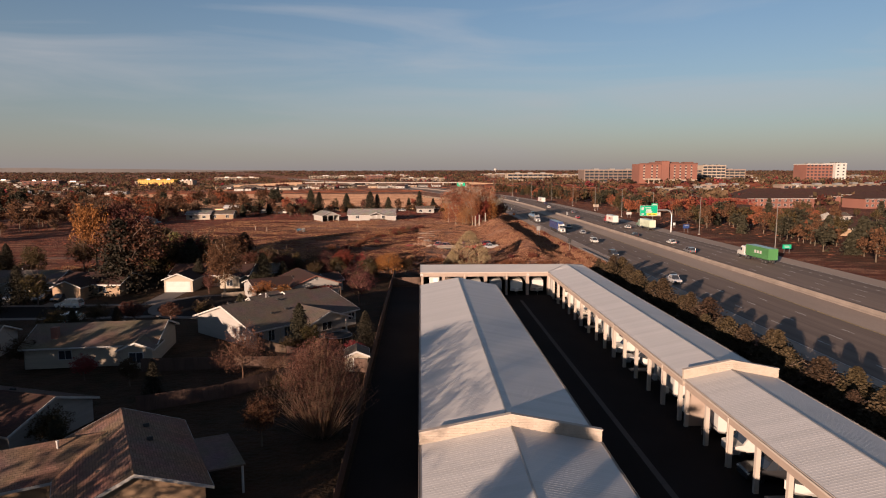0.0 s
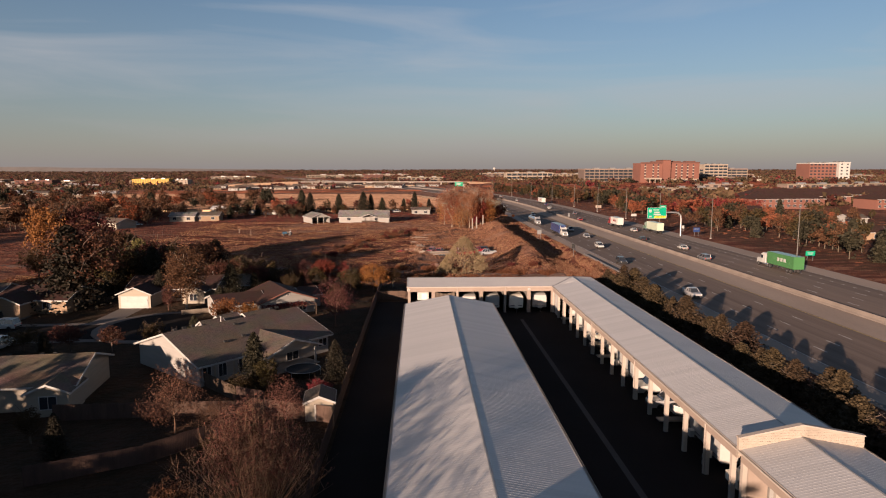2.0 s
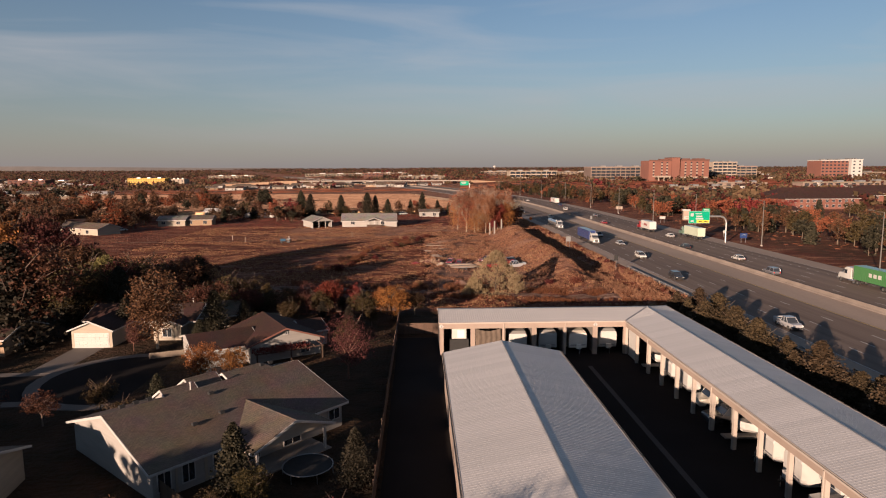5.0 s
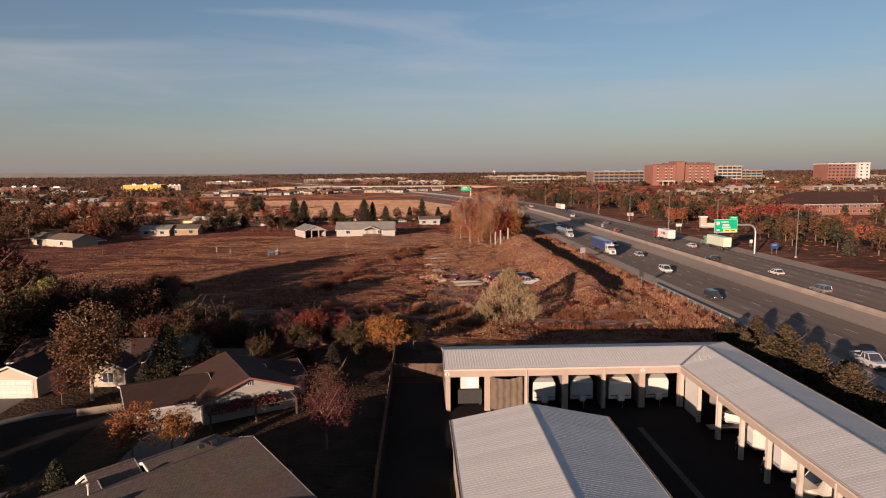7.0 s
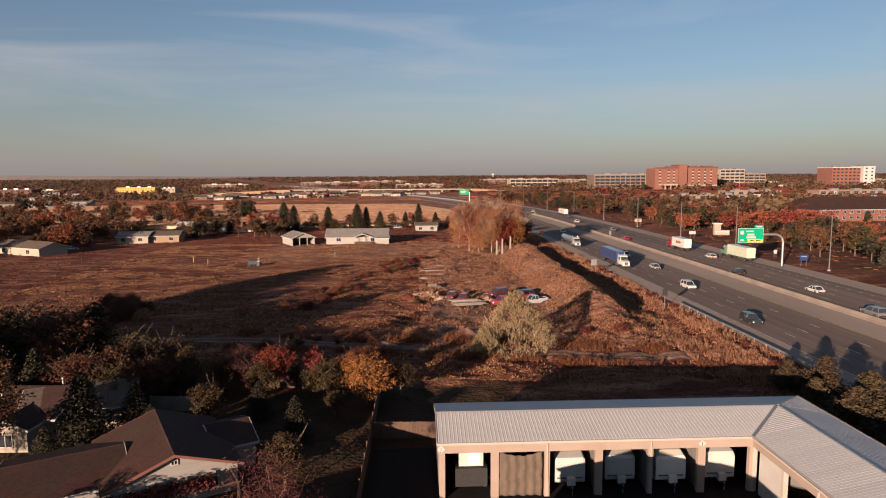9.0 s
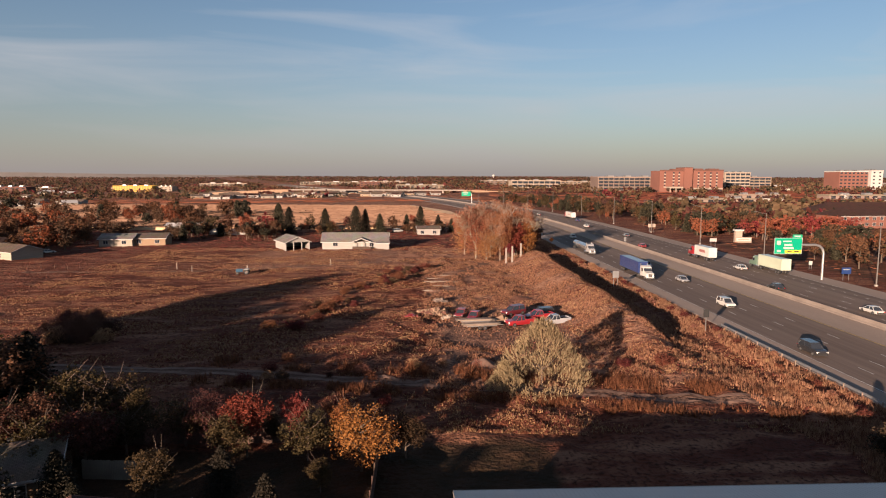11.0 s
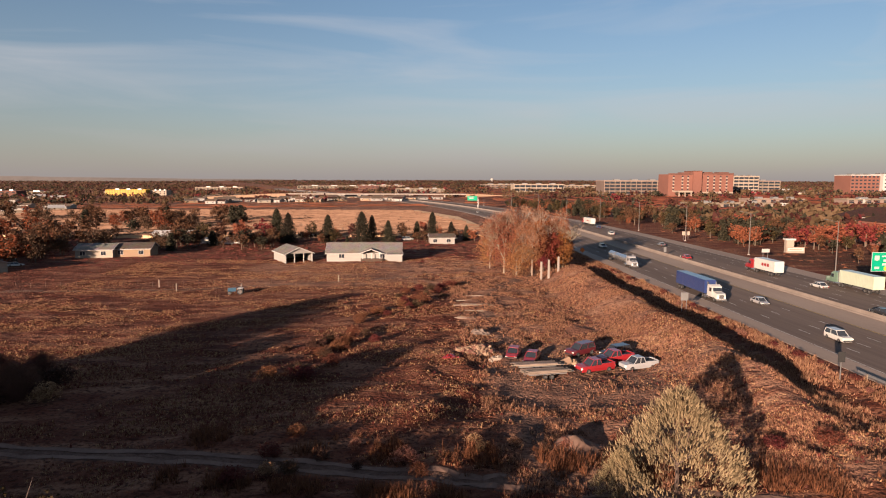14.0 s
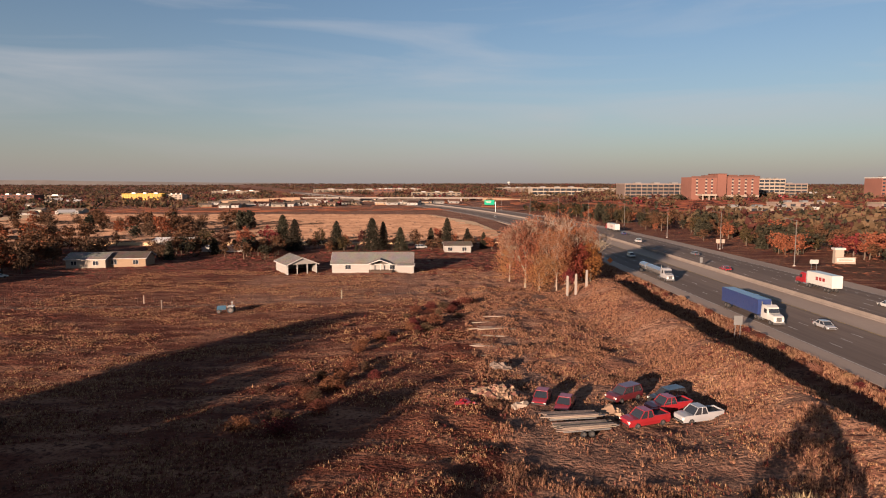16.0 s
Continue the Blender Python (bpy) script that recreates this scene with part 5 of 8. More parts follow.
# grass and weeds of the field
def tufts(name, material, count, seed, label, where, tall=(0.1, 0.38)):
    rng, s = random.Random(seed), Shape()
    made = 0
    while made < count:
        x, y, keep = where(rng)
        if rng.random() > keep:
            continue
        made += 1
        z, h, w = rise(x, y) - 0.03, tall[0] + (tall[1] - tall[0]) * rng.random() ** 2.5, rng.uniform(0.06, 0.16)
        for _ in range(3):
            an = rng.uniform(0, 6.283)
            dx, dy = math.cos(an), math.sin(an)
            ox, oy = rng.uniform(-w, w), rng.uniform(-w, w)
            lx, ly = rng.uniform(-0.25, 0.25) * h, rng.uniform(-0.25, 0.25) * h
            s.add([(x + ox - dx * w * 0.4, y + oy - dy * w * 0.4, z), (x + ox + dx * w * 0.4, y + oy + dy * w * 0.4, z), (x + ox + lx, y + oy + ly, z + h * rng.uniform(0.7, 1.1))], [(0, 1, 2)])
    return solid(name, s, LEAF[material], label, "grass", "stuff")


def in_field(rng):
    x, y = rng.uniform(-95, 46), 98 + 175 * rng.random() ** 1.25
    k = noise.noise((x * 0.05, y * 0.11, 3)) + 0.7 * noise.noise((x * 0.22, y * 0.5, 9))
    off = max(lane(x, y, TRAIL, 2.0), lane(x, y, TRACK, 1.6))
    return x, y, fade(-0.25, 0.45, k) * (1 - off) * (0.25 if 2 < x < 24 and 134 < y < 158 else 1)


def by_road(rng):
    x, y = rng.uniform(38, 51.2), 86 + 220 * rng.random() ** 1.3
    return x, y, fade(-0.4, 0.2, noise.noise((x * 0.3, y * 0.1, 5)))


def rough_heaps(rng):
    x, y = rng.uniform(0, 38), 112 + 122 * rng.random() ** 1.15
    return x, y, (0.15 if 4 < x < 27 and 132 < y < 158 else 1) * fade(-0.2, 0.3, noise.noise((x * 0.2, y * 0.2, 12)))


tufts("field_grass", "straw", 100000, 31, "dry straw grass tufts over the field", in_field)
tufts("field_weeds", "weed", 80000, 32, "red-brown weeds scattered over the field", in_field, (0.1, 0.4))
tufts("roadside_grass", "straw", 22000, 33, "tall straw grass along the ditch", by_road, (0.3, 0.8))
tufts("heap_grass", "straw", 30000, 36, "dry straw grass on the rough earth heaps", rough_heaps, (0.15, 0.5))
tufts("roadside_weeds", "weed", 6000, 34, "red weeds along the roadside ditch", by_road, (0.3, 0.8))
tufts("heap_weeds", "brush", 9500, 35, "dark brush on the rough earth heaps", rough_heaps, (0.2, 0.55))


def tussocks(name, material, count, seed, label, where, tall):
    """Clumps of many bent blades, half a metre and more across."""
    rng, s = random.Random(seed), Shape()
    made = 0
    while made < count:
        x, y, keep = where(rng)
        if rng.random() > keep:
            continue
        made += 1
        h = rng.uniform(*tall)
        r, z = h * rng.uniform(0.5, 1.0), rise(x, y) - 0.05
        for _ in range(13):
            an, q = rng.uniform(0, 6.283), r * math.sqrt(rng.random())
            bx, by = x + math.cos(an) * q * 0.5, y + math.sin(an) * q * 0.5
            tx, ty = x + math.cos(an) * q * 1.2, y + math.sin(an) * q * 1.2
            w = 0.035 + 0.03 * rng.random()
            dx, dy = -math.sin(an) * w, math.cos(an) * w
            s.add([(bx - dx, by - dy, z), (bx + dx, by + dy, z), (tx, ty, z + h * rng.uniform(0.6, 1.1))], [(0, 1, 2)])
    return solid(name, s, LEAF[material], label, "grass", "stuff")


def along_trail(rng):
    x, y = rng.uniform(-30, 45), 0
    y = 114.5 - 0.21 * (x + 1) + rng.choice((-3.6, -4.5, 3.4, 4.6, 6.0)) + rng.gauss(0, 0.7)
    return x, y, fade(-0.2, 0.25, noise.noise((x * 0.25, y * 0.1, 8)))


tussocks("heap_tussocks", "straw", 5200, 61, "dry straw tussocks on the rough heaps", rough_heaps, (0.22, 0.5))
tussocks("field_tussocks", "straw", 5200, 62, "dry straw tussocks over the field", in_field, (0.15, 0.36))
tussocks("weed_tussocks", "weed", 4200, 63, "red-brown weed clumps over the field", in_field, (0.18, 0.45))
tussocks("trail_reeds", "weed", 1500, 64, "tall red-brown reeds beside the trail", along_trail, (0.45, 1.0))
tussocks("ditch_reeds", "straw", 2600, 65, "tall straw reeds in the roadside ditch", by_road, (0.35, 0.8))


def strips(name, material, count, seed, label, where, wide, tall):
    """Long low tufted ridges of dry grass, for land that stays far off."""
    rng, s = random.Random(seed), Shape()
    while count:
        x, y = where(rng)
        if abs(x - 78 - bend(y)) < 34:
            continue
        count -= 1
        w, h, z = rng.uniform(*wide), rng.uniform(*tall), rise(x, y) - 0.1
        a = rng.uniform(-0.25, 0.25)
        dx, dy = w * math.cos(a), w * math.sin(a)
        s.add([(x, y, z), (x + dx, y + dy, z), (x + dx * 0.85, y + dy + 0.4, z + h * rng.uniform(0.5, 1)), (x + dx * 0.4, y + dy * 0.5 + 0.4, z + h), (x + dx * 0.1, y + 0.4, z + h * rng.uniform(0.4, 1))], [(0, 1, 2, 3, 4)])
    return solid(name, s, LEAF[material], label, "grass", "stuff")


strips("farm_grass", "weed", 5000, 51, "dry grass round the farm group", lambda r: (r.uniform(-160, 44), r.uniform(258, 352)), (0.7, 2.0), (0.12, 0.3))
strips("west_grass", "weed", 3600, 52, "dry grass at the western field edge", lambda r: (r.uniform(-170, -80), r.uniform(120, 262)), (0.5, 1.4), (0.1, 0.25))
strips("plain_grass", "weed", 2300, 53, "pale dry grass across the plain", lambda r: (r.uniform(-700, 500), 700 + 1600 * r.random() ** 1.6), (10, 40), (0.5, 1.3))
strips("town_grass", "weed", 3000, 54, "dry grass of the land beyond the highway", lambda r: (r.uniform(200, 760), r.uniform(430, 960)), (6, 20), (0.4, 0.9))
strips("verge_grass", "weed", 1500, 55, "dull verge grass beyond the highway", lambda r: (r.uniform(112, 260), r.uniform(110, 420)), (0.8, 2.5), (0.15, 0.4))


# ---- houses ----
def turn(x, y, deg=0.0, z=0.0):
    return Matrix.Translation((x, y, z)) @ Matrix.Rotation(radians(deg), 4, "Z")


def gabled(owner, at, length, width, eave, pitch, wall, roof, over=0.4, trim="white", hip=(0.0, 0.0), walls=True):
    """Walls and a pitched roof with its ridge along x, centred on its footprint; hip: how far each end's roof slopes back (0: gable)."""
    L, W = length / 2, width / 2
    rz = eave + (W + over) * pitch - over * pitch
    t = 0.16
    if walls:
        out = [(-W, -0.3), (W, -0.3), (W, eave), (0, rz), (-W, eave)] if not (hip[0] or hip[1]) else [(-W, -0.3), (W, -0.3), (W, eave), (-W, eave)]
        part("wall", Shape().prism(out, "x", -L, L), wall, owner, at=at)
    ez, o = eave - over * pitch, over
    Wo, Lo = W + o, L + o
    top = rz + t
    ra, rb = -Lo + (hip[0] + o if hip[0] else 0), Lo - (hip[1] + o if hip[1] else 0)
    for s in (-1, 1):
        v = [(-Lo, s * Wo, ez), (Lo, s * Wo, ez), (rb, 0, rz), (ra, 0, rz)]
        v += [(x, y, z + t) for x, y, z in v]
        f = [(0, 1, 2, 3), (7, 6, 5, 4), (4, 5, 1, 0), (5, 6, 2, 1), (7, 4, 0, 3)]
        if s < 0:
            f = [q[::-1] for q in f]
        part("roof", Shape().add(v, f), roof, owner, at=at)
        part("fascia", Shape().box(-Lo - 0.01, s * Wo - 0.02 if s > 0 else s * Wo - 0.03, ez - 0.06, Lo + 0.01, s * Wo + 0.03 if s > 0 else s * Wo + 0.02, ez + t - 0.01), trim, owner, at=at)
    for e, h, r in ((-1, hip[0], ra), (1, hip[1], rb)):
        x = e * Lo
        if h:
            v = [(x, -Wo, ez), (x, Wo, ez), (r, 0, rz), (x, -Wo, ez + t), (x, Wo, ez + t), (r, 0, rz + t + 0.003)]
            part("roof", Shape().add(v, [(3, 4, 5), (2, 1, 0), (0, 1, 4, 3)] if e > 0 else [(5, 4, 3), (0, 1, 2), (3, 4, 1, 0)]), roof, owner, at=at)
        else:
            part("rake_board", Shape().prism([(-Wo, ez - 0.06), (0, rz - 0.06), (Wo, ez - 0.06), (Wo, ez + t), (0, rz + t + 0.01), (-Wo, ez + t)], "x", x - 0.03, x + 0.03), trim, owner, at=at)
    part("ridge_cap", Shape().prism([(-0.16, top - 0.05), (0.16, top - 0.05), (0.0, top + 0.03)], "x", ra, rb), roof, owner, at=at)
    return rz


WIN = {}


def window(owner, at, w, h, trim="white", bars=1):
    """A window proud of a wall that faces -y: frame, sill, pane and a meeting bar."""
    key = (w, h, trim)
    if key not in WIN:
        fr = Shape()
        for a in ((-w / 2 - 0.08, -h / 2 - 0.08, w / 2 + 0.08, -h / 2), (-w / 2 - 0.08, h / 2, w / 2 + 0.08, h / 2 + 0.08), (-w / 2 - 0.08, -h / 2, -w / 2, h / 2), (w / 2, -h / 2, w / 2 + 0.08, h / 2), (-0.03, -h / 2, 0.03, h / 2)):
            fr.box(a[0], -0.06, a[1], a[2], 0.05, a[3])
        WIN[key] = fr.mesh("window", trim), Shape().box(-w / 2, -0.02, -h / 2, w / 2, 0.03, h / 2).mesh("pane", "glass")
    fr, gl = WIN[key]
    f = part("window", fr, trim, owner, at=at)
    part("pane", gl, "glass", f)
    return f


def garage_door(owner, at, w=4.9, h=2.15):
    """Sectional door that faces -y: four panels with raised fields."""
    d = part("garage_door", Shape().box(-w / 2 - 0.12, -0.02, 0, w / 2 + 0.12, 0.05, h + 0.12), "white", owner, "white sectional garage door", at=at)
    for k in range(4):
        s = Shape().box(-w / 2, -0.05, k * h / 4 + 0.012, w / 2, -0.021, (k + 1) * h / 4 - 0.012)
        for j in range(8):
            x = -w / 2 + (j + 0.5) * w / 8
            s.box(x - w / 20, -0.065, k * h / 4 + 0.1, x + w / 20, -0.05, (k + 1) * h / 4 - 0.1)
        part("door_panel", s, "white", d)
    return d


def roof_vents(owner, spots):
    for x, y, z, kind in spots:
        if kind == "pipe":
            part("vent_pipe", Shape().tube((x, y, z - 0.3), (x, y, z + 0.55), 0.07, 0.07, 8).tube((x, y, z + 0.55), (x, y, z + 0.68), 0.11, 0.11, 8), "white", owner)
        else:
            part("roof_vent", Shape().prism([(-0.22, 0), (0.22, 0), (0.18, 0.2), (-0.1, 0.26)], "x", x - 0.22, x + 0.22).moved(Matrix.Translation((0, y, z))), "dark", owner)


# big grey-roofed house with a patio wing
h = thing("house", turn(-22.34, 32.4, 47.7), "white house with wide grey shingle roof and covered patio", "house")
gabled(h, Matrix.Translation((9.5, 7.6, 0)), 19.0, 15.2, 2.5, 0.325, "siding_white", "roof_grey", 0.5)
gabled(h, Matrix.Translation((11.0, 0.6, 0)) @ Matrix.Rotation(math.pi / 2, 4, "Z"), 7.2, 7.8, 2.45, 0.36, "siding_white", "roof_grey", 0.45, walls=False)
gabled(h, Matrix.Translation((16.2, 9.6, 0)), 8.0, 10.0, 2.95, 0.42, "siding_white", "roof_grey", 0.4, hip=(0, 4.0))
for dx, dy in ((5.6, 9.4), (8.6, 10.6)):
    gabled(h, Matrix.Translation((dx + 1.4, dy, 0)), 2.8, 3.0, 4.2, 0.62, "siding_white", "roof_grey", 0.25)
for px in (7.4, 14.5):
    part("patio_post", Shape().box(px - 0.1, -2.95, -0.2, px + 0.1, -2.75, 2.4), "white", h)
part("patio_slab", Shape().box(7.0, -3.2, -0.2, 15.0, -0.02, 0.1), "concrete", h)
part("patio_gable", Shape().prism([(7.2, 2.3), (14.8, 2.3), (14.8, 2.45), (11.0, 3.75), (7.2, 2.45)], "y", -2.98, -2.88), "siding_cream", h)
for wx in (0.9, 2.9, 5.6):
    window(h, Matrix.Translation((wx, -0.02, 1.35)), 1.0, 1.5)
for wx in (8.6, 13.0):
    window(h, Matrix.Translation((wx, -0.02, 1.2)), 1.8, 1.9)
part("wall_trim", Shape().box(4.3, -0.05, 0.0, 4.55, -0.002, 2.4), "siding_cream", h)
part("wall_trim", Shape().box(1.8, -0.05, 0.0, 2.0, -0.002, 2.4), "siding_cream", h)
window(h, Matrix.Translation((18.0, -0.02, 1.5)), 1.3, 1.0)
roof_vents(h, [(1.6, 8.6, 4.95, "box"), (2.8, 8.6, 4.95, "box"), (4.0, 8.6, 4.95, "box"), (8.6, 6.2, 4.75, "box"), (8.0, 3.4, 3.8, "box"), (5.2, 3.0, 3.7, "box"), (7.6, 8.0, 5.1, "pipe"), (15.6, 8.4, 5.3, "box"), (16.6, 8.4, 5.3, "box")])

# brown-roofed house with a white gable
h = thing("house", turn(-22.3, 74.0, 29.0, -0.25), "white house with dark brown roof and leafy pergola", "house")
gabled(h, Matrix.Rotation(math.pi / 2, 4, "Z"), 10.6, 9.6, 2.65, 0.36, "siding_white", "roof_brown", 0.45, trim="brick_red")
gabled(h, Matrix.Translation((-7.4, 0.6, 0)), 8.0, 9.0, 2.5, 0.26, "siding_white", "roof_brown", 0.4)
gabled(h, Matrix.Translation((5.6, 1.8, 0)), 3.4, 6.4, 2.4, 0.3, "siding_white", "roof_brown", 0.3)
perg = part("pergola_beam", Shape().box(-4.7, -7.6, 1.92, 4.5, -7.44, 2.05), "wood_fence", h)
for k in range(9):
    part("rafter", Shape().box(-4.6 + k * 1.1, -7.7, 2.051, -4.52 + k * 1.1, -5.35, 2.2), "wood_fence", perg)
for px in (-4.5, 0.0, 4.3):
    part("pergola_post", Shape().box(px - 0.08, -7.6, -0.3, px + 0.08, -7.44, 1.919), "wood_fence", perg)
rng = random.Random(5)
vine = Shape()
for k in range(900):
    leaf(vine, Vector((rng.uniform(-4.8, 2.6), rng.uniform(-7.8, -5.6), 2.2 + rng.uniform(-0.3, 0.22))), 0.11, rng)
part("vine", vine, LEAF["weed"], h, "red-brown vine on the pergola")
window(h, Matrix.Translation((2.6, -5.32, 1.3)), 1.2, 1.1)
window(h, Matrix.Translation((0.0, -5.32, 3.75)), 0.4, 0.3)

# cream house with a garage gable
h = thing("house", turn(-49.6, 80.6, -3.0, -0.6), "cream house with white garage door and brown roof", "house")
gabled(h, Matrix.Translation((0, 1.4, 0)) @ Matrix.Rotation(math.pi / 2, 4, "Z"), 8.4, 6.0, 2.7, 0.4, "siding_cream", "roof_brown", 0.4)
gabled(h, Matrix.Translation((4.2, 7.4, 0)), 17.0, 8.4, 2.7, 0.4, "siding_cream", "roof_brown", 0.45)
gabled(h, Matrix.Translation((9.6, 2.8, 0)) @ Matrix.Rotation(math.pi / 2, 4, "Z"), 4.4, 4.2, 2.6, 0.4, "siding_cream", "roof_brown", 0.4)
garage_door(h, Matrix.Translation((0, -2.82, 0)))
window(h, Matrix.Translation((9.6, 0.58, 1.4)), 1.3, 1.2)
window(h, Matrix.Translation((5.4, 3.18, 1.4)), 1.3, 1.2)
roof_vents(h, [(6.4, 5.0, 4.0, "pipe"), (2.5, 6.6, 4.3, "box")])

# tan-roofed house with a porch gable
h = thing("house", turn(-42.0, 31.0, 7.0), "cream house with tan shingle roof and small porch gable", "house")
gabled(h, Matrix.Identity(4), 15.6, 10.4, 2.5, 0.33, "siding_cream", "roof_tan", 0.5)
gabled(h, Matrix.Translation((6.1, -5.2, 0)) @ Matrix.Rotation(math.pi / 2, 4, "Z"), 4.0, 3.9, 2.3, 0.42, "siding_cream", "roof_tan", 0.35)
window(h, Matrix.Translation((6.1, -7.22, 1.2)), 1.6, 1.3)
window(h, Matrix.Translation((-3.0, -5.22, 1.4)), 1.5, 1.1)
part("chimney", Shape().box(-5.2, -3.6, 0, -4.4, -2.8, 4.6), "brick_red", h)
roof_vents(h, [(2.0, 1.6, 3.9, "box"), (3.4, 1.6, 3.9, "box"), (-1.2, 1.0, 4.1, "box")])

# red-brown roof, nearest garden house
h = thing("house", turn(-21.4, -7.7, 28.0), "tan house with red-brown shingle roof and flat patio roof", "house")
gabled(h, Matrix.Rotation(math.pi / 2, 4, "Z"), 12.8, 9.0, 2.6, 0.42, "siding_tan", "roof_red", 0.5)
gabled(h, Matrix.Translation((-7.4, 3.4, 0)), 11.6, 6.6, 2.55, 0.42, "siding_tan", "roof_red", 0.5)
part("patio_roof", Shape().add([(4.6, -4.3, 2.45), (7.8, -4.3, 2.3), (7.8, 2.2, 2.3), (4.6, 2.2, 2.45), (4.6, -4.3, 2.57), (7.8, -4.3, 2.42), (7.8, 2.2, 2.42), (4.6, 2.2, 2.57)], [(3, 2, 1, 0), (4, 5, 6, 7), (0, 1, 5, 4), (1, 2, 6, 5), (2, 3, 7, 6), (3, 0, 4, 7)]), "roof_grey", h, "grey flat patio roof")
for px, py in ((7.6, -4.0), (7.6, 1.9)):
    part("patio_post", Shape().box(px - 0.08, py - 0.08, -0.2, px + 0.08, py + 0.08, 2.36), "white", h)
window(h, Matrix.Translation((0.6, -6.42, 1.5)), 2.0, 1.3)
roof_vents(h, [(-4.6, 2.6, 3.7, "pipe"), (-2.0, -3.2, 3.6, "box"), (1.6, 3.2, 4.0, "box"), (1.6, 0.2, 4.0, "box")])

# shaded brown-roofed neighbours
for x, y, deg, L, W, wl_, rf, lab in ((-40.0, 5.4, -17.0, 14, 9.2, "siding_white", "roof_brown", "white house with brown roof in shade"), (-64.0, 32.0, 8.0, 14, 9, "siding_white", "roof_grey", "white house with grey roof in shade"),
                                      (-82.5, 82.0, 2.0, 15, 9.5, "siding_cream", "roof_grey", "pale green-grey house with dark roof"), (-66.5, 79.5, -4.0, 13, 9.0, "siding_tan", "roof_brown", "tan house with brown roof"),
                                      (-102, 56, 4.0, 14, 9.0, "siding_cream", "roof_tan", "cream house with tan roof"), (-86, 40, 3.0, 14, 9.0, "siding_white", "roof_brown", "white house with dark brown roof"), (-30, -30, 30, 14, 9.5, "siding_tan", "roof_tan", "tan house with tan shingle roof"),
                                      (-62, 6, -10, 14, 9.5, "siding_cream", "roof_brown", "cream house with brown roof"), (-36.5, 88.5, 20, 10, 8, "siding_tan", "roof_grey", "small tan house with grey roof")):
    h = thing("house", turn(x, y, deg, rise(x, y)), lab + " beside the street", "house")
    gabled(h, Matrix.Identity(4), L, W, 2.55, 0.36, wl_, rf, 0.45)
    window(h, Matrix.Translation((L * 0.22, -W / 2 - 0.02, 1.4)), 1.5, 1.2)
    window(h, Matrix.Translation((L / 2 + 0.02, -1.0, 1.4)) @ Matrix.Rotation(math.pi / 2, 4, "Z"), 0.9, 1.1)
    if x < -60 and y > 70:
        gabled(h, Matrix.Translation((2.0 if x < -80 else -2.0, -5.8, 0)) @ Matrix.Rotation(math.pi / 2, 4, "Z"), 5.6, 5.6, 2.6, 0.42, wl_, rf, 0.35)
        if x < -80:
            garage_door(h, Matrix.Translation((2.0, -8.62, 0)), 4.4)
    roof_vents(h, [(1.0, 1.2, 3.9, "box"), (-2.0, 0.8, 4.1, "pipe")])

# garden shed
h = thing("shed", turn(-7.1, 23.4, 6.0), "small cream garden shed with pale roof", "shed")
gabled(h, Matrix.Rotation(math.pi / 2, 4, "Z"), 3.2, 2.8, 1.9, 0.42, "siding_cream", "roof_grey", 0.2)
part("shed_door", Shape().box(-0.5, -1.66, 0, 0.5, -1.601, 1.7), "white", h)

# trampoline
t = thing("trampoline", turn(-11.2, 36.4), "round black garden trampoline on metal legs", "trampoline")
ring, mat_ = Shape(), Shape()
n = 28
for k in range(n):
    a, b = 2 * math.pi * k / n, 2 * math.pi * (k + 1) / n
    ring.tube((2.1 * math.cos(a), 2.1 * math.sin(a), 0.8), (2.1 * math.cos(b), 2.1 * math.sin(b), 0.8), 0.05, 0.05, 6, cap=False)
mat_.prism([(2.0 * math.cos(2 * math.pi * k / n), 2.0 * math.sin(2 * math.pi * k / n)) for k in range(n)], "z", 0.78, 0.81)
part("frame", ring, "steel", t)
part("jumping_mat", mat_, "dark", t)
for k in range(6):
    a = k * math.pi / 3
    part("leg", Shape().tube((2.1 * math.cos(a), 2.1 * math.sin(a), 0), (2.1 * math.cos(a), 2.1 * math.sin(a), 0.8), 0.03, 0.03, 6), "steel", t)


# ---- wooden fences ----
def fence(pts, label, high=1.75, gap=0.15, material="wood_fence"):
    for (ax, ay), (bx, by) in zip(pts, pts[1:]):
        long, ang = math.hypot(bx - ax, by - ay), math.degrees(math.atan2(by - ay, bx - ax))
        f = thing("fence", turn(ax, ay, ang, min(rise(ax, ay), rise(bx, by)) - 0.02), label, "fence", "garden fences")
        boards, rng_ = Shape(), random.Random(int(long * 100))
        x = 0.0
        while x < long - gap:
            z = high + rng_.uniform(-0.03, 0.03)
            boards.box(x, -0.012, 0.03, x + gap - 0.012, 0.012, z)
            x += gap
        tagged(part("boarding", boards, material, f), kind="stuff")
        for z in (0.4, high - 0.35):
            part("rail", Shape().box(0, 0.013, z, long, 0.06, z + 0.09), material, f)
        k = 0.0
        while k <= long:
            part("post", Shape().box(k - 0.05, 0.061, -0.2, k + 0.05, 0.16, high - 0.05), material, f)
            k += 2.4


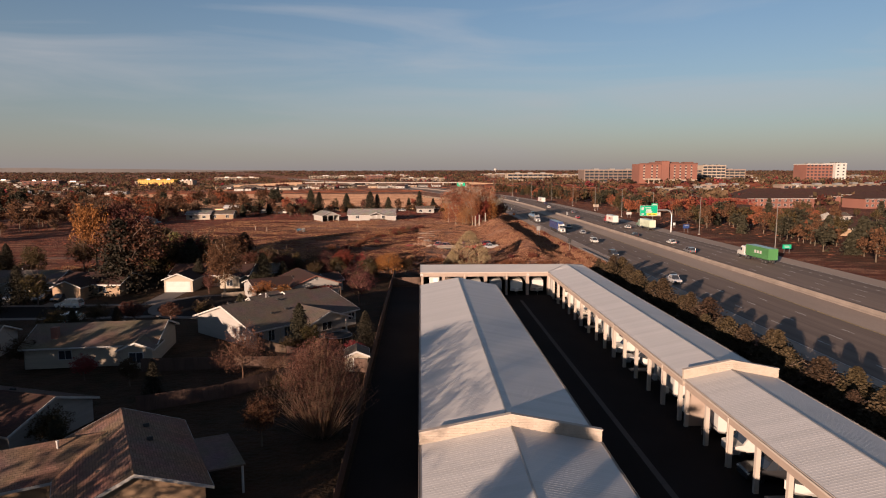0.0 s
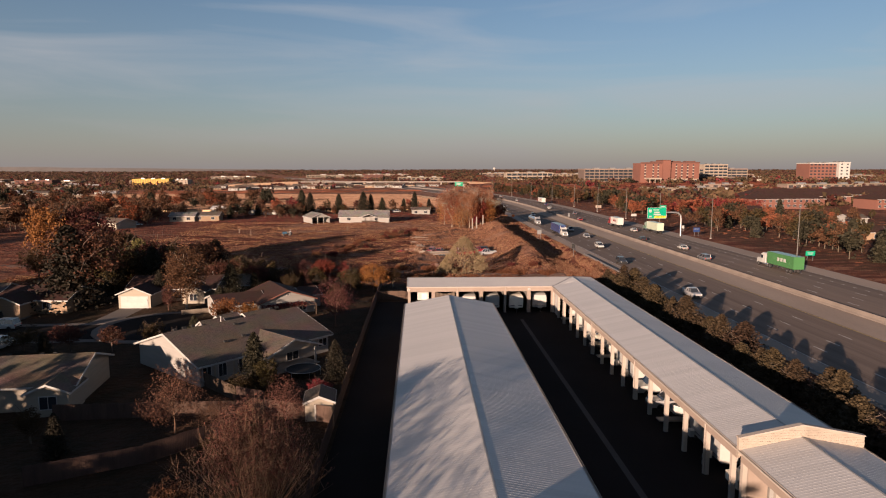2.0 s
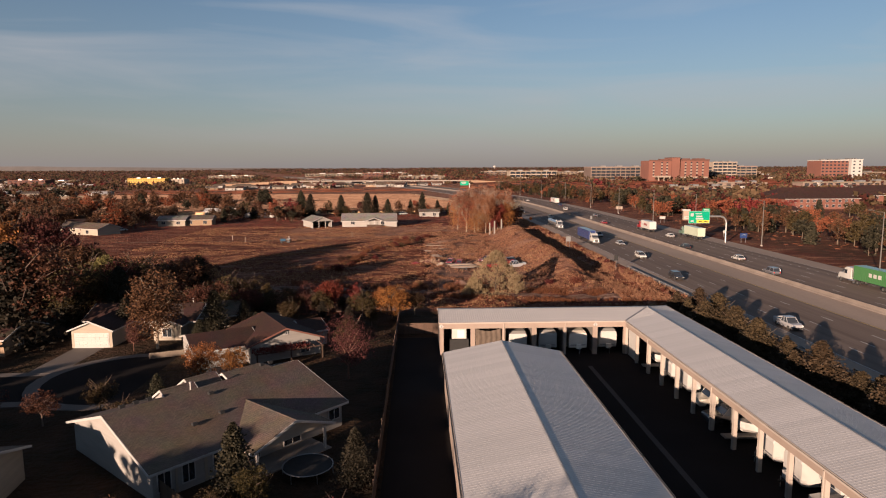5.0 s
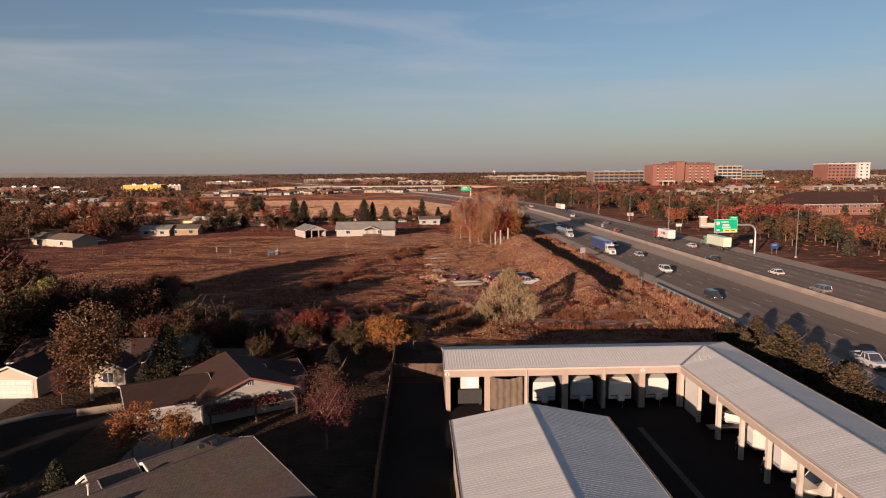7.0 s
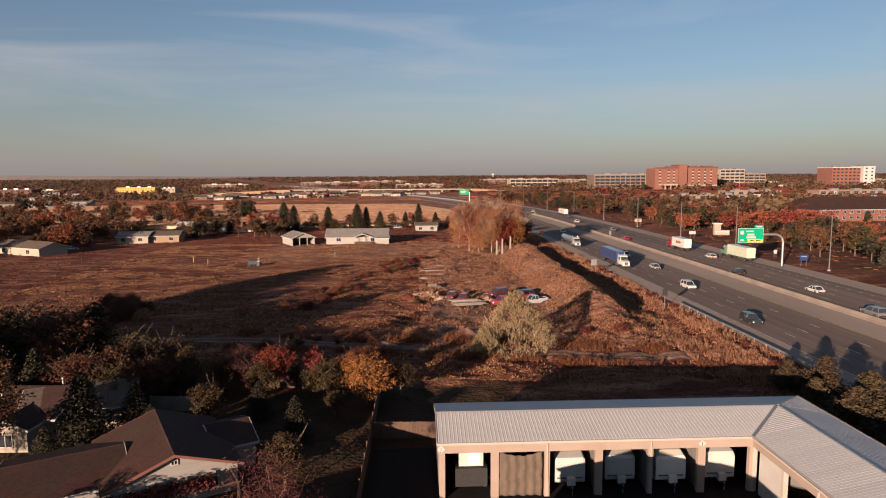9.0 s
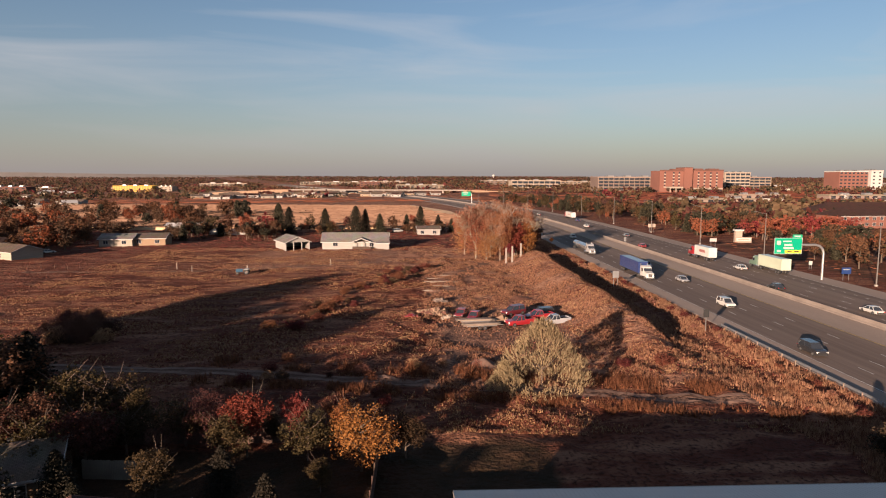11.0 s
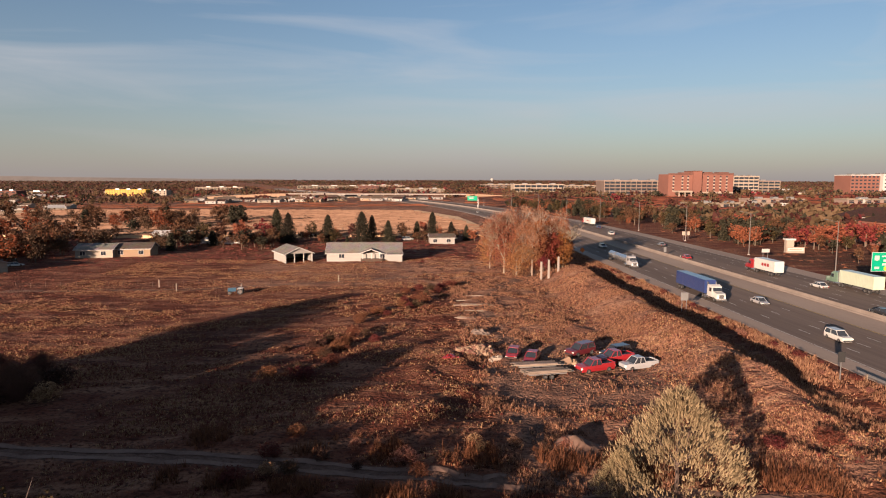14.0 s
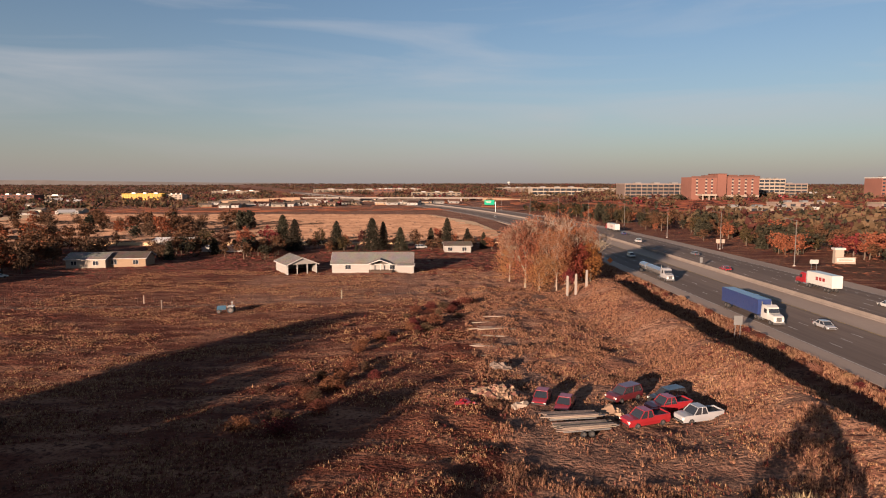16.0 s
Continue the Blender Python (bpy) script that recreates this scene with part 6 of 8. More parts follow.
fence([(-5.3, -60), (-5.3, -20), (-5.3, 20), (-5.3, 60), (-5.0, 96)], "tall dark weathered board fence along the yard")
fence([(-34.0, 23.4), (-14.2, 23.9), (-5.6, 21.2)], "sunlit weathered board garden fence")
fence([(-23.8, 34.6), (-16.8, 27.6), (-13.6, 26.0), (-13.6, 24.2)], "weathered board fence beside the white house")
fence([(-28.5, 9.6), (-20.5, 13.2), (-13.4, 20.0)], "dark board garden fence in shade")
fence([(-5.0, 81.2), (8.0, 80.6)], "reddish board fence behind the storage row")
fence([(-30.5, 90.5), (-24.6, 90.0)], "pale board fence panel beside the trees", 1.8, 0.15, "wood_pale")
fence([(-60, 96.5), (-31, 97.5), (-5.6, 97.0)], "dark board fence at the back of the gardens")
fence([(-38.6, 70.8), (-32.6, 73.2)], "low pale picket fence beside the birch", 0.9, 0.3, "wood_pale")

# ---- street of the housing estate ----
def flat_way(name, pts, z, material, label, category):
    return solid(name, Shape().prism(pts, "z", z - 0.2, z), material, label, category, "structure")


for nm, m_, z, lab, r0, w in (("street", "asphalt", 0.02, "residential street of asphalt darkened for shade", 9.0, 4.6), ("sidewalk", "asphalt_worn", 0.01, "concrete kerb and sidewalk, dimmed in colour for shade", 10.6, 6.2)):
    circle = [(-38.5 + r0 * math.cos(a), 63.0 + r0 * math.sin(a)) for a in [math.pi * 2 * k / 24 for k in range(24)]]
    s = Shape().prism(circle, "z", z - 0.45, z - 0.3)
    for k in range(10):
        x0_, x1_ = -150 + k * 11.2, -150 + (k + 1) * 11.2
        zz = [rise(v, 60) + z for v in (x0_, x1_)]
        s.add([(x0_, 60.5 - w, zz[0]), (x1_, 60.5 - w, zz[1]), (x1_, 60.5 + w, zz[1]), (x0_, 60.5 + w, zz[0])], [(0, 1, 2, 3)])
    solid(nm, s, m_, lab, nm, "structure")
for x, y0, y1, w in ((-49.6, 66, 77.6, 2.7), (-80.5, 65, 73, 2.8), (-68.5, 65, 73, 2.8), (-26.5, 57, 66, 2.4)):
    z = rise(x, (y0 + y1) / 2) + 0.03
    flat_way("driveway", [(x - w, y0), (x + w, y0), (x + w, y1), (x - w, y1)], z, "asphalt_worn", "worn grey concrete driveway, dimmed in colour for shade", "driveway")


# ---- distant town ----
def office(name, x, y, w, d, h, storeys, cols, wall, label, win=(2.2, 1.6), top=None, deg=0.0, z=1.0, bands=False, glassy="glass"):
    """A flat-roofed block: body, parapet, cornice and every window of its near face."""
    b = thing(name, turn(x, y, deg, z + rise(x + w / 2, y)), label, "building")
    body = Shape().box(0, 0, -1.5, w, d, h)
    part("wall", body, wall, b)
    part("roof", Shape().box(0.4, 0.4, h + 0.002, w - 0.4, d - 0.4, h + 0.25), "concrete", b)
    par = Shape().box(-0.3, -0.3, h - 0.5, w + 0.3, 0, h + 0.9).box(-0.3, d, h - 0.5, w + 0.3, d + 0.3, h + 0.9).box(-0.3, 0, h - 0.5, 0, d, h + 0.9).box(w, 0, h - 0.5, w + 0.3, d, h + 0.9)
    part("parapet", par, top or wall, b)
    fl = h / storeys
    if bands:
        for k in range(storeys):
            part("window_band", Shape().box(0.6, -0.08, k * fl + 1.0, w - 0.6, 0.1, k * fl + fl - 0.9), glassy, b)
            part("spandrel", Shape().box(0, -0.25, k * fl + fl - 0.88, w, -0.002, k * fl + fl + 0.98 if k < storeys - 1 else h - 0.52), top or wall, b)
        for k in range(cols + 1):
            part("pier", Shape().box(k * (w - 1) / cols, -0.3, 0, k * (w - 1) / cols + 1.0, -0.26, h - 0.52), wall, b)
    else:
        me = Shape().box(-win[0] / 2, -0.06, -win[1] / 2, win[0] / 2, 0.08, win[1] / 2).mesh("window", glassy)
        for r in range(storeys):
            for c in range(cols):
                part("window", me, "glass", b, at=Matrix.Translation(((c + 0.5) * w / cols, 0, (r + 0.55) * fl)))
    for k in range(3):
        px = w * (0.2 + 0.28 * k)
        part("rooftop_unit", Shape().box(px, d * 0.3, h + 0.26, px + w * 0.09, d * 0.6, h + 2.6), "steel", b)
    return b


rb = thing("hospital_building", turn(329, 884, 0, rise(370, 884) + 0.8), "large red brick hospital block with pale window columns", "building")
part("wing", Shape().box(0, 0, -3, 32.5, 34, 27.6), "brick_red", rb)
part("wing", Shape().box(44.0, 1.5, -3, 88.5, 36, 28.2), "brick_red", rb)
part("tower", Shape().box(32.5, -2.5, -3, 44.0, 26, 31.4), "brick_red", rb)
part("parapet", Shape().box(-0.4, -0.4, 27.0, 32.4, 0.0, 28.8), "brick_dark", rb)
part("parapet", Shape().box(44.1, 1.1, 27.6, 88.9, 1.5, 29.4), "brick_dark", rb)
part("tower_cap", Shape().box(32.2, -2.9, 31.4, 44.3, 26.3, 32.3), "brick_dark", rb)
for x0, x1, y0, zz in ((19.0, 30.0, 4, 27.6), (49.0, 62.0, 6, 28.2), (70.0, 84.0, 6, 28.2)):
    part("rooftop_screen", Shape().box(x0, y0, zz, x1, y0 + 12, zz + 2.6), "brick_dark", rb)
pale_win = Shape().box(-1.35, -0.05, -0.75, 1.35, 0.05, 0.75).mesh("window", "beige")
dark_win = Shape().box(-1.0, -0.07, -0.95, 1.0, 0.05, 0.95).mesh("window", "glass")
for cx, y0 in ((7.0, 0), (19.0, 0), (26.5, 0), (54.0, 1.5), (62.5, 1.5), (71.0, 1.5), (79.5, 1.5)):
    for r in range(5):
        part("spandrel", pale_win, "beige", rb, at=Matrix.Translation((cx, y0, 5.6 + r * 4.3)))
        part("window", dark_win, "glass", rb, at=Matrix.Translation((cx, y0, 7.5 + r * 4.3)))
part("base_band", Shape().box(44.1, 0.8, 2.6, 88.5, 1.49, 4.6), "beige", rb)
part("base_glass", Shape().box(45.0, 1.2, -0.5, 87.5, 1.49, 2.4), "glass", rb)
part("canopy", Shape().box(8, -14, 4.0, 27, -0.1, 6.2), "beige", rb)
for px in (9, 17, 25):
    part("canopy_column", Shape().box(px, -13.5, -2, px + 1.2, -12.3, 4.0), "beige", rb)
office("office_building", 262, 945, 92, 40, 19, 4, 12, "beige_dim", "beige office building with long window bands", bands=True, top="beige_dim")
office("office_building", 446, 1010, 110, 40, 18, 4, 12, "beige_dim", "beige stepped office building", bands=True, top="beige_dim")
office("office_building", 480, 1006, 40, 30, 25, 5, 5, "beige", "tall beige centre block of an office building", bands=True, top="beige")
office("office_building", 628, 955, 44, 36, 25, 5, 7, "brick_red", "red brick office building with white top", (3.6, 2.2), top="white", z=3)
office("office_building", 673, 950, 18, 36, 26, 5, 2, "white", "white stair tower block beside brick offices", (3.0, 2.0), z=3)
office("office_building", 742, 880, 60, 36, 31, 6, 8, "beige", "tan office tower with dark window rows", (4.4, 2.6), z=3)
office("office_building", 172, 1180, 90, 40, 12, 2, 9, "beige", "low beige commercial building", bands=True)
office("hotel_building", -571, 1253, 72, 28, 13.6, 4, 15, "yellow", "unfinished hotel clad in bright yellow sheathing", (2.6, 2.0), z=-2.2, glassy="hotel_pane")
office("office_building", -496, 1265, 30, 24, 10, 3, 4, "beige", "small grey commercial block", (2.4, 1.6), z=-1)
for x, y, w, d, hh, m_ in ((-40, 1250, 92, 40, 10, "beige"), (-330, 1850, 190, 60, 9, "beige"), (-160, 1900, 130, 50, 8, "beige"), (-620, 1350, 120, 40, 9, "beige"), (-780, 1220, 70, 30, 14, "brick_red"), (-900, 1400, 140, 50, 7, "beige"),
                           (-560, 1700, 120, 40, 10, "beige"), (190, 1900, 120, 50, 8, "beige"), (300, 1500, 120, 50, 10, "beige"), (620, 1350, 130, 40, 10, "beige"), (800, 1180, 100, 40, 10, "beige"), (160, 1500, 60, 30, 12, "beige"),
                           (-130, 1500, 46, 26, 16, "brick_red"), (-1100, 1500, 120, 40, 10, "beige"), (340, 700, 60, 22, 5, "beige"), (430, 680, 90, 22, 5, "beige"), (520, 700, 70, 24, 5, "beige"), (250, 640, 80, 20, 4, "beige")):
    office("commercial_building", x, y, w, d, hh * 0.72, 2, max(3, int(w / 9)), "beige_dim" if m_ == "beige" else "brick_dark", "low %s commercial building far across the plain" % {"beige": "beige", "white": "white", "brick_red": "brick"}[m_], (5.0, 1.6), z=0.0)

# brown-roofed two-storey complex beyond the highway
for x, y, L, W, deg in ((232, 352, 46, 18, 4), (262, 392, 70, 22, -3), (300, 346, 40, 18, 8), (330, 420, 60, 24, 0), (390, 470, 60, 22, 6)):
    b = thing("apartment_building", turn(x, y, deg, 1.0), "two-storey brick complex with dark brown hip roofs", "building", "brown-roofed complex")
    gabled(b, Matrix.Identity(4), L, W, 6.2, 0.42, "brick_red", "roof_brown", 0.8, hip=(W * 0.45, W * 0.45))
    for k in range(int(L / 4)):
        for r in range(2):
            window(b, Matrix.Translation((-L / 2 + 2 + k * 4, -W / 2 - 0.02, 1.8 + r * 2.9)), 1.6, 1.4)


def cottage(x, y, deg, L, W, wall_, roof_, label, eave=2.8, pitch=0.35, group="distant houses"):
    b = thing("house", turn(x, y, deg, rise(x, y) - 0.05), label, "house", group)
    gabled(b, Matrix.Identity(4), L, W, eave, pitch, wall_, roof_, 0.5)
    for k in (-0.3, 0.25):
        window(b, Matrix.Translation((L * k, -W / 2 - 0.02, 1.5)), 1.6, 1.3)
    return b


# farm group beyond the field
w1 = cottage(-23.5, 268.5, 0.0, 23.5, 9.0, "siding_white", "roof_pale", "long low white farmhouse with pale grey roof", 2.5, 0.62, "farm buildings")
gabled(w1, Matrix.Translation((2.5, -4.6, 0)) @ Matrix.Rotation(math.pi / 2, 4, "Z"), 3.4, 6.4, 2.6, 0.36, "siding_white", "roof_pale", 0.4, walls=False)
for px in (-0.2, 2.6, 5.2):
    part("porch_post", Shape().box(px - 0.1, -6.2, 0, px + 0.1, -6.0, 2.7), "white", w1)
part("porch_deck", Shape().box(-0.8, -6.4, -0.2, 6.0, -4.55, 0.7), "wood_fence", w1)
gabled(w1, Matrix.Translation((10.0, -5.0, -0.4)), 4.6, 3.0, 2.5, 0.3, "siding_white", "roof_pale", 0.3)
b1 = thing("barn", turn(-47.0, 270, 28, rise(-47, 270)), "open white pole barn with dark interior", "barn")
gabled(b1, Matrix.Rotation(math.pi / 2, 4, "Z"), 13, 9, 3.0, 0.42, "siding_white", "roof_pale", 0.5, walls=False)
part("back_wall", Shape().box(-4.4, 6.2, -0.3, 4.4, 6.4, 3.0), "siding_white", b1)
part("gable", Shape().prism([(-4.4, 3.0), (4.4, 3.0), (0, 4.85)], "y", -6.5, -6.35), "siding_white", b1)
for px in (-4.3, -1.5, 1.5, 4.3):
    part("barn_post", Shape().box(px - 0.12, -6.4, -0.3, px + 0.12, -6.15, 3.0), "white", b1)
part("side_wall", Shape().box(-4.5, -6.1, -0.3, -4.35, 6.2, 2.9), "siding_white", b1)
part("side_wall", Shape().box(4.35, -6.1, -0.3, 4.5, 6.2, 2.9), "siding_white", b1)
for x, y, deg, L, W, wl_, rf, lab in ((-104.5, 287, 6, 12, 9, "siding_tan", "roof_grey", "tan brick ranch house with grey roof"), (-115.5, 284, 4, 12, 9, "siding_cream", "roof_pale", "grey-roofed wing beside the ranch house"), (-137, 249, -28, 25, 10, "siding_cream", "roof_tan", "long cream metal-sided shed at the field edge"),
                                      (-113, 346, 0, 16, 7, "siding_white", "metal_roof", "long white shed with bright roof"), (4, 322, 4, 10, 7, "siding_white", "roof_grey", "small white house behind trees"), (-150, 270, 30, 12, 8, "siding_tan", "roof_brown", "brown shed among trees"),
                                      (198.5, 238, 10, 9, 8, "siding_white", "roof_grey", "white house with steep roof beyond the highway"), (158, 176, -10, 14, 9, "siding_tan", "roof_brown", "brown-roofed house beyond the highway"), (182, 300, 5, 16, 10, "brick_red", "roof_brown", "brick house with brown roof")):
    cottage(x, y, deg, L, W, wl_, rf, lab, group="farm buildings")
# rows of new houses far off
D = random.Random(40)
for k in range(70):
    x, y = D.uniform(-330, 30), D.uniform(830, 1120)
    cottage(x, y, D.uniform(-25, 25), D.uniform(12, 17), 10, D.choice(("siding_white", "siding_cream", "siding_tan", "siding_white")), D.choice(("roof_tan", "roof_brown", "roof_red", "roof_grey")), "new house in a distant subdivision", 3.0, 0.45)
for k in range(60):
    y = 600 + 900 * D.random()
    x = D.choice((-1, -1, 1)) * D.uniform(0.5, 0.85) * y
    cottage(x, y, D.uniform(-40, 40), D.uniform(12, 22), 10, D.choice(("siding_white", "siding_cream", "siding_white")), D.choice(("roof_tan", "roof_brown", "metal_roof", "roof_grey")), "distant house among autumn trees", 3.2, 0.4)
# flat-topped pale field beyond the farm row, raised a little
solid("far_field", Shape().prism([(-300, 352), (24, 352), (30, 420), (24, 500), (-4, 595), (-330, 595)], "z", -7.0, 0.5), surf("harvested_field", (0.56, 0.39, 0.235), (0.42, 0.275, 0.155), 0.95, 0.02, 0.5, 0.4, stretch=(1, 3, 1)), "pale harvested field in low sun", "field", "structure")
stub, rg = Shape(), random.Random(9)
for r in range(88):
    y = 353 + r * 2.75
    x = -296.0 if y < 560 else -300
    while x < 22 - max(0, y - 420) * 0.2:
        w, h = rg.uniform(5, 11), rg.uniform(0.35, 0.7)
        if rg.random() < 0.9:
            o = rg.uniform(-0.8, 0.8)
            stub.add([(x, y + o, 0.45), (x + w, y + o + rg.uniform(-0.7, 0.7), 0.45), (x + w * 0.9, y + o + 0.3, 0.5 + h), (x + w * 0.1, y + o + 0.3, 0.5 + h * rg.uniform(0.5, 1))], [(0, 1, 2, 3)])
        x += w * 1.02
solid("field_stubble", stub, leaves("pale_stubble", (0.36, 0.215, 0.145), (0.22, 0.125, 0.083), 0.0, 0.15), "rows of pale straw stubble in the harvested field", "stubble", "stuff")
# overpass across the highway far off, water tower, low hills
ov = thing("overpass", turn(-190, 985, 0, -1.0), "concrete highway overpass with earth ramps", "bridge")
part("deck", Shape().box(0, 0, 5.5, 260, 12, 7.0), "concrete", ov)
for k in range(5):
    part("pier", Shape().box(20 + k * 52, 3, -1, 22 + k * 52, 9, 5.5), "concrete", ov)
part("ramp", Shape().prism([(-160, -0.5), (0, -0.5), (0, 6.9), (-20, 6.6)], "y", -4, 16), "rust", ov)
part("ramp", Shape().prism([(260, -0.5), (420, -0.5), (280, 6.6), (260, 6.9)], "y", -4, 16), "rust", ov)
wt = thing("water_tower", turn(424, 3500, 0, -1.0), "white water tower on a slim stem far off", "water tower")
part("stem", Shape().tube((0, 0, 0), (0, 0, 26), 2.2, 1.6, 10), "white", wt)
tank = Shape()
prof = [(1.6, 24), (7, 28), (9, 32), (7, 36), (0.3, 38.5)]
for (r0, z0), (r1, z1) in zip(prof, prof[1:]):
    tank.tube((0, 0, z0), (0, 0, z1), r0, r1, 14, cap=False)
part("tank", tank, "white", wt)
hills = Shape()
xs_ = [-4300 + 170 * k for k in range(52)]
for a, b in zip(xs_, xs_[1:]):
    za, zb = [26 + 20 * fade(-800, -3600, x) if x < -800 else 24 + 6 * math.sin(x * 0.002) for x in (a, b)]
    za, zb = za + 5 * noise.noise((a * 0.003, 0, 0)), zb + 5 * noise.noise((b * 0.003, 0, 0))
    hills.add([(a, 4700, -5), (b, 4700, -5), (b, 4760, zb), (a, 4760, za), (a, 4900, -5), (b, 4900, -5)], [(0, 1, 2, 3), (3, 2, 5, 4)])
# the air is clear; distance haze is put into the hills' grey
solid("far_hills", hills, surf("haze_toned_hills", (0.10, 0.093, 0.093), (0.075, 0.07, 0.07), 1.0, 0.004, 0.02, 0), "low hills on the horizon with haze mixed into their grey", "hills", "structure")


# ---- vehicles ----
PAINT = {}


def paint(c, name="paint"):
    if c not in PAINT:
        PAINT[c] = glossy(name + "_%d" % len(PAINT), c, 0.3, 0.0, 0.6)
    return PAINT[c]


LAMP_RED, LAMP_CLEAR = glossy("red_lamp_lens", (0.45, 0.02, 0.02)), glossy("clear_lamp_lens", (0.75, 0.75, 0.7))
CHROME = surf("bright_metal", (0.6, 0.6, 0.6), (0.5, 0.5, 0.5), 0.2, 2, 20, 0, 0.9)


def loft(s, rows):
    """Joins rings of equal size into a skin, closed at both ends."""
    k, o = len(rows[0]), len(s.v)
    s.v += [p for r in rows for p in r]
    for j in range(len(rows) - 1):
        s.f += [(o + j * k + i, o + j * k + (i + 1) % k, o + (j + 1) * k + (i + 1) % k, o + (j + 1) * k + i) for i in range(k)]
    s.f += [tuple(o + i for i in range(k - 1, -1, -1)), tuple(o + (len(rows) - 1) * k + i for i in range(k))]
    return s


def wheel(owner, x, y, r=0.34, w=0.22):
    t = Shape()
    n = 14
    prof = [(r * 0.6, -w / 2), (r * 0.92, -w / 2), (r, -w / 2 + 0.04), (r, w / 2 - 0.04), (r * 0.92, w / 2), (r * 0.6, w / 2)]
    loft_rows = [[(q * math.cos(2 * math.pi * k / n), v, q * math.sin(2 * math.pi * k / n)) for q, v in prof] for k in range(n)]
    m = len(prof)
    t.v = [p for row in loft_rows for p in row]
    t.f = [(a * m + i, ((a + 1) % n) * m + i, ((a + 1) % n) * m + (i + 1) % m, a * m + (i + 1) % m) for a in range(n) for i in range(m)]
    key = ("wheel", r, w)
    if key not in WIN:
        WIN[key] = t.mesh("tyre", "dark"), Shape().tube((0, -w / 2 + 0.02, 0), (0, w / 2 - 0.02, 0), r * 0.6, r * 0.6, 10).mesh("rim", CHROME)
    ty = part("wheel", WIN[key][0], "dark", owner, at=Matrix.Translation((x, y, r)))
    part("rim", WIN[key][1], CHROME, ty)
    return ty


def car(m, colour, kind, label, group="traffic"):
    """A car along +x (front). kind: sedan, suv, pickup, van."""
    L, W, H = {"sedan": (4.7, 1.8, 1.42), "suv": (4.8, 1.9, 1.75), "pickup": (5.5, 1.95, 1.8), "van": (5.1, 1.98, 1.8)}[kind]
    c = thing({"sedan": "car", "suv": "suv", "pickup": "pickup_truck", "van": "van"}[kind], m, label, {"sedan": "car", "suv": "car", "pickup": "pickup truck", "van": "van"}[kind], group)
    belt, sill = H * 0.58, 0.28
    hood = {"sedan": 0.52, "suv": 0.6, "pickup": 0.6, "van": 0.58}[kind] * H
    body = Shape()
    rows = []
    for x, top, wd in ((-L / 2, belt * 0.86, 0.88), (-L / 2 + 0.12, belt * 0.98, 0.96), (-L * 0.3, belt, 1.0), (L * 0.12, belt, 1.0), (L * 0.2, belt * 0.98, 1.0), (L * 0.36, hood * 0.98, 0.97), (L / 2 - 0.12, hood * 0.88, 0.9), (L / 2, hood * 0.72, 0.8)):
        w = W / 2 * wd
        rows.append([(x, -w * 0.94, sill), (x, w * 0.94, sill), (x, w, (sill + top) * 0.52), (x, w * 0.93, top), (x, -w * 0.93, top), (x, -w, (sill + top) * 0.52)])
    loft(body, rows)
    part("body", body, paint(colour), c)
    cab = {"sedan": (-0.36, -0.2, 0.07, 0.26), "suv": (-0.47, -0.42, 0.08, 0.24), "pickup": (-0.1, -0.06, 0.12, 0.24), "van": (-0.48, -0.44, 0.16, 0.34)}[kind]
    w0, w1 = W / 2 * 0.92, W / 2 * 0.74
    gl = Shape()
    a, b_, c_, d = [k * L for k in cab]
    gl.add([(a, -w0, belt - 0.02), (d, -w0, belt - 0.02), (d, w0, belt - 0.02), (a, w0, belt - 0.02), (b_, -w1, H - 0.05), (c_, -w1, H - 0.05), (c_, w1, H - 0.05), (b_, w1, H - 0.05)], [(0, 1, 5, 4), (1, 2, 6, 5), (2, 3, 7, 6), (3, 0, 4, 7), (4, 5, 6, 7), (3, 2, 1, 0)])
    part("cabin_glass", gl, "glass", c, "dark glass")
    rf = Shape().box(b_ - 0.06, -w1 - 0.03, H - 0.06, c_ + 0.06, w1 + 0.03, H)
    part("roof", rf, paint(colour), c)
    for s in (-1, 1):
        for t in ((a, b_), (d, c_), ((a + d) / 2 - 0.05, (b_ + c_) / 2 - 0.05)):
            part("pillar", Shape().tube((t[0], s * (w0 + 0.005), belt - 0.02), (t[1], s * (w1 + 0.005), H - 0.03), 0.05, 0.045, 5), paint(colour), c)
        part("headlight", Shape().box(L / 2 - 0.2, s * W * 0.36 - 0.16, hood * 0.62, L / 2 - 0.02, s * W * 0.36 + 0.16, hood * 0.78), LAMP_CLEAR, c)
        part("tail_light", Shape().box(-L / 2 - 0.02, s * W * 0.38 - 0.1, belt * 0.6, -L / 2 + 0.05, s * W * 0.38 + 0.1, belt * 0.85), LAMP_RED, c)
        for x in (-L * 0.3, L * 0.3):
            wheel(c, x, s * (W / 2 - 0.1))
    for x in (-L / 2 - 0.03, L / 2 - 0.08):
        part("bumper", Shape().box(x - 0.03, -W * 0.42, 0.32, x + 0.12, W * 0.42, 0.54), "dark", c)
    if kind == "pickup":
        bed = Shape().box(-L / 2 + 0.15, -W * 0.4, belt + 0.002, -L * 0.12, W * 0.4, belt + 0.01)
        part("bed_floor", bed, "dark", c)
        for s in (-1, 1):
            part("bed_side", Shape().box(-L / 2 + 0.08, s * W * 0.44 - 0.05, belt - 0.02, -L * 0.11, s * W * 0.44 + 0.05, belt + 0.16), paint(colour), c)
        part("tailgate", Shape().box(-L / 2 + 0.02, -W * 0.41, belt - 0.1, -L / 2 + 0.08, W * 0.41, belt + 0.16), paint(colour), c)
    return c


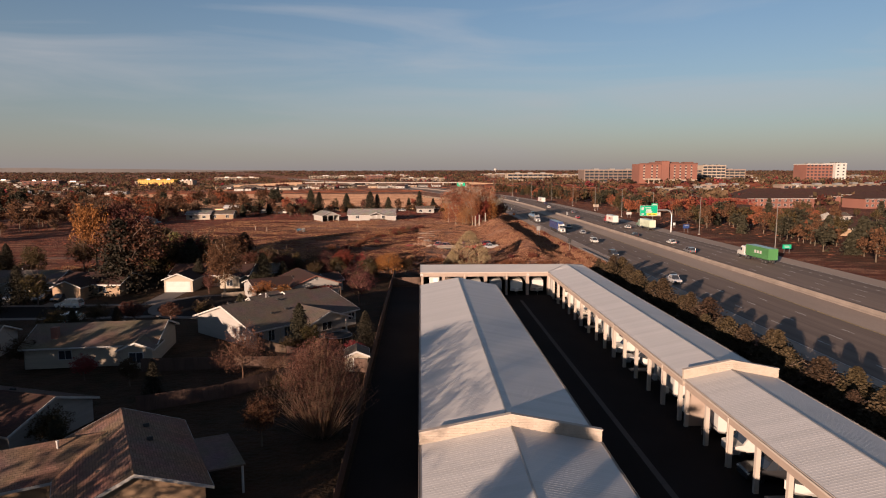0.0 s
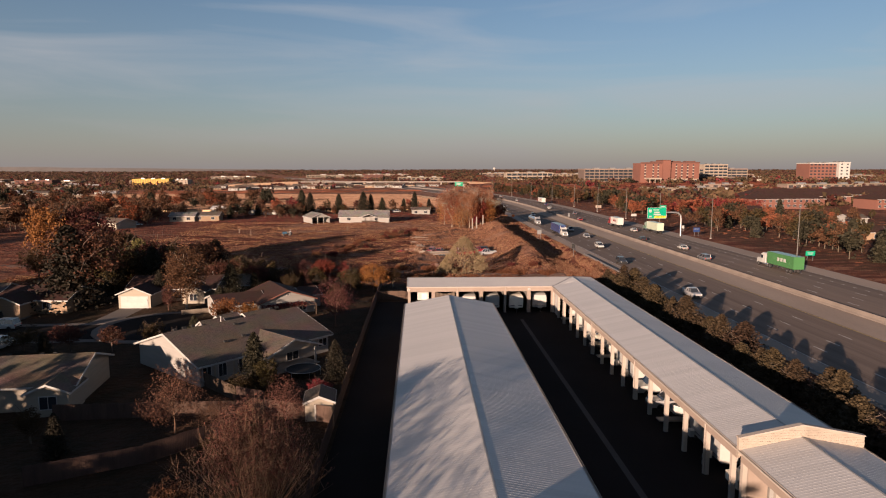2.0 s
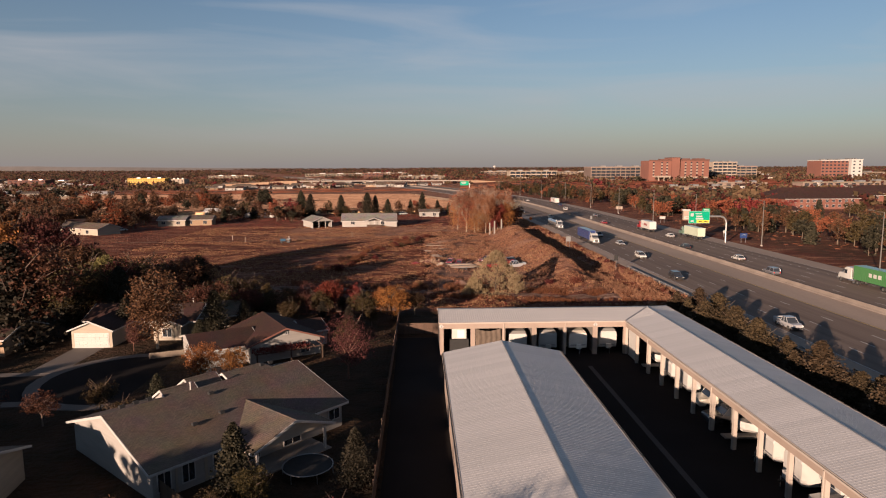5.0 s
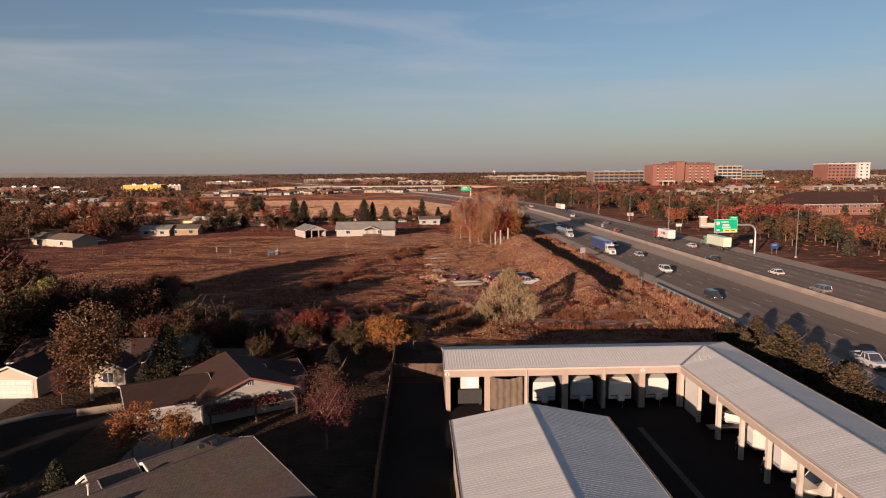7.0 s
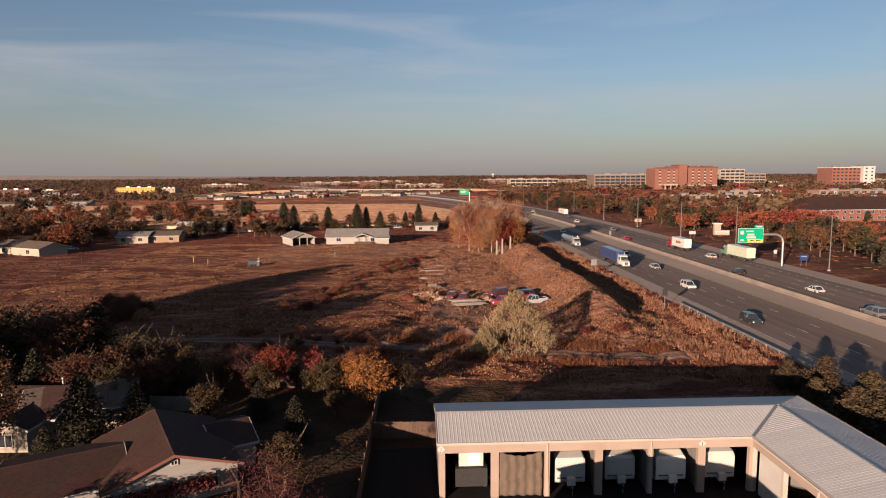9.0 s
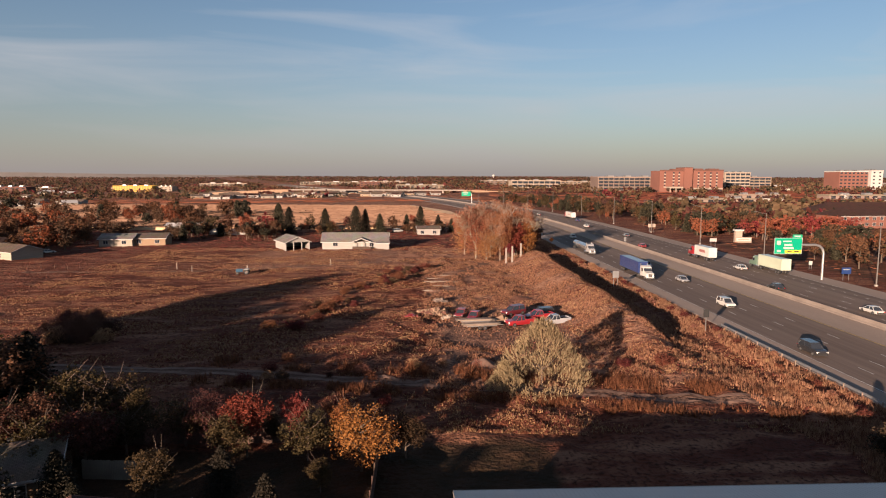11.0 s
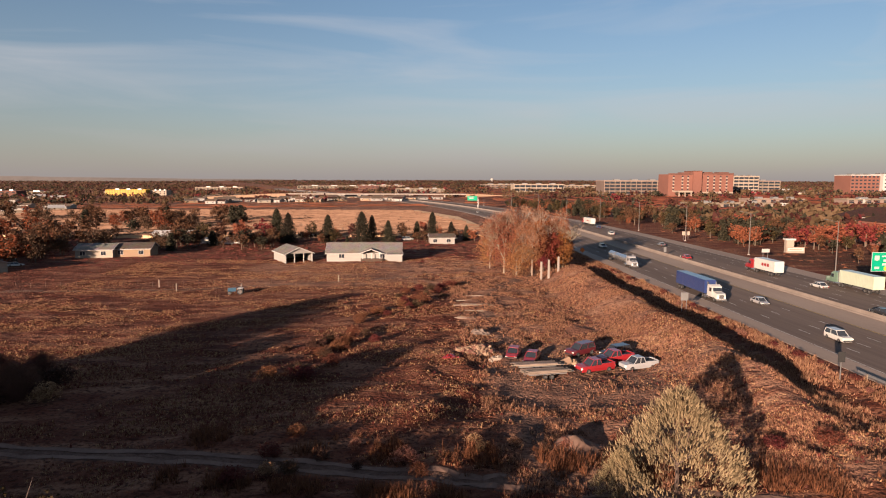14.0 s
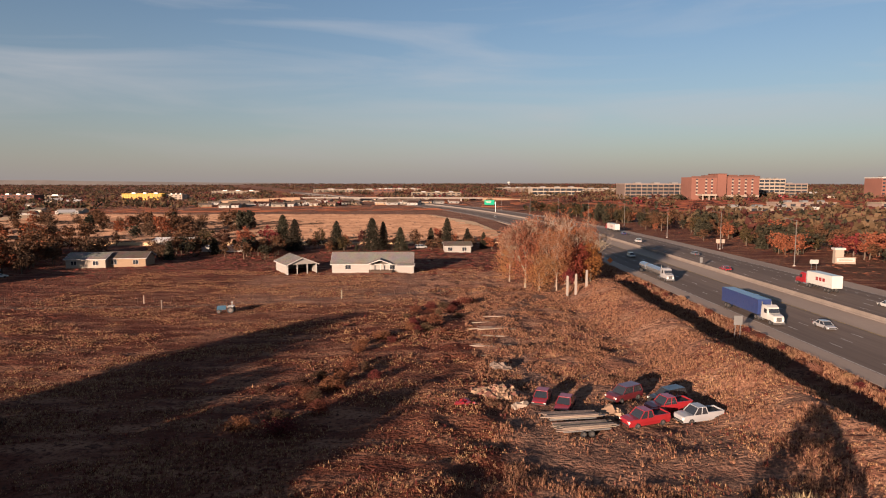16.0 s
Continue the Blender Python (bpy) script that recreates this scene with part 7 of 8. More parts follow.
def semi(m, cab_colour, box_colour, label, box=True, tank=False, long=14.6, mark=None):
    """Tractor and trailer along +x: the cab in front."""
    t = thing("semi_truck", m, label, "truck", "traffic")
    part("chassis", Shape().box(-0.5, -0.45, 0.75, 6.2, 0.45, 1.0), "dark", t)
    cab = Shape()
    rows = []
    for x, z0, z1, w in ((2.2, 0.9, 3.3, 1.15), (3.4, 0.9, 3.45, 1.18), (4.3, 0.9, 3.1, 1.16), (4.75, 0.9, 2.1, 1.12), (6.2, 0.8, 1.9, 1.0), (6.45, 0.7, 1.75, 0.95)):
        rows.append([(x, -w, z0), (x, w, z0), (x, w, (z0 + z1) / 2), (x, w * 0.9, z1), (x, -w * 0.9, z1), (x, -w, (z0 + z1) / 2)])
    cb = part("cab", loft(cab, rows), paint(cab_colour), t)
    part("windscreen", Shape().add([(4.34, -0.98, 2.98), (4.34, 0.98, 2.98), (4.82, 1.02, 2.14), (4.82, -1.02, 2.14)], [(0, 1, 2, 3)][::-1]), "glass", cb)
    for s in (-1, 1):
        part("side_window", Shape().box(3.3, s * 1.16 - 0.02, 2.0, 4.2, s * 1.16 + 0.02, 2.8), "glass", cb)
        part("exhaust_stack", Shape().tube((2.0, s * 0.9, 0.9), (2.0, s * 0.9, 3.8), 0.09, 0.09, 8), CHROME, t)
        part("fuel_tank", Shape().tube((1.0, s * 0.95, 0.75), (2.8, s * 0.95, 0.75), 0.3, 0.3, 10), CHROME, t)
        part("headlight", Shape().box(6.3, s * 0.72 - 0.15, 1.0, 6.5, s * 0.72 + 0.15, 1.25), LAMP_CLEAR, t)
        for x in (0.1, 1.3, 5.3):
            wheel(t, x, s * 0.95, 0.5, 0.32)
        for x in (-long + 2.4, -long + 3.7):
            wheel(t, x, s * 0.95, 0.5, 0.4)
    part("bumper", Shape().box(6.42, -1.1, 0.4, 6.58, 1.1, 0.75), CHROME, t)
    part("grille", Shape().box(6.46, -0.5, 0.85, 6.5, 0.5, 1.65), CHROME, t)
    if tank:
        tk = Shape()
        for a, b, r0, r1 in ((-long + 1.0, -long + 1.5, 0.7, 1.05), (-long + 1.5, -long + 6.2, 1.05, 1.05), (-long + 6.2, -long + 6.6, 1.05, 0.7), (-long + 7.4, -long + 7.9, 0.7, 1.05), (-long + 7.9, 0.6, 1.05, 1.05), (0.6, 1.0, 1.05, 0.7)):
            tk.tube((a, 0, 1.95), (b, 0, 1.95), r0, r1, 16, cap=True)
        part("tank", tk, CHROME, t, "polished metal tank")
        part("trailer_frame", Shape().box(-long + 1.0, -0.5, 0.85, 0.9, 0.5, 1.0), "dark", t)
    else:
        bx = part("trailer", Shape().box(-long + 1.0, -1.28, 1.15, 1.2, 1.28, 4.05), paint(box_colour), t)
        part("trailer_frame", Shape().box(-long + 1.0, -0.5, 1.0, 0.9, 0.5, 1.149), "dark", t)
        ribs = Shape()
        for k in range(22):
            x = -long + 1.2 + k * (long / 22.5)
            for s in (-1, 1):
                ribs.box(x, s * 1.29 - 0.012, 1.3, x + 0.05, s * 1.29 + 0.012, 3.95)
        tagged(part("side_ribbing", ribs, paint(box_colour), bx), kind="stuff")
        part("rear_door", Shape().box(-long + 0.97, -1.2, 1.2, -long + 0.999, 1.2, 3.95), paint(tuple(min(1, v * 1.05) for v in box_colour)), bx)
        if mark:
            for s in (-1, 1):
                for j in range(3):
                    part("painted_mark", Shape().box(-long * 0.62 + j * 1.3, s * 1.306 - 0.004, 2.3, -long * 0.62 + j * 1.3 + 0.9, s * 1.306 + 0.004, 3.1), paint(mark), bx)
    return t


WHITE, SILVER, BLACK, REDC, MAROON, NAVY, GREYC, GREENC = (0.38, 0.375, 0.36), (0.26, 0.26, 0.27), (0.02, 0.02, 0.022), (0.22, 0.014, 0.018), (0.085, 0.013, 0.017), (0.02, 0.035, 0.11), (0.1, 0.1, 0.11), (0.045, 0.14, 0.05)


def on_road(x, y, away=False):
    return turn(x + bend(y), y, 90 if away else -90, road_z(x))


for x, y, k, c, lab in ((57.2, 126, "suv", BLACK, "black suv driving on the highway"), (61.0, 160, "suv", WHITE, "white suv driving on the highway"), (64.8, 190, "sedan", SILVER, "silver sedan driving on the highway"), (64.8, 215, "pickup", WHITE, "white pickup truck on the highway"),
                        (61.0, 272, "sedan", MAROON, "dark red sedan on the highway"), (64.8, 300, "suv", WHITE, "white suv on the highway"), (57.2, 340, "pickup", BLACK, "black pickup on the highway"), (61.0, 380, "sedan", SILVER, "silver sedan far along the highway"), (64.8, 420, "sedan", WHITE, "white sedan far along the highway"),
                        (57.2, 82, "pickup", SILVER, "silver pickup driving on the highway"), (64.8, 470, "suv", GREYC, "grey suv far along the highway"), (61.0, 560, "sedan", WHITE, "white car far along the highway")):
    car(on_road(x, y), c, k, lab)
for x, y, k, c, lab in ((84.0, 150, "sedan", WHITE, "white sedan driving away on the highway"), (80.6, 176, "sedan", BLACK, "black sedan driving away on the highway"), (87.5, 205, "sedan", WHITE, "white car in the far lanes"), (80.6, 262, "sedan", REDC, "red car in the far lanes"),
                        (87.5, 300, "sedan", GREYC, "grey car in the far lanes"), (84.0, 350, "suv", WHITE, "white suv in the far lanes"), (91.0, 390, "sedan", NAVY, "dark blue car in the far lanes"), (84.0, 450, "sedan", WHITE, "white car far along the road"), (87.5, 520, "suv", SILVER, "silver suv far along the road"), (80.6, 128, "suv", GREYC, "grey suv in the far lanes")):
    car(on_road(x, y, True), c, k, lab)
semi(on_road(87.5, 230, True), REDC, WHITE, "red semi truck with white box trailer", long=9.5, mark=REDC)
semi(on_road(94.3, 205, True), (0.1, 0.16, 0.12), (0.34, 0.38, 0.30), "grey-green dump trailer truck in the far lane", long=11)
semi(on_road(57.3, 198), WHITE, NAVY, "white semi truck with dark blue trailer")
semi(on_road(57.2, 250), SILVER, SILVER, "tanker truck with polished twin tanks", tank=True, long=17)
semi(on_road(94.3, 420, True), REDC, WHITE, "red semi truck with white trailer far off", mark=REDC)
semi(on_road(91.0, 112, True), WHITE, GREENC, "truck with bright green box trailer", long=11, mark=WHITE)

# cars of the estate
for x, y, deg, k, c, lab in ((-64.6, 63.8, 176, "suv", WHITE, "white suv parked on the residential street"), (-57.6, 51.8, 80, "van", WHITE, "white van parked at a drive"), (-79.6, 71.5, -90, "suv", SILVER, "silver suv parked in a driveway"), (-73.6, 70.8, -90, "suv", BLACK, "black suv parked in shade"), (-70.2, 70.8, -90, "sedan", BLACK, "dark sedan parked in shade"),
                             (-30.5, 266, 180, "sedan", WHITE, "white car parked before the farmhouse"), (-10, 330, 30, "suv", WHITE, "white vehicle parked behind the farmhouse"), (-134, 252, 10, "sedan", SILVER, "silver car parked by the long shed"), (-128, 258, 40, "sedan", WHITE, "white car parked by the long shed"), (-137, 268, 20, "pickup", GREYC, "grey pickup parked by sheds")):
    car(turn(x, y, deg, rise(x, y) + 0.02), c, k, lab, "parked cars")
# old cars in the field
FIELD_CARS = ((6.9, 152.8, 250, "sedan", REDC, "old red hatchback parked in the dry field"), (9.2, 150.6, 246, "sedan", REDC, "old red sedan parked in the dry field"), (16.6, 152.2, 212, "suv", MAROON, "maroon station wagon parked in the field"), (22.0, 152.6, 205, "suv", BLACK, "black suv parked in the field"),
              (20.8, 149.2, 198, "pickup", REDC, "red pickup truck parked in the field"), (16.8, 145.4, 200, "pickup", REDC, "low red pickup truck in the field"), (23.4, 147.0, 196, "pickup", SILVER, "silver pickup truck parked in the field"))
for x, y, deg, k, c, lab in FIELD_CARS:
    car(turn(x, y, deg, rise(x, y) + 0.02), c, k, lab, "field cars")


# ---- what stands in the storage bays ----
def camper(m, wide=2.45, high=2.9, long=7.2, label="", skin=WHITE, slope=0.7, stripe=GREYC):
    """Travel trailer, its front towards -y."""
    t = thing("travel_trailer", m, label, "camper", "stored trailers")
    w = wide / 2
    rows = []
    for y, z0, z1 in ((0.0, 0.8, high - 0.5), (0.12, 0.65, high - 0.25), (slope, 0.55, high - 0.05), (long - 0.3, 0.55, high), (long, 0.6, high - 0.2)):
        rows.append([(-w, y, z0), (-w, y, z1 - 0.15), (-w + 0.15, y, z1), (w - 0.15, y, z1), (w, y, z1 - 0.15), (w, y, z0)])
    b = part("body", loft(Shape(), rows), paint(skin), t)
    part("front_window", Shape().add([(-w * 0.6, -0.012 + 0.12, 1.75), (w * 0.6, 0.11, 1.75), (w * 0.55, 0.2, 2.15), (-w * 0.55, 0.2, 2.15)], [(0, 1, 2, 3)]), paint(stripe), b)
    part("stripe", Shape().box(-w * 0.85, -0.03, 1.02, w * 0.85, -0.002, 1.14), paint(stripe), b)
    part("hitch", Shape().add([(-0.5, 0.0, 0.6), (0.5, 0.0, 0.6), (0.06, -1.1, 0.5), (-0.06, -1.1, 0.5), (-0.5, 0.0, 0.7), (0.5, 0.0, 0.7), (0.06, -1.1, 0.6), (-0.06, -1.1, 0.6)], [(3, 2, 1, 0), (4, 5, 6, 7), (0, 1, 5, 4), (1, 2, 6, 5), (2, 3, 7, 6), (3, 0, 4, 7)]), "dark", t)
    part("gas_bottle_cover", Shape().box(-0.32, -0.62, 0.7, 0.32, -0.2, 1.3), paint(skin), t)
    part("jack", Shape().tube((0, -0.9, 0.0), (0, -0.9, 0.95), 0.04, 0.04, 6), "steel", t)
    for s in (-1, 1):
        for y in (long * 0.5, long * 0.62):
            wh = wheel(t, s * (w - 0.15), y, 0.34, 0.2)
            wh.matrix_basis = wh.matrix_basis @ Matrix.Rotation(math.pi / 2, 4, "Z")
    return t


def mark_bars(owner, w, y, z, rows):
    """Plain bars in place of a maker's lettering."""
    for k, (a, b) in enumerate(rows):
        part("lettering_bar", Shape().box(a, y - 0.03, z - k * 0.2, b, y - 0.004, z - k * 0.2 + 0.1), "dark", owner)


bays = [1.35 + 4.2 * k + 2.1 for k in range(6)]
box = thing("cargo_trailer", turn(bays[0] + 0.3, 70.4), "white slide-out camper above a dark low trailer", "trailer", "stored trailers")
part("upper_body", Shape().box(-1.0, 0.0, 2.1, 1.0, 5.5, 3.5), paint(WHITE), box)
part("door", Shape().box(-0.25, -0.03, 2.25, 0.75, -0.003, 3.3), paint((0.6, 0.58, 0.52)), box)
part("lower_bed", Shape().box(-1.3, -0.4, 0.55, 1.3, 5.5, 2.09), "dark", box)
for s in (-1, 1):
    wh = wheel(box, s * 1.2, 0.6, 0.4, 0.25)
    wh.matrix_basis = wh.matrix_basis @ Matrix.Rotation(math.pi / 2, 4, "Z")
cloth = Shape()
n = 18
pts = [[(bays[1] - 1.72 + 3.44 * i / n, BY0 + 0.12 + 0.09 * math.sin(i * 1.7 + 0.5 * math.sin(j * 0.8)) + 0.03 * math.sin(j * 2.1 + i), HEAD - 0.02 - j * (HEAD - 0.15) / n - (0.35 * math.sin(math.pi * i / n) * (1 - j / n) ** 3)) for i in range(n + 1)] for j in range(n + 1)]
cloth.v = [p for row in pts for p in row]
cloth.f = [(j * (n + 1) + i, (j + 1) * (n + 1) + i, (j + 1) * (n + 1) + i + 1, j * (n + 1) + i + 1) for j in range(n) for i in range(n)]
tp = solid("bay_curtain", cloth, "tarp", "brown mesh tarp hung across a storage bay", "tarp", smooth=True)
md = tp.modifiers.new("thick", "SOLIDIFY")
md.thickness = 0.015
for k, (hh, lab) in {2: (3.0, "white travel trailer in a storage bay"), 3: (3.05, "white travel trailer with rounded front in a bay"), 4: (2.95, "cream travel trailer with dark front window"), 5: (3.15, "tall white fifth-wheel trailer with dark markings")}.items():
    c = camper(turn(bays[k], 70.0 + 0.2 * (k % 2)), 2.5, hh, 7.0, lab, WHITE if k != 4 else (0.66, 0.62, 0.54), 0.9)
    if k in (2, 5):
        mark_bars(c, 2.4, 0.08, 1.62, [(-0.6, 0.55), (-0.35, 0.4)])
for x, y, deg in ((-86.5, 322.5, 86), (-78.0, 323.5, 94)):
    camper(turn(x, y, deg, rise(x, y)), 2.5, 2.9, 7.5, "white travel trailer parked among the farm trees")
KINDS = random.Random(12)


def boat(m, label):
    t = thing("boat_trailer", m, label, "boat", "stored boats")
    rows = []
    for x, w, zk, zt in ((-3.2, 1.05, 0.75, 1.7), (-1.0, 1.15, 0.7, 1.75), (1.2, 1.0, 0.75, 1.85), (2.6, 0.5, 0.95, 2.0), (3.2, 0.06, 1.4, 2.1)):
        rows.append([(x, 0, zk), (x, w * 0.8, zk + 0.35), (x, w, zt), (x, -w, zt), (x, -w * 0.8, zk + 0.35)])
    part("hull", loft(Shape(), rows), paint(WHITE), t)
    part("windscreen", Shape().add([(0.4, -0.7, 1.85), (0.4, 0.7, 1.85), (0.0, 0.65, 2.35), (0.0, -0.65, 2.35), (0.46, -0.7, 1.85), (0.46, 0.7, 1.85), (0.06, 0.65, 2.35), (0.06, -0.65, 2.35)], [(0, 1, 2, 3), (7, 6, 5, 4), (0, 4, 5, 1), (3, 2, 6, 7)]), "glass", t)
    part("cover", Shape().prism([(-3.1, 1.76), (-0.6, 1.82), (-0.8, 2.0), (-2.8, 1.95)], "y", -0.9, 0.9), paint(NAVY), t)
    part("trailer_frame", Shape().box(-3.0, -0.5, 0.45, 4.4, 0.5, 0.58), "steel", t)
    for s in (-1, 1):
        wheel(t, -1.2, s * 1.0, 0.33, 0.2)
        part("bunk", Shape().box(-2.8, s * 0.6 - 0.08, 0.58, 1.5, s * 0.6 + 0.08, 0.95), "wood_pale", t)
    return t


def motorhome(m, label, skin=WHITE):
    """Van-nosed motorhome, front towards +x."""
    t = thing("motorhome", m, label, "motorhome", "stored motorhomes")
    part("body", Shape().prism([(-3.6, 0.6), (1.5, 0.6), (1.5, 2.1), (3.0, 2.25), (3.1, 2.6), (2.6, 3.15), (-3.5, 3.15), (-3.6, 3.0)], "y", -1.2, 1.2), paint(skin), t)
    part("cab", Shape().prism([(1.5, 0.45), (3.9, 0.45), (3.9, 1.15), (2.9, 1.3), (2.3, 2.08), (1.5, 2.08)], "y", -0.98, 0.98), paint(skin), t)
    part("windscreen", Shape().add([(2.93, -0.85, 1.34), (2.93, 0.85, 1.34), (2.36, 0.8, 2.06), (2.36, -0.8, 2.06)], [(0, 1, 2, 3)]), "glass", t)
    part("overcab_window", Shape().box(2.9, -0.6, 2.4, 3.13, 0.6, 2.7), "glass", t)
    part("stripe", Shape().box(-3.5, -1.215, 1.3, 1.4, -1.202, 1.5), paint(MAROON), t)
    for s in (-1, 1):
        for x in (-2.0, 2.9):
            wheel(t, x, s * 0.95, 0.38, 0.24)
        part("headlight", Shape().box(3.86, s * 0.7 - 0.14, 0.75, 3.93, s * 0.7 + 0.14, 0.95), LAMP_CLEAR, t)
    return t


for y0_, y1_ in ((4.3, 66.0), (-45.0, 1.0)):
    y, k = y1_ + 0.6, 0
    while y > y0_:
        pick = (k * 7 + int(y0_)) % 5
        at = turn(31.6 + KINDS.uniform(-0.4, 0.3), y, 180)
        if y1_ > 60 and k in (0,):
            part("bay_door", Shape().box(26.85, y - 1.9, 0.06, 26.92, y + 1.9, HEAD), "white", R, "white roll-up bay door")
        elif pick in (0, 3):
            camper(turn(28.0 + KINDS.uniform(0, 0.5), y, -90), 2.45, KINDS.uniform(2.7, 3.1), 6.4, "white travel trailer stored in an open bay")
        elif pick == 1:
            boat(turn(31.0, y, 180), "white speedboat on a trailer in a bay")
        elif pick == 2:
            motorhome(at, "white motorhome parked nose-out in a bay", WHITE if k % 2 else (0.62, 0.58, 0.5))
        else:
            car(turn(29.6, y, 180, 0.055), KINDS.choice((WHITE, SILVER, BLACK)), KINDS.choice(("pickup", "suv")), "vehicle stored nose-out in an open bay", "stored cars")
        y -= BAY
        k += 1


# ---- signs, lamps and clutter ----
for y in (76, 127, 178, 226, 270, 320, 373, 430, 490, 550, 615, 690):
    p = thing("street_lamp", turn(105.8 + bend(y), y, 0, road_z(106)), "tall grey steel highway lamp post", "lamp post", "highway lamps")
    part("foundation", Shape().tube((0, 0, -0.4), (0, 0, 0.3), 0.4, 0.4, 10), "concrete", p)
    part("pole", Shape().tube((0, 0, 0.3), (0, 0, 14.2), 0.17, 0.09, 8), "steel_dark", p)
    part("arm", Shape().tube((0, 0, 14.0), (-3.2, 0, 14.7), 0.07, 0.05, 6), "steel_dark", p)
    part("lamp_head", Shape().prism([(-3.9, 14.6), (-3.0, 14.62), (-3.0, 14.8), (-3.6, 14.84), (-3.9, 14.72)], "y", -0.2, 0.2), "steel_dark", p)


def words(owner, text, x, y, z, size, material="white", align="LEFT"):
    cu = bpy.data.curves.new("lettering", "FONT")
    cu.body, cu.size, cu.align_x, cu.extrude = text, size, align, 0.004
    cu.materials.append(MT[material])
    o = new("lettering", cu)
    o.parent = owner
    o.matrix_basis = Matrix.Translation((x, y, z)) @ Matrix.Rotation(math.pi / 2, 4, "X")
    return o


def bars(owner, rows, y, material="white"):
    for a, b, z, h in rows:
        part("lettering_bar", Shape().box(a, y - 0.02, z, b, y - 0.002, z + h), material, owner)


g = thing("highway_sign", turn(86.2, 187, 0, 0.8), "green cantilever highway sign with white lettering", "road sign")
face = part("sign_face", Shape().box(0, 0, 6.6, 6.8, 0.08, 10.4), "sign_green", g)
part("sign_border", Shape().box(-0.09, 0.012, 6.51, 6.89, 0.07, 10.49), "white", face)
part("exit_tab", Shape().box(4.4, 0, 10.5, 6.8, 0.08, 11.3), "sign_green", g)
part("yellow_panel", Shape().box(2.6, -0.02, 6.72, 6.7, -0.003, 7.5), "sign_yellow", face, "yellow exit only panel")
part("route_shield", Shape().prism([(0.5, 8.9), (1.0, 8.7), (1.5, 8.9), (1.5, 9.8), (0.5, 9.8)], "y", -0.02, -0.003), "white", face)
bars(face, [(2.0, 4.2, 9.5, 0.3), (2.4, 4.4, 8.5, 0.5), (2.2, 4.8, 7.75, 0.5), (0.6, 1.6, 7.0, 0.5)], -0.001)
bars(face, [(3.2, 4.4, 6.98, 0.25), (4.9, 6.2, 6.98, 0.25)], -0.021, "dark")
bars(g, [(4.8, 6.4, 10.75, 0.3)], -0.001)
arm = Shape()
prev = (12.6, 0.3, -0.9)
for q in ((12.6, 0.3, 6.6), (12.3, 0.3, 7.7), (11.6, 0.3, 8.4), (10.6, 0.3, 8.7), (6.9, 0.3, 8.75), (1.0, 0.3, 8.75)):
    arm.tube(prev, q, 0.3, 0.28, 10, cap=True)
    prev = q
part("cantilever_pole", arm, "steel", g)
for z in (7.4, 9.8):
    part("sign_rail", Shape().box(0.1, 0.081, z, 6.7, 0.16, z + 0.12), "steel", g)

g2 = thing("highway_sign", turn(58 + bend(560), 620, 0, 0.4), "distant green overhead highway sign", "road sign")
part("sign_face", Shape().box(0, 0, 7.5, 8.5, 0.1, 11.5), "sign_green", g2)
part("sign_post", Shape().tube((9.5, 0.3, -0.5), (9.5, 0.3, 10), 0.3, 0.3, 8), "steel", g2)
part("sign_rail", Shape().box(0.2, 0.11, 9.2, 9.6, 0.3, 9.6), "steel", g2)
bars(g2, [(1.0, 6.0, 10.2, 0.6), (1.5, 5.5, 9.0, 0.6)], -0.001)


def post_sign(x, y, w, h, z, material, label, deg=0.0, legs=2, back=None):
    s = thing("road_sign", turn(x, y, deg, max(rise(x, y), road_z(x) - 0.1) if x > 50 else rise(x, y)), label, "road sign")
    f = part("sign_panel", Shape().box(-w / 2, -0.02, z, w / 2, 0.02, z + h), material, s)
    for k in range(legs):
        px = 0 if legs == 1 else (-w * 0.3 if k == 0 else w * 0.3)
        part("sign_leg", Shape().box(px - 0.05, 0.021, -0.4, px + 0.05, 0.1, z + h * 0.9), "steel" if material != "wood_pale" else "wood_pale", s)
    return s, f


post_sign(46.2, 184.5, 1.5, 1.6, 2.4, "steel", "unpainted back of a roadside sign on posts", 0, 2)
post_sign(47.8, 140.5, 1.0, 1.4, 2.4, "dark", "dark back of a roadside sign on one post", 0, 1)
s, f = post_sign(107.6, 124, 2.6, 1.2, 1.4, "sign_green", "small green roadside sign on two posts")
bars(f, [(-0.9, 0.9, 2.05, 0.16), (-0.7, 0.7, 1.7, 0.16)], -0.021)
s, f = post_sign(104.4, 186.5, 2.4, 1.6, 1.6, "sign_blue", "dark blue services sign on two posts")
bars(f, [(-0.8, 0.8, 2.6, 0.14)], -0.021)
s, f = post_sign(107.0, 262, 2.6, 1.2, 1.8, "white", "white roadside sign panel in the sun")
s, f = post_sign(106.8, 322, 3.4, 1.6, 2.2, "beige", "beige roadside sign on two posts")
s, f = post_sign(107.2, 205, 1.0, 1.1, 1.2, "white", "small white marker sign")
post_sign(77.7, 272, 0.9, 1.6, 1.3, "steel", "grey sign standing on the median barrier", 0, 1)
post_sign(50.4, 276, 1.3, 1.3, 1.3, "orange_sign", "orange diamond roadworks sign", 0, 1)[1].matrix_basis = Matrix.Translation((0, 0, 1.95)) @ Matrix.Rotation(radians(45), 4, "Y") @ Matrix.Translation((0, 0, -1.95))

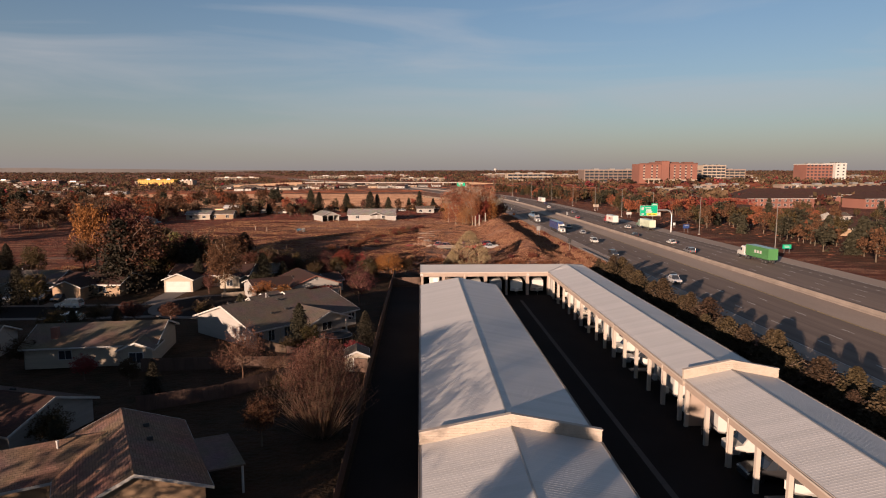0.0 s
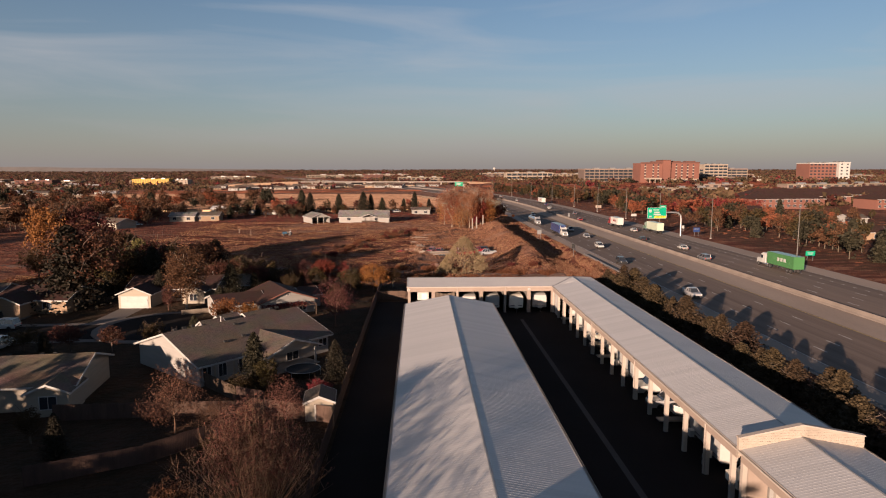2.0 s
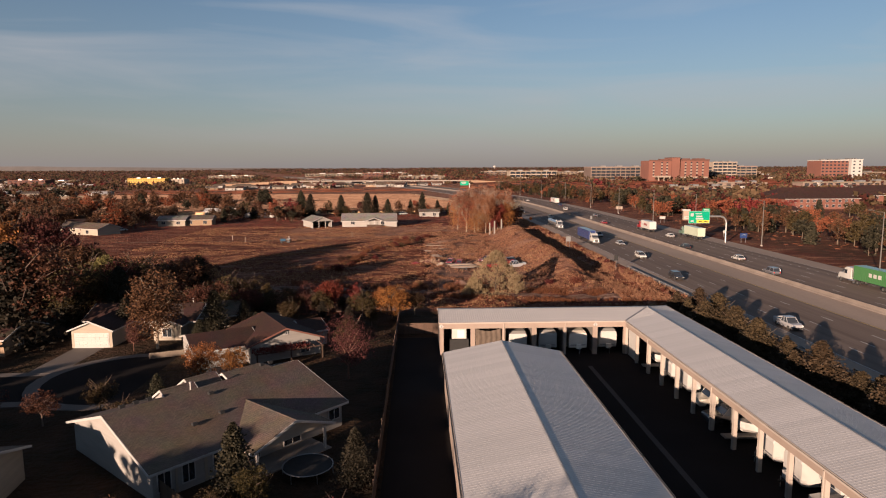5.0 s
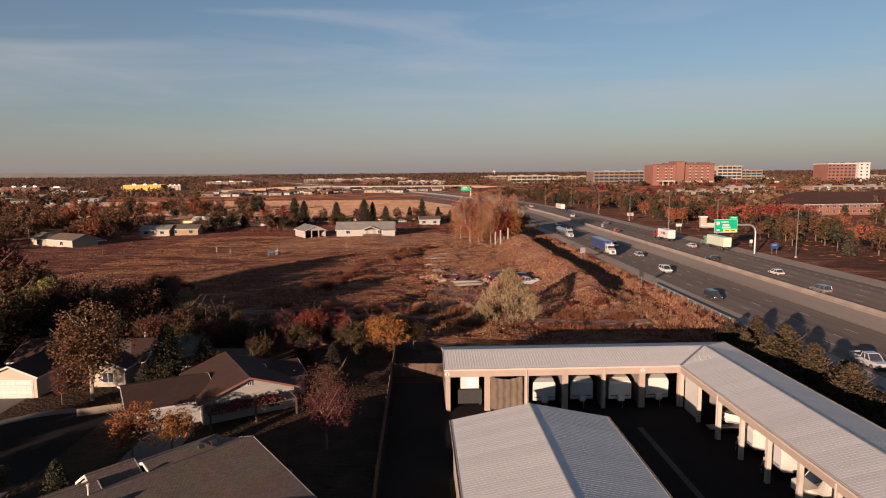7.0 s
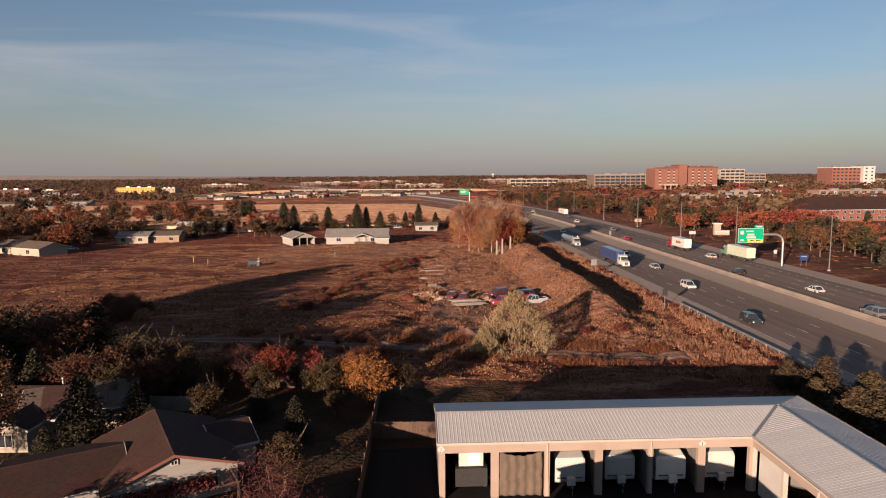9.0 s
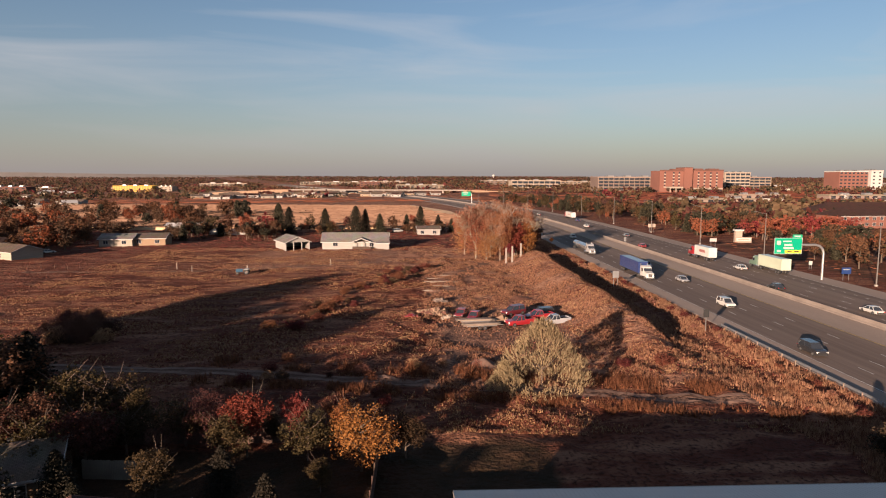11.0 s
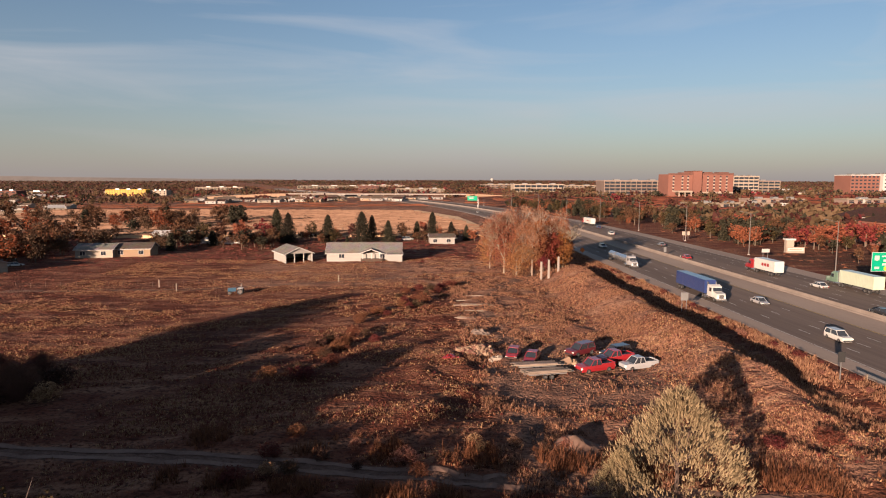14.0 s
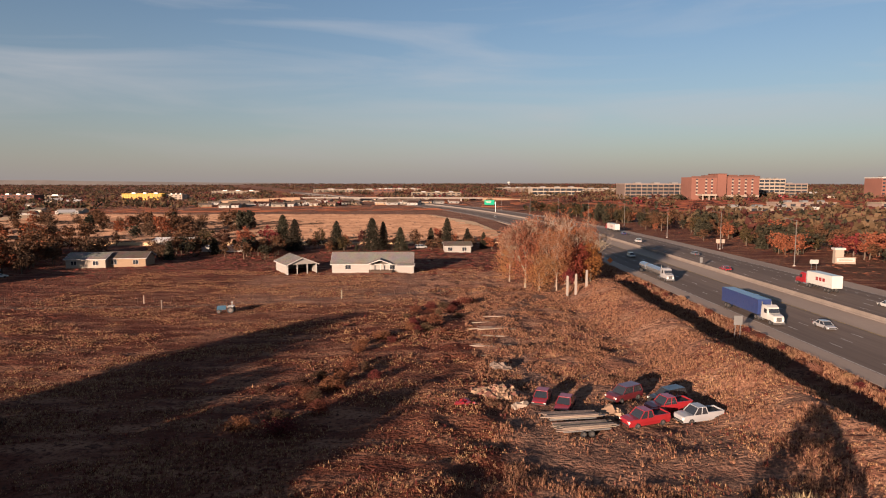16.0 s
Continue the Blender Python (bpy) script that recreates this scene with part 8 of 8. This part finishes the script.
# monument with a pale sign
mn = thing("monument_sign", turn(124, 277, -6, 1.0), "pale stone monument sign with small tower", "monument")
part("tower", Shape().box(-1.3, -0.8, -0.3, 1.3, 0.8, 4.2), "beige", mn)
part("tower_cap", Shape().box(-1.7, -1.1, 4.2, 1.7, 1.1, 4.8), "white", mn)
part("sign_slab", Shape().box(-1.6, -1.6, -0.3, 4.6, -1.0, 1.9), "beige", mn)
part("slab_panel", Shape().box(-1.2, -1.66, 0.5, 4.2, -1.602, 1.6), "white", mn)
bars(mn, [(-0.6, 3.6, 0.85, 0.4)], -1.662, "beige")

# steel guard rail at the road's edge
gr = thing("guard_rail", turn(51.2, 80, 0, 0), "galvanised guard rail on posts along the shoulder", "guard rail")
part("rail", Shape().prism([(0, 0.5), (0.05, 0.5), (0.09, 0.58), (0.03, 0.65), (0.09, 0.72), (0.05, 0.8), (0, 0.8), (0.04, 0.72), (-0.02, 0.65), (0.04, 0.58)], "y", -140, 62), "steel", gr)
for k in range(60):
    part("rail_post", Shape().box(-0.14, 60 - k * 3.3, -0.4, -0.03, 60.12 - k * 3.3, 0.78), "wood_pale", gr)

# three white concrete posts and the litter of the field
for x, y, hh in ((25.4, 223.6, 4.9), (27.0, 222.0, 4.9), (29.8, 223.4, 3.9)):
    c = thing("concrete_post", turn(x, y, 12, rise(x, y)), "tall weathered white concrete post in field", "post", "white posts")
    part("shaft", Shape().add([(-0.22, -0.22, -0.4), (0.22, -0.22, -0.4), (0.22, 0.22, -0.4), (-0.22, 0.22, -0.4), (-0.19, -0.19, hh), (0.19, -0.19, hh), (0.19, 0.19, hh), (-0.19, 0.19, hh)], [(3, 2, 1, 0), (4, 5, 6, 7), (0, 1, 5, 4), (1, 2, 6, 5), (2, 3, 7, 6), (3, 0, 4, 7)]), "concrete", c)

tr = thing("tractor", turn(-48.3, 208.5, 186, rise(-48.3, 208.5)), "small dark blue and white farm tractor", "tractor")
part("hood", Shape().prism([(0.2, 0.7), (2.0, 0.7), (2.0, 1.45), (0.2, 1.55)], "y", -0.35, 0.35), paint((0.02, 0.06, 0.10)), tr)
part("seat", Shape().box(-0.9, -0.3, 0.9, -0.4, 0.3, 1.25).box(-1.0, -0.3, 1.25, -0.9, 0.3, 1.7), "dark", tr)
for s in (-1, 1):
    part("fender", Shape().box(-1.4, s * 0.7 - 0.25, 1.35, -0.1, s * 0.7 + 0.25, 1.45), paint(WHITE), tr)
part("steering_wheel", Shape().tube((-0.1, 0, 1.3), (-0.3, 0, 1.75), 0.03, 0.03, 6).tube((-0.28, 0, 1.72), (-0.33, 0, 1.76), 0.22, 0.22, 12), "dark", tr)
for s in (-1, 1):
    wheel(tr, -0.8, s * 0.75, 0.72, 0.4)
    wheel(tr, 1.6, s * 0.6, 0.42, 0.25)
part("roll_bar", Shape().tube((-1.0, -0.5, 1.2), (-1.0, -0.5, 2.4), 0.04, 0.04, 6).tube((-1.0, 0.5, 1.2), (-1.0, 0.5, 2.4), 0.04, 0.04, 6).tube((-1.0, -0.5, 2.4), (-1.0, 0.5, 2.4), 0.04, 0.04, 6), "steel", tr)


def lumber_trailer(x, y, deg, label, n_, seed):
    rng = random.Random(seed)
    t = thing("lumber_trailer", turn(x, y, deg, rise(x, y)), label, "trailer", "lumber loads")
    part("bed", Shape().box(-2.6, -0.95, 0.6, 2.6, 0.95, 0.72), "steel", t)
    part("tongue", Shape().box(2.6, -0.06, 0.55, 4.0, 0.06, 0.66), "steel", t)
    for s in (-1, 1):
        for wx in (-0.5, 0.4):
            wheel(t, wx, s * 1.1, 0.34, 0.2)
    for k in range(n_):
        z = 0.73 + (k // 6) * 0.09
        yy, sh = -0.8 + (k % 6) * 0.3, rng.uniform(-0.5, 0.5)
        part("plank", Shape().box(-3.0 + sh, yy, z, 3.0 + sh, yy + 0.25, z + 0.08), "wood_pale", t, at=Matrix.Rotation(radians(rng.uniform(-2, 2)), 4, "Z"))
    return t


lumber_trailer(9.6, 143.2, 10, "trailer stacked with grey lumber planks", 20, 1)
lumber_trailer(8.8, 146.0, 6, "second trailer stacked with weathered planks", 14, 2)


def rubble(x, y, r, count, seed, label, materials, size=(0.15, 0.5)):
    rng = random.Random(seed)
    for mt, share in materials:
        s = Shape()
        for _ in range(int(count * share)):
            p = ball(rng)
            px, py = x + p.x * r, y + p.y * r * 0.7
            q = rng.uniform(*size)
            z = rise(px, py) + max(0, (1 - math.hypot(p.x, p.y))) * r * 0.25
            start = len(s.v)
            s.box(-q, -q * 0.7, -q * 0.3, q, q * 0.7, q * 0.5)
            mm = Matrix.Translation((px, py, z)) @ Euler((rng.uniform(-0.6, 0.6), rng.uniform(-0.6, 0.6), rng.uniform(0, 6))).to_matrix().to_4x4()
            for i in range(start, len(s.v)):
                vx, vy, vz = s.v[i]
                s.v[i] = tuple(mm @ Vector((vx * rng.uniform(0.7, 1.2), vy * rng.uniform(0.7, 1.2), vz)))
        solid("rubble_heap", s, mt, label, "rubble", "stuff")


rubble(1.8, 156, 3.0, 160, 1, "heap of broken brick and stone in the field", (("rust", 0.7), ("brick_red", 0.4)))
rubble(3.3, 167, 1.5, 24, 2, "pale stone and debris pile", (("wood_pale", 1),), (0.2, 0.7))
rubble(3.8, 151, 0.7, 6, 3, "pale stone blocks on the ground", (("beige", 1),), (0.3, 0.6))
rubble(14.2, 147.6, 1.2, 10, 4, "pale earth and stone beside parked cars", (("rust", 1),), (0.4, 0.9))
rubble(-2.6, 151.6, 1.4, 12, 5, "scattered red metal pieces in grass", ((paint(REDC), 1),), (0.1, 0.35))
for k in range(16):
    x, y = 3.2 + RNG.gauss(0, 2.0), 188 + RNG.gauss(0, 7)
    b = thing("plank", turn(x, y, RNG.uniform(-15, 15), rise(x, y) + 0.08), "loose weathered plank lying in the field", "plank", "loose planks")
    part("board", Shape().box(-2.2, -0.12, -0.12, 2.2, 0.12, 0.06), "wood_pale", b)


def mound(x, y, rx, ry, h, material, label, seed):
    rng, s, n, m_ = random.Random(seed), Shape(), 20, 7
    s.v = [(x, y, rise(x, y) + h)]
    for j in range(1, m_ + 1):
        t = j / m_
        for i in range(n):
            a = 2 * math.pi * i / n
            px, py = x + rx * t * math.cos(a), y + ry * t * math.sin(a)
            s.v.append((px, py, rise(px, py) + h * (math.cos(math.pi * t) * 0.5 + 0.5) + rng.uniform(-0.13, 0.13) * h - (0.15 if j == m_ else 0)))
    s.f = [(0, 1 + i, 1 + (i + 1) % n) for i in range(n)]
    s.f += [(1 + (j - 1) * n + i, 1 + j * n + i, 1 + j * n + (i + 1) % n, 1 + (j - 1) * n + (i + 1) % n) for j in range(1, m_) for i in range(n)]
    return solid("earth_mound", s, material, label, "mound", "structure", smooth=True)


mound(8.2, 121.0, 3.4, 2.3, 1.1, "track_dirt", "pale earth mound beside the trail", 3)
# old fence posts and wires across the field
for k in range(34):
    x = -112 + k * 3.6
    y = 219.5 + 0.05 * (x + 112) + 0.4 * math.sin(k)
    p = thing("fence_post", turn(x, y, 0, rise(x, y)), "thin weathered wooden field fence post", "post", "field fence posts")
    part("shaft", Shape().tube((0, 0, -0.3), (0, 0, 1.25), 0.06, 0.05, 6), "wood_fence", p)
for x, y in ((-26.5, 221), (-70, 219), (-64, 214)):
    p = thing("gate_post", turn(x, y, 0, rise(x, y)), "pale wooden gate post in field", "post", "field fence posts")
    part("shaft", Shape().box(-0.12, -0.12, -0.3, 0.12, 0.12, 1.9), "wood_pale", p)


# ---- roof sheets of the storage rows ----
for job in PENDING:
    lay_panels(*job)
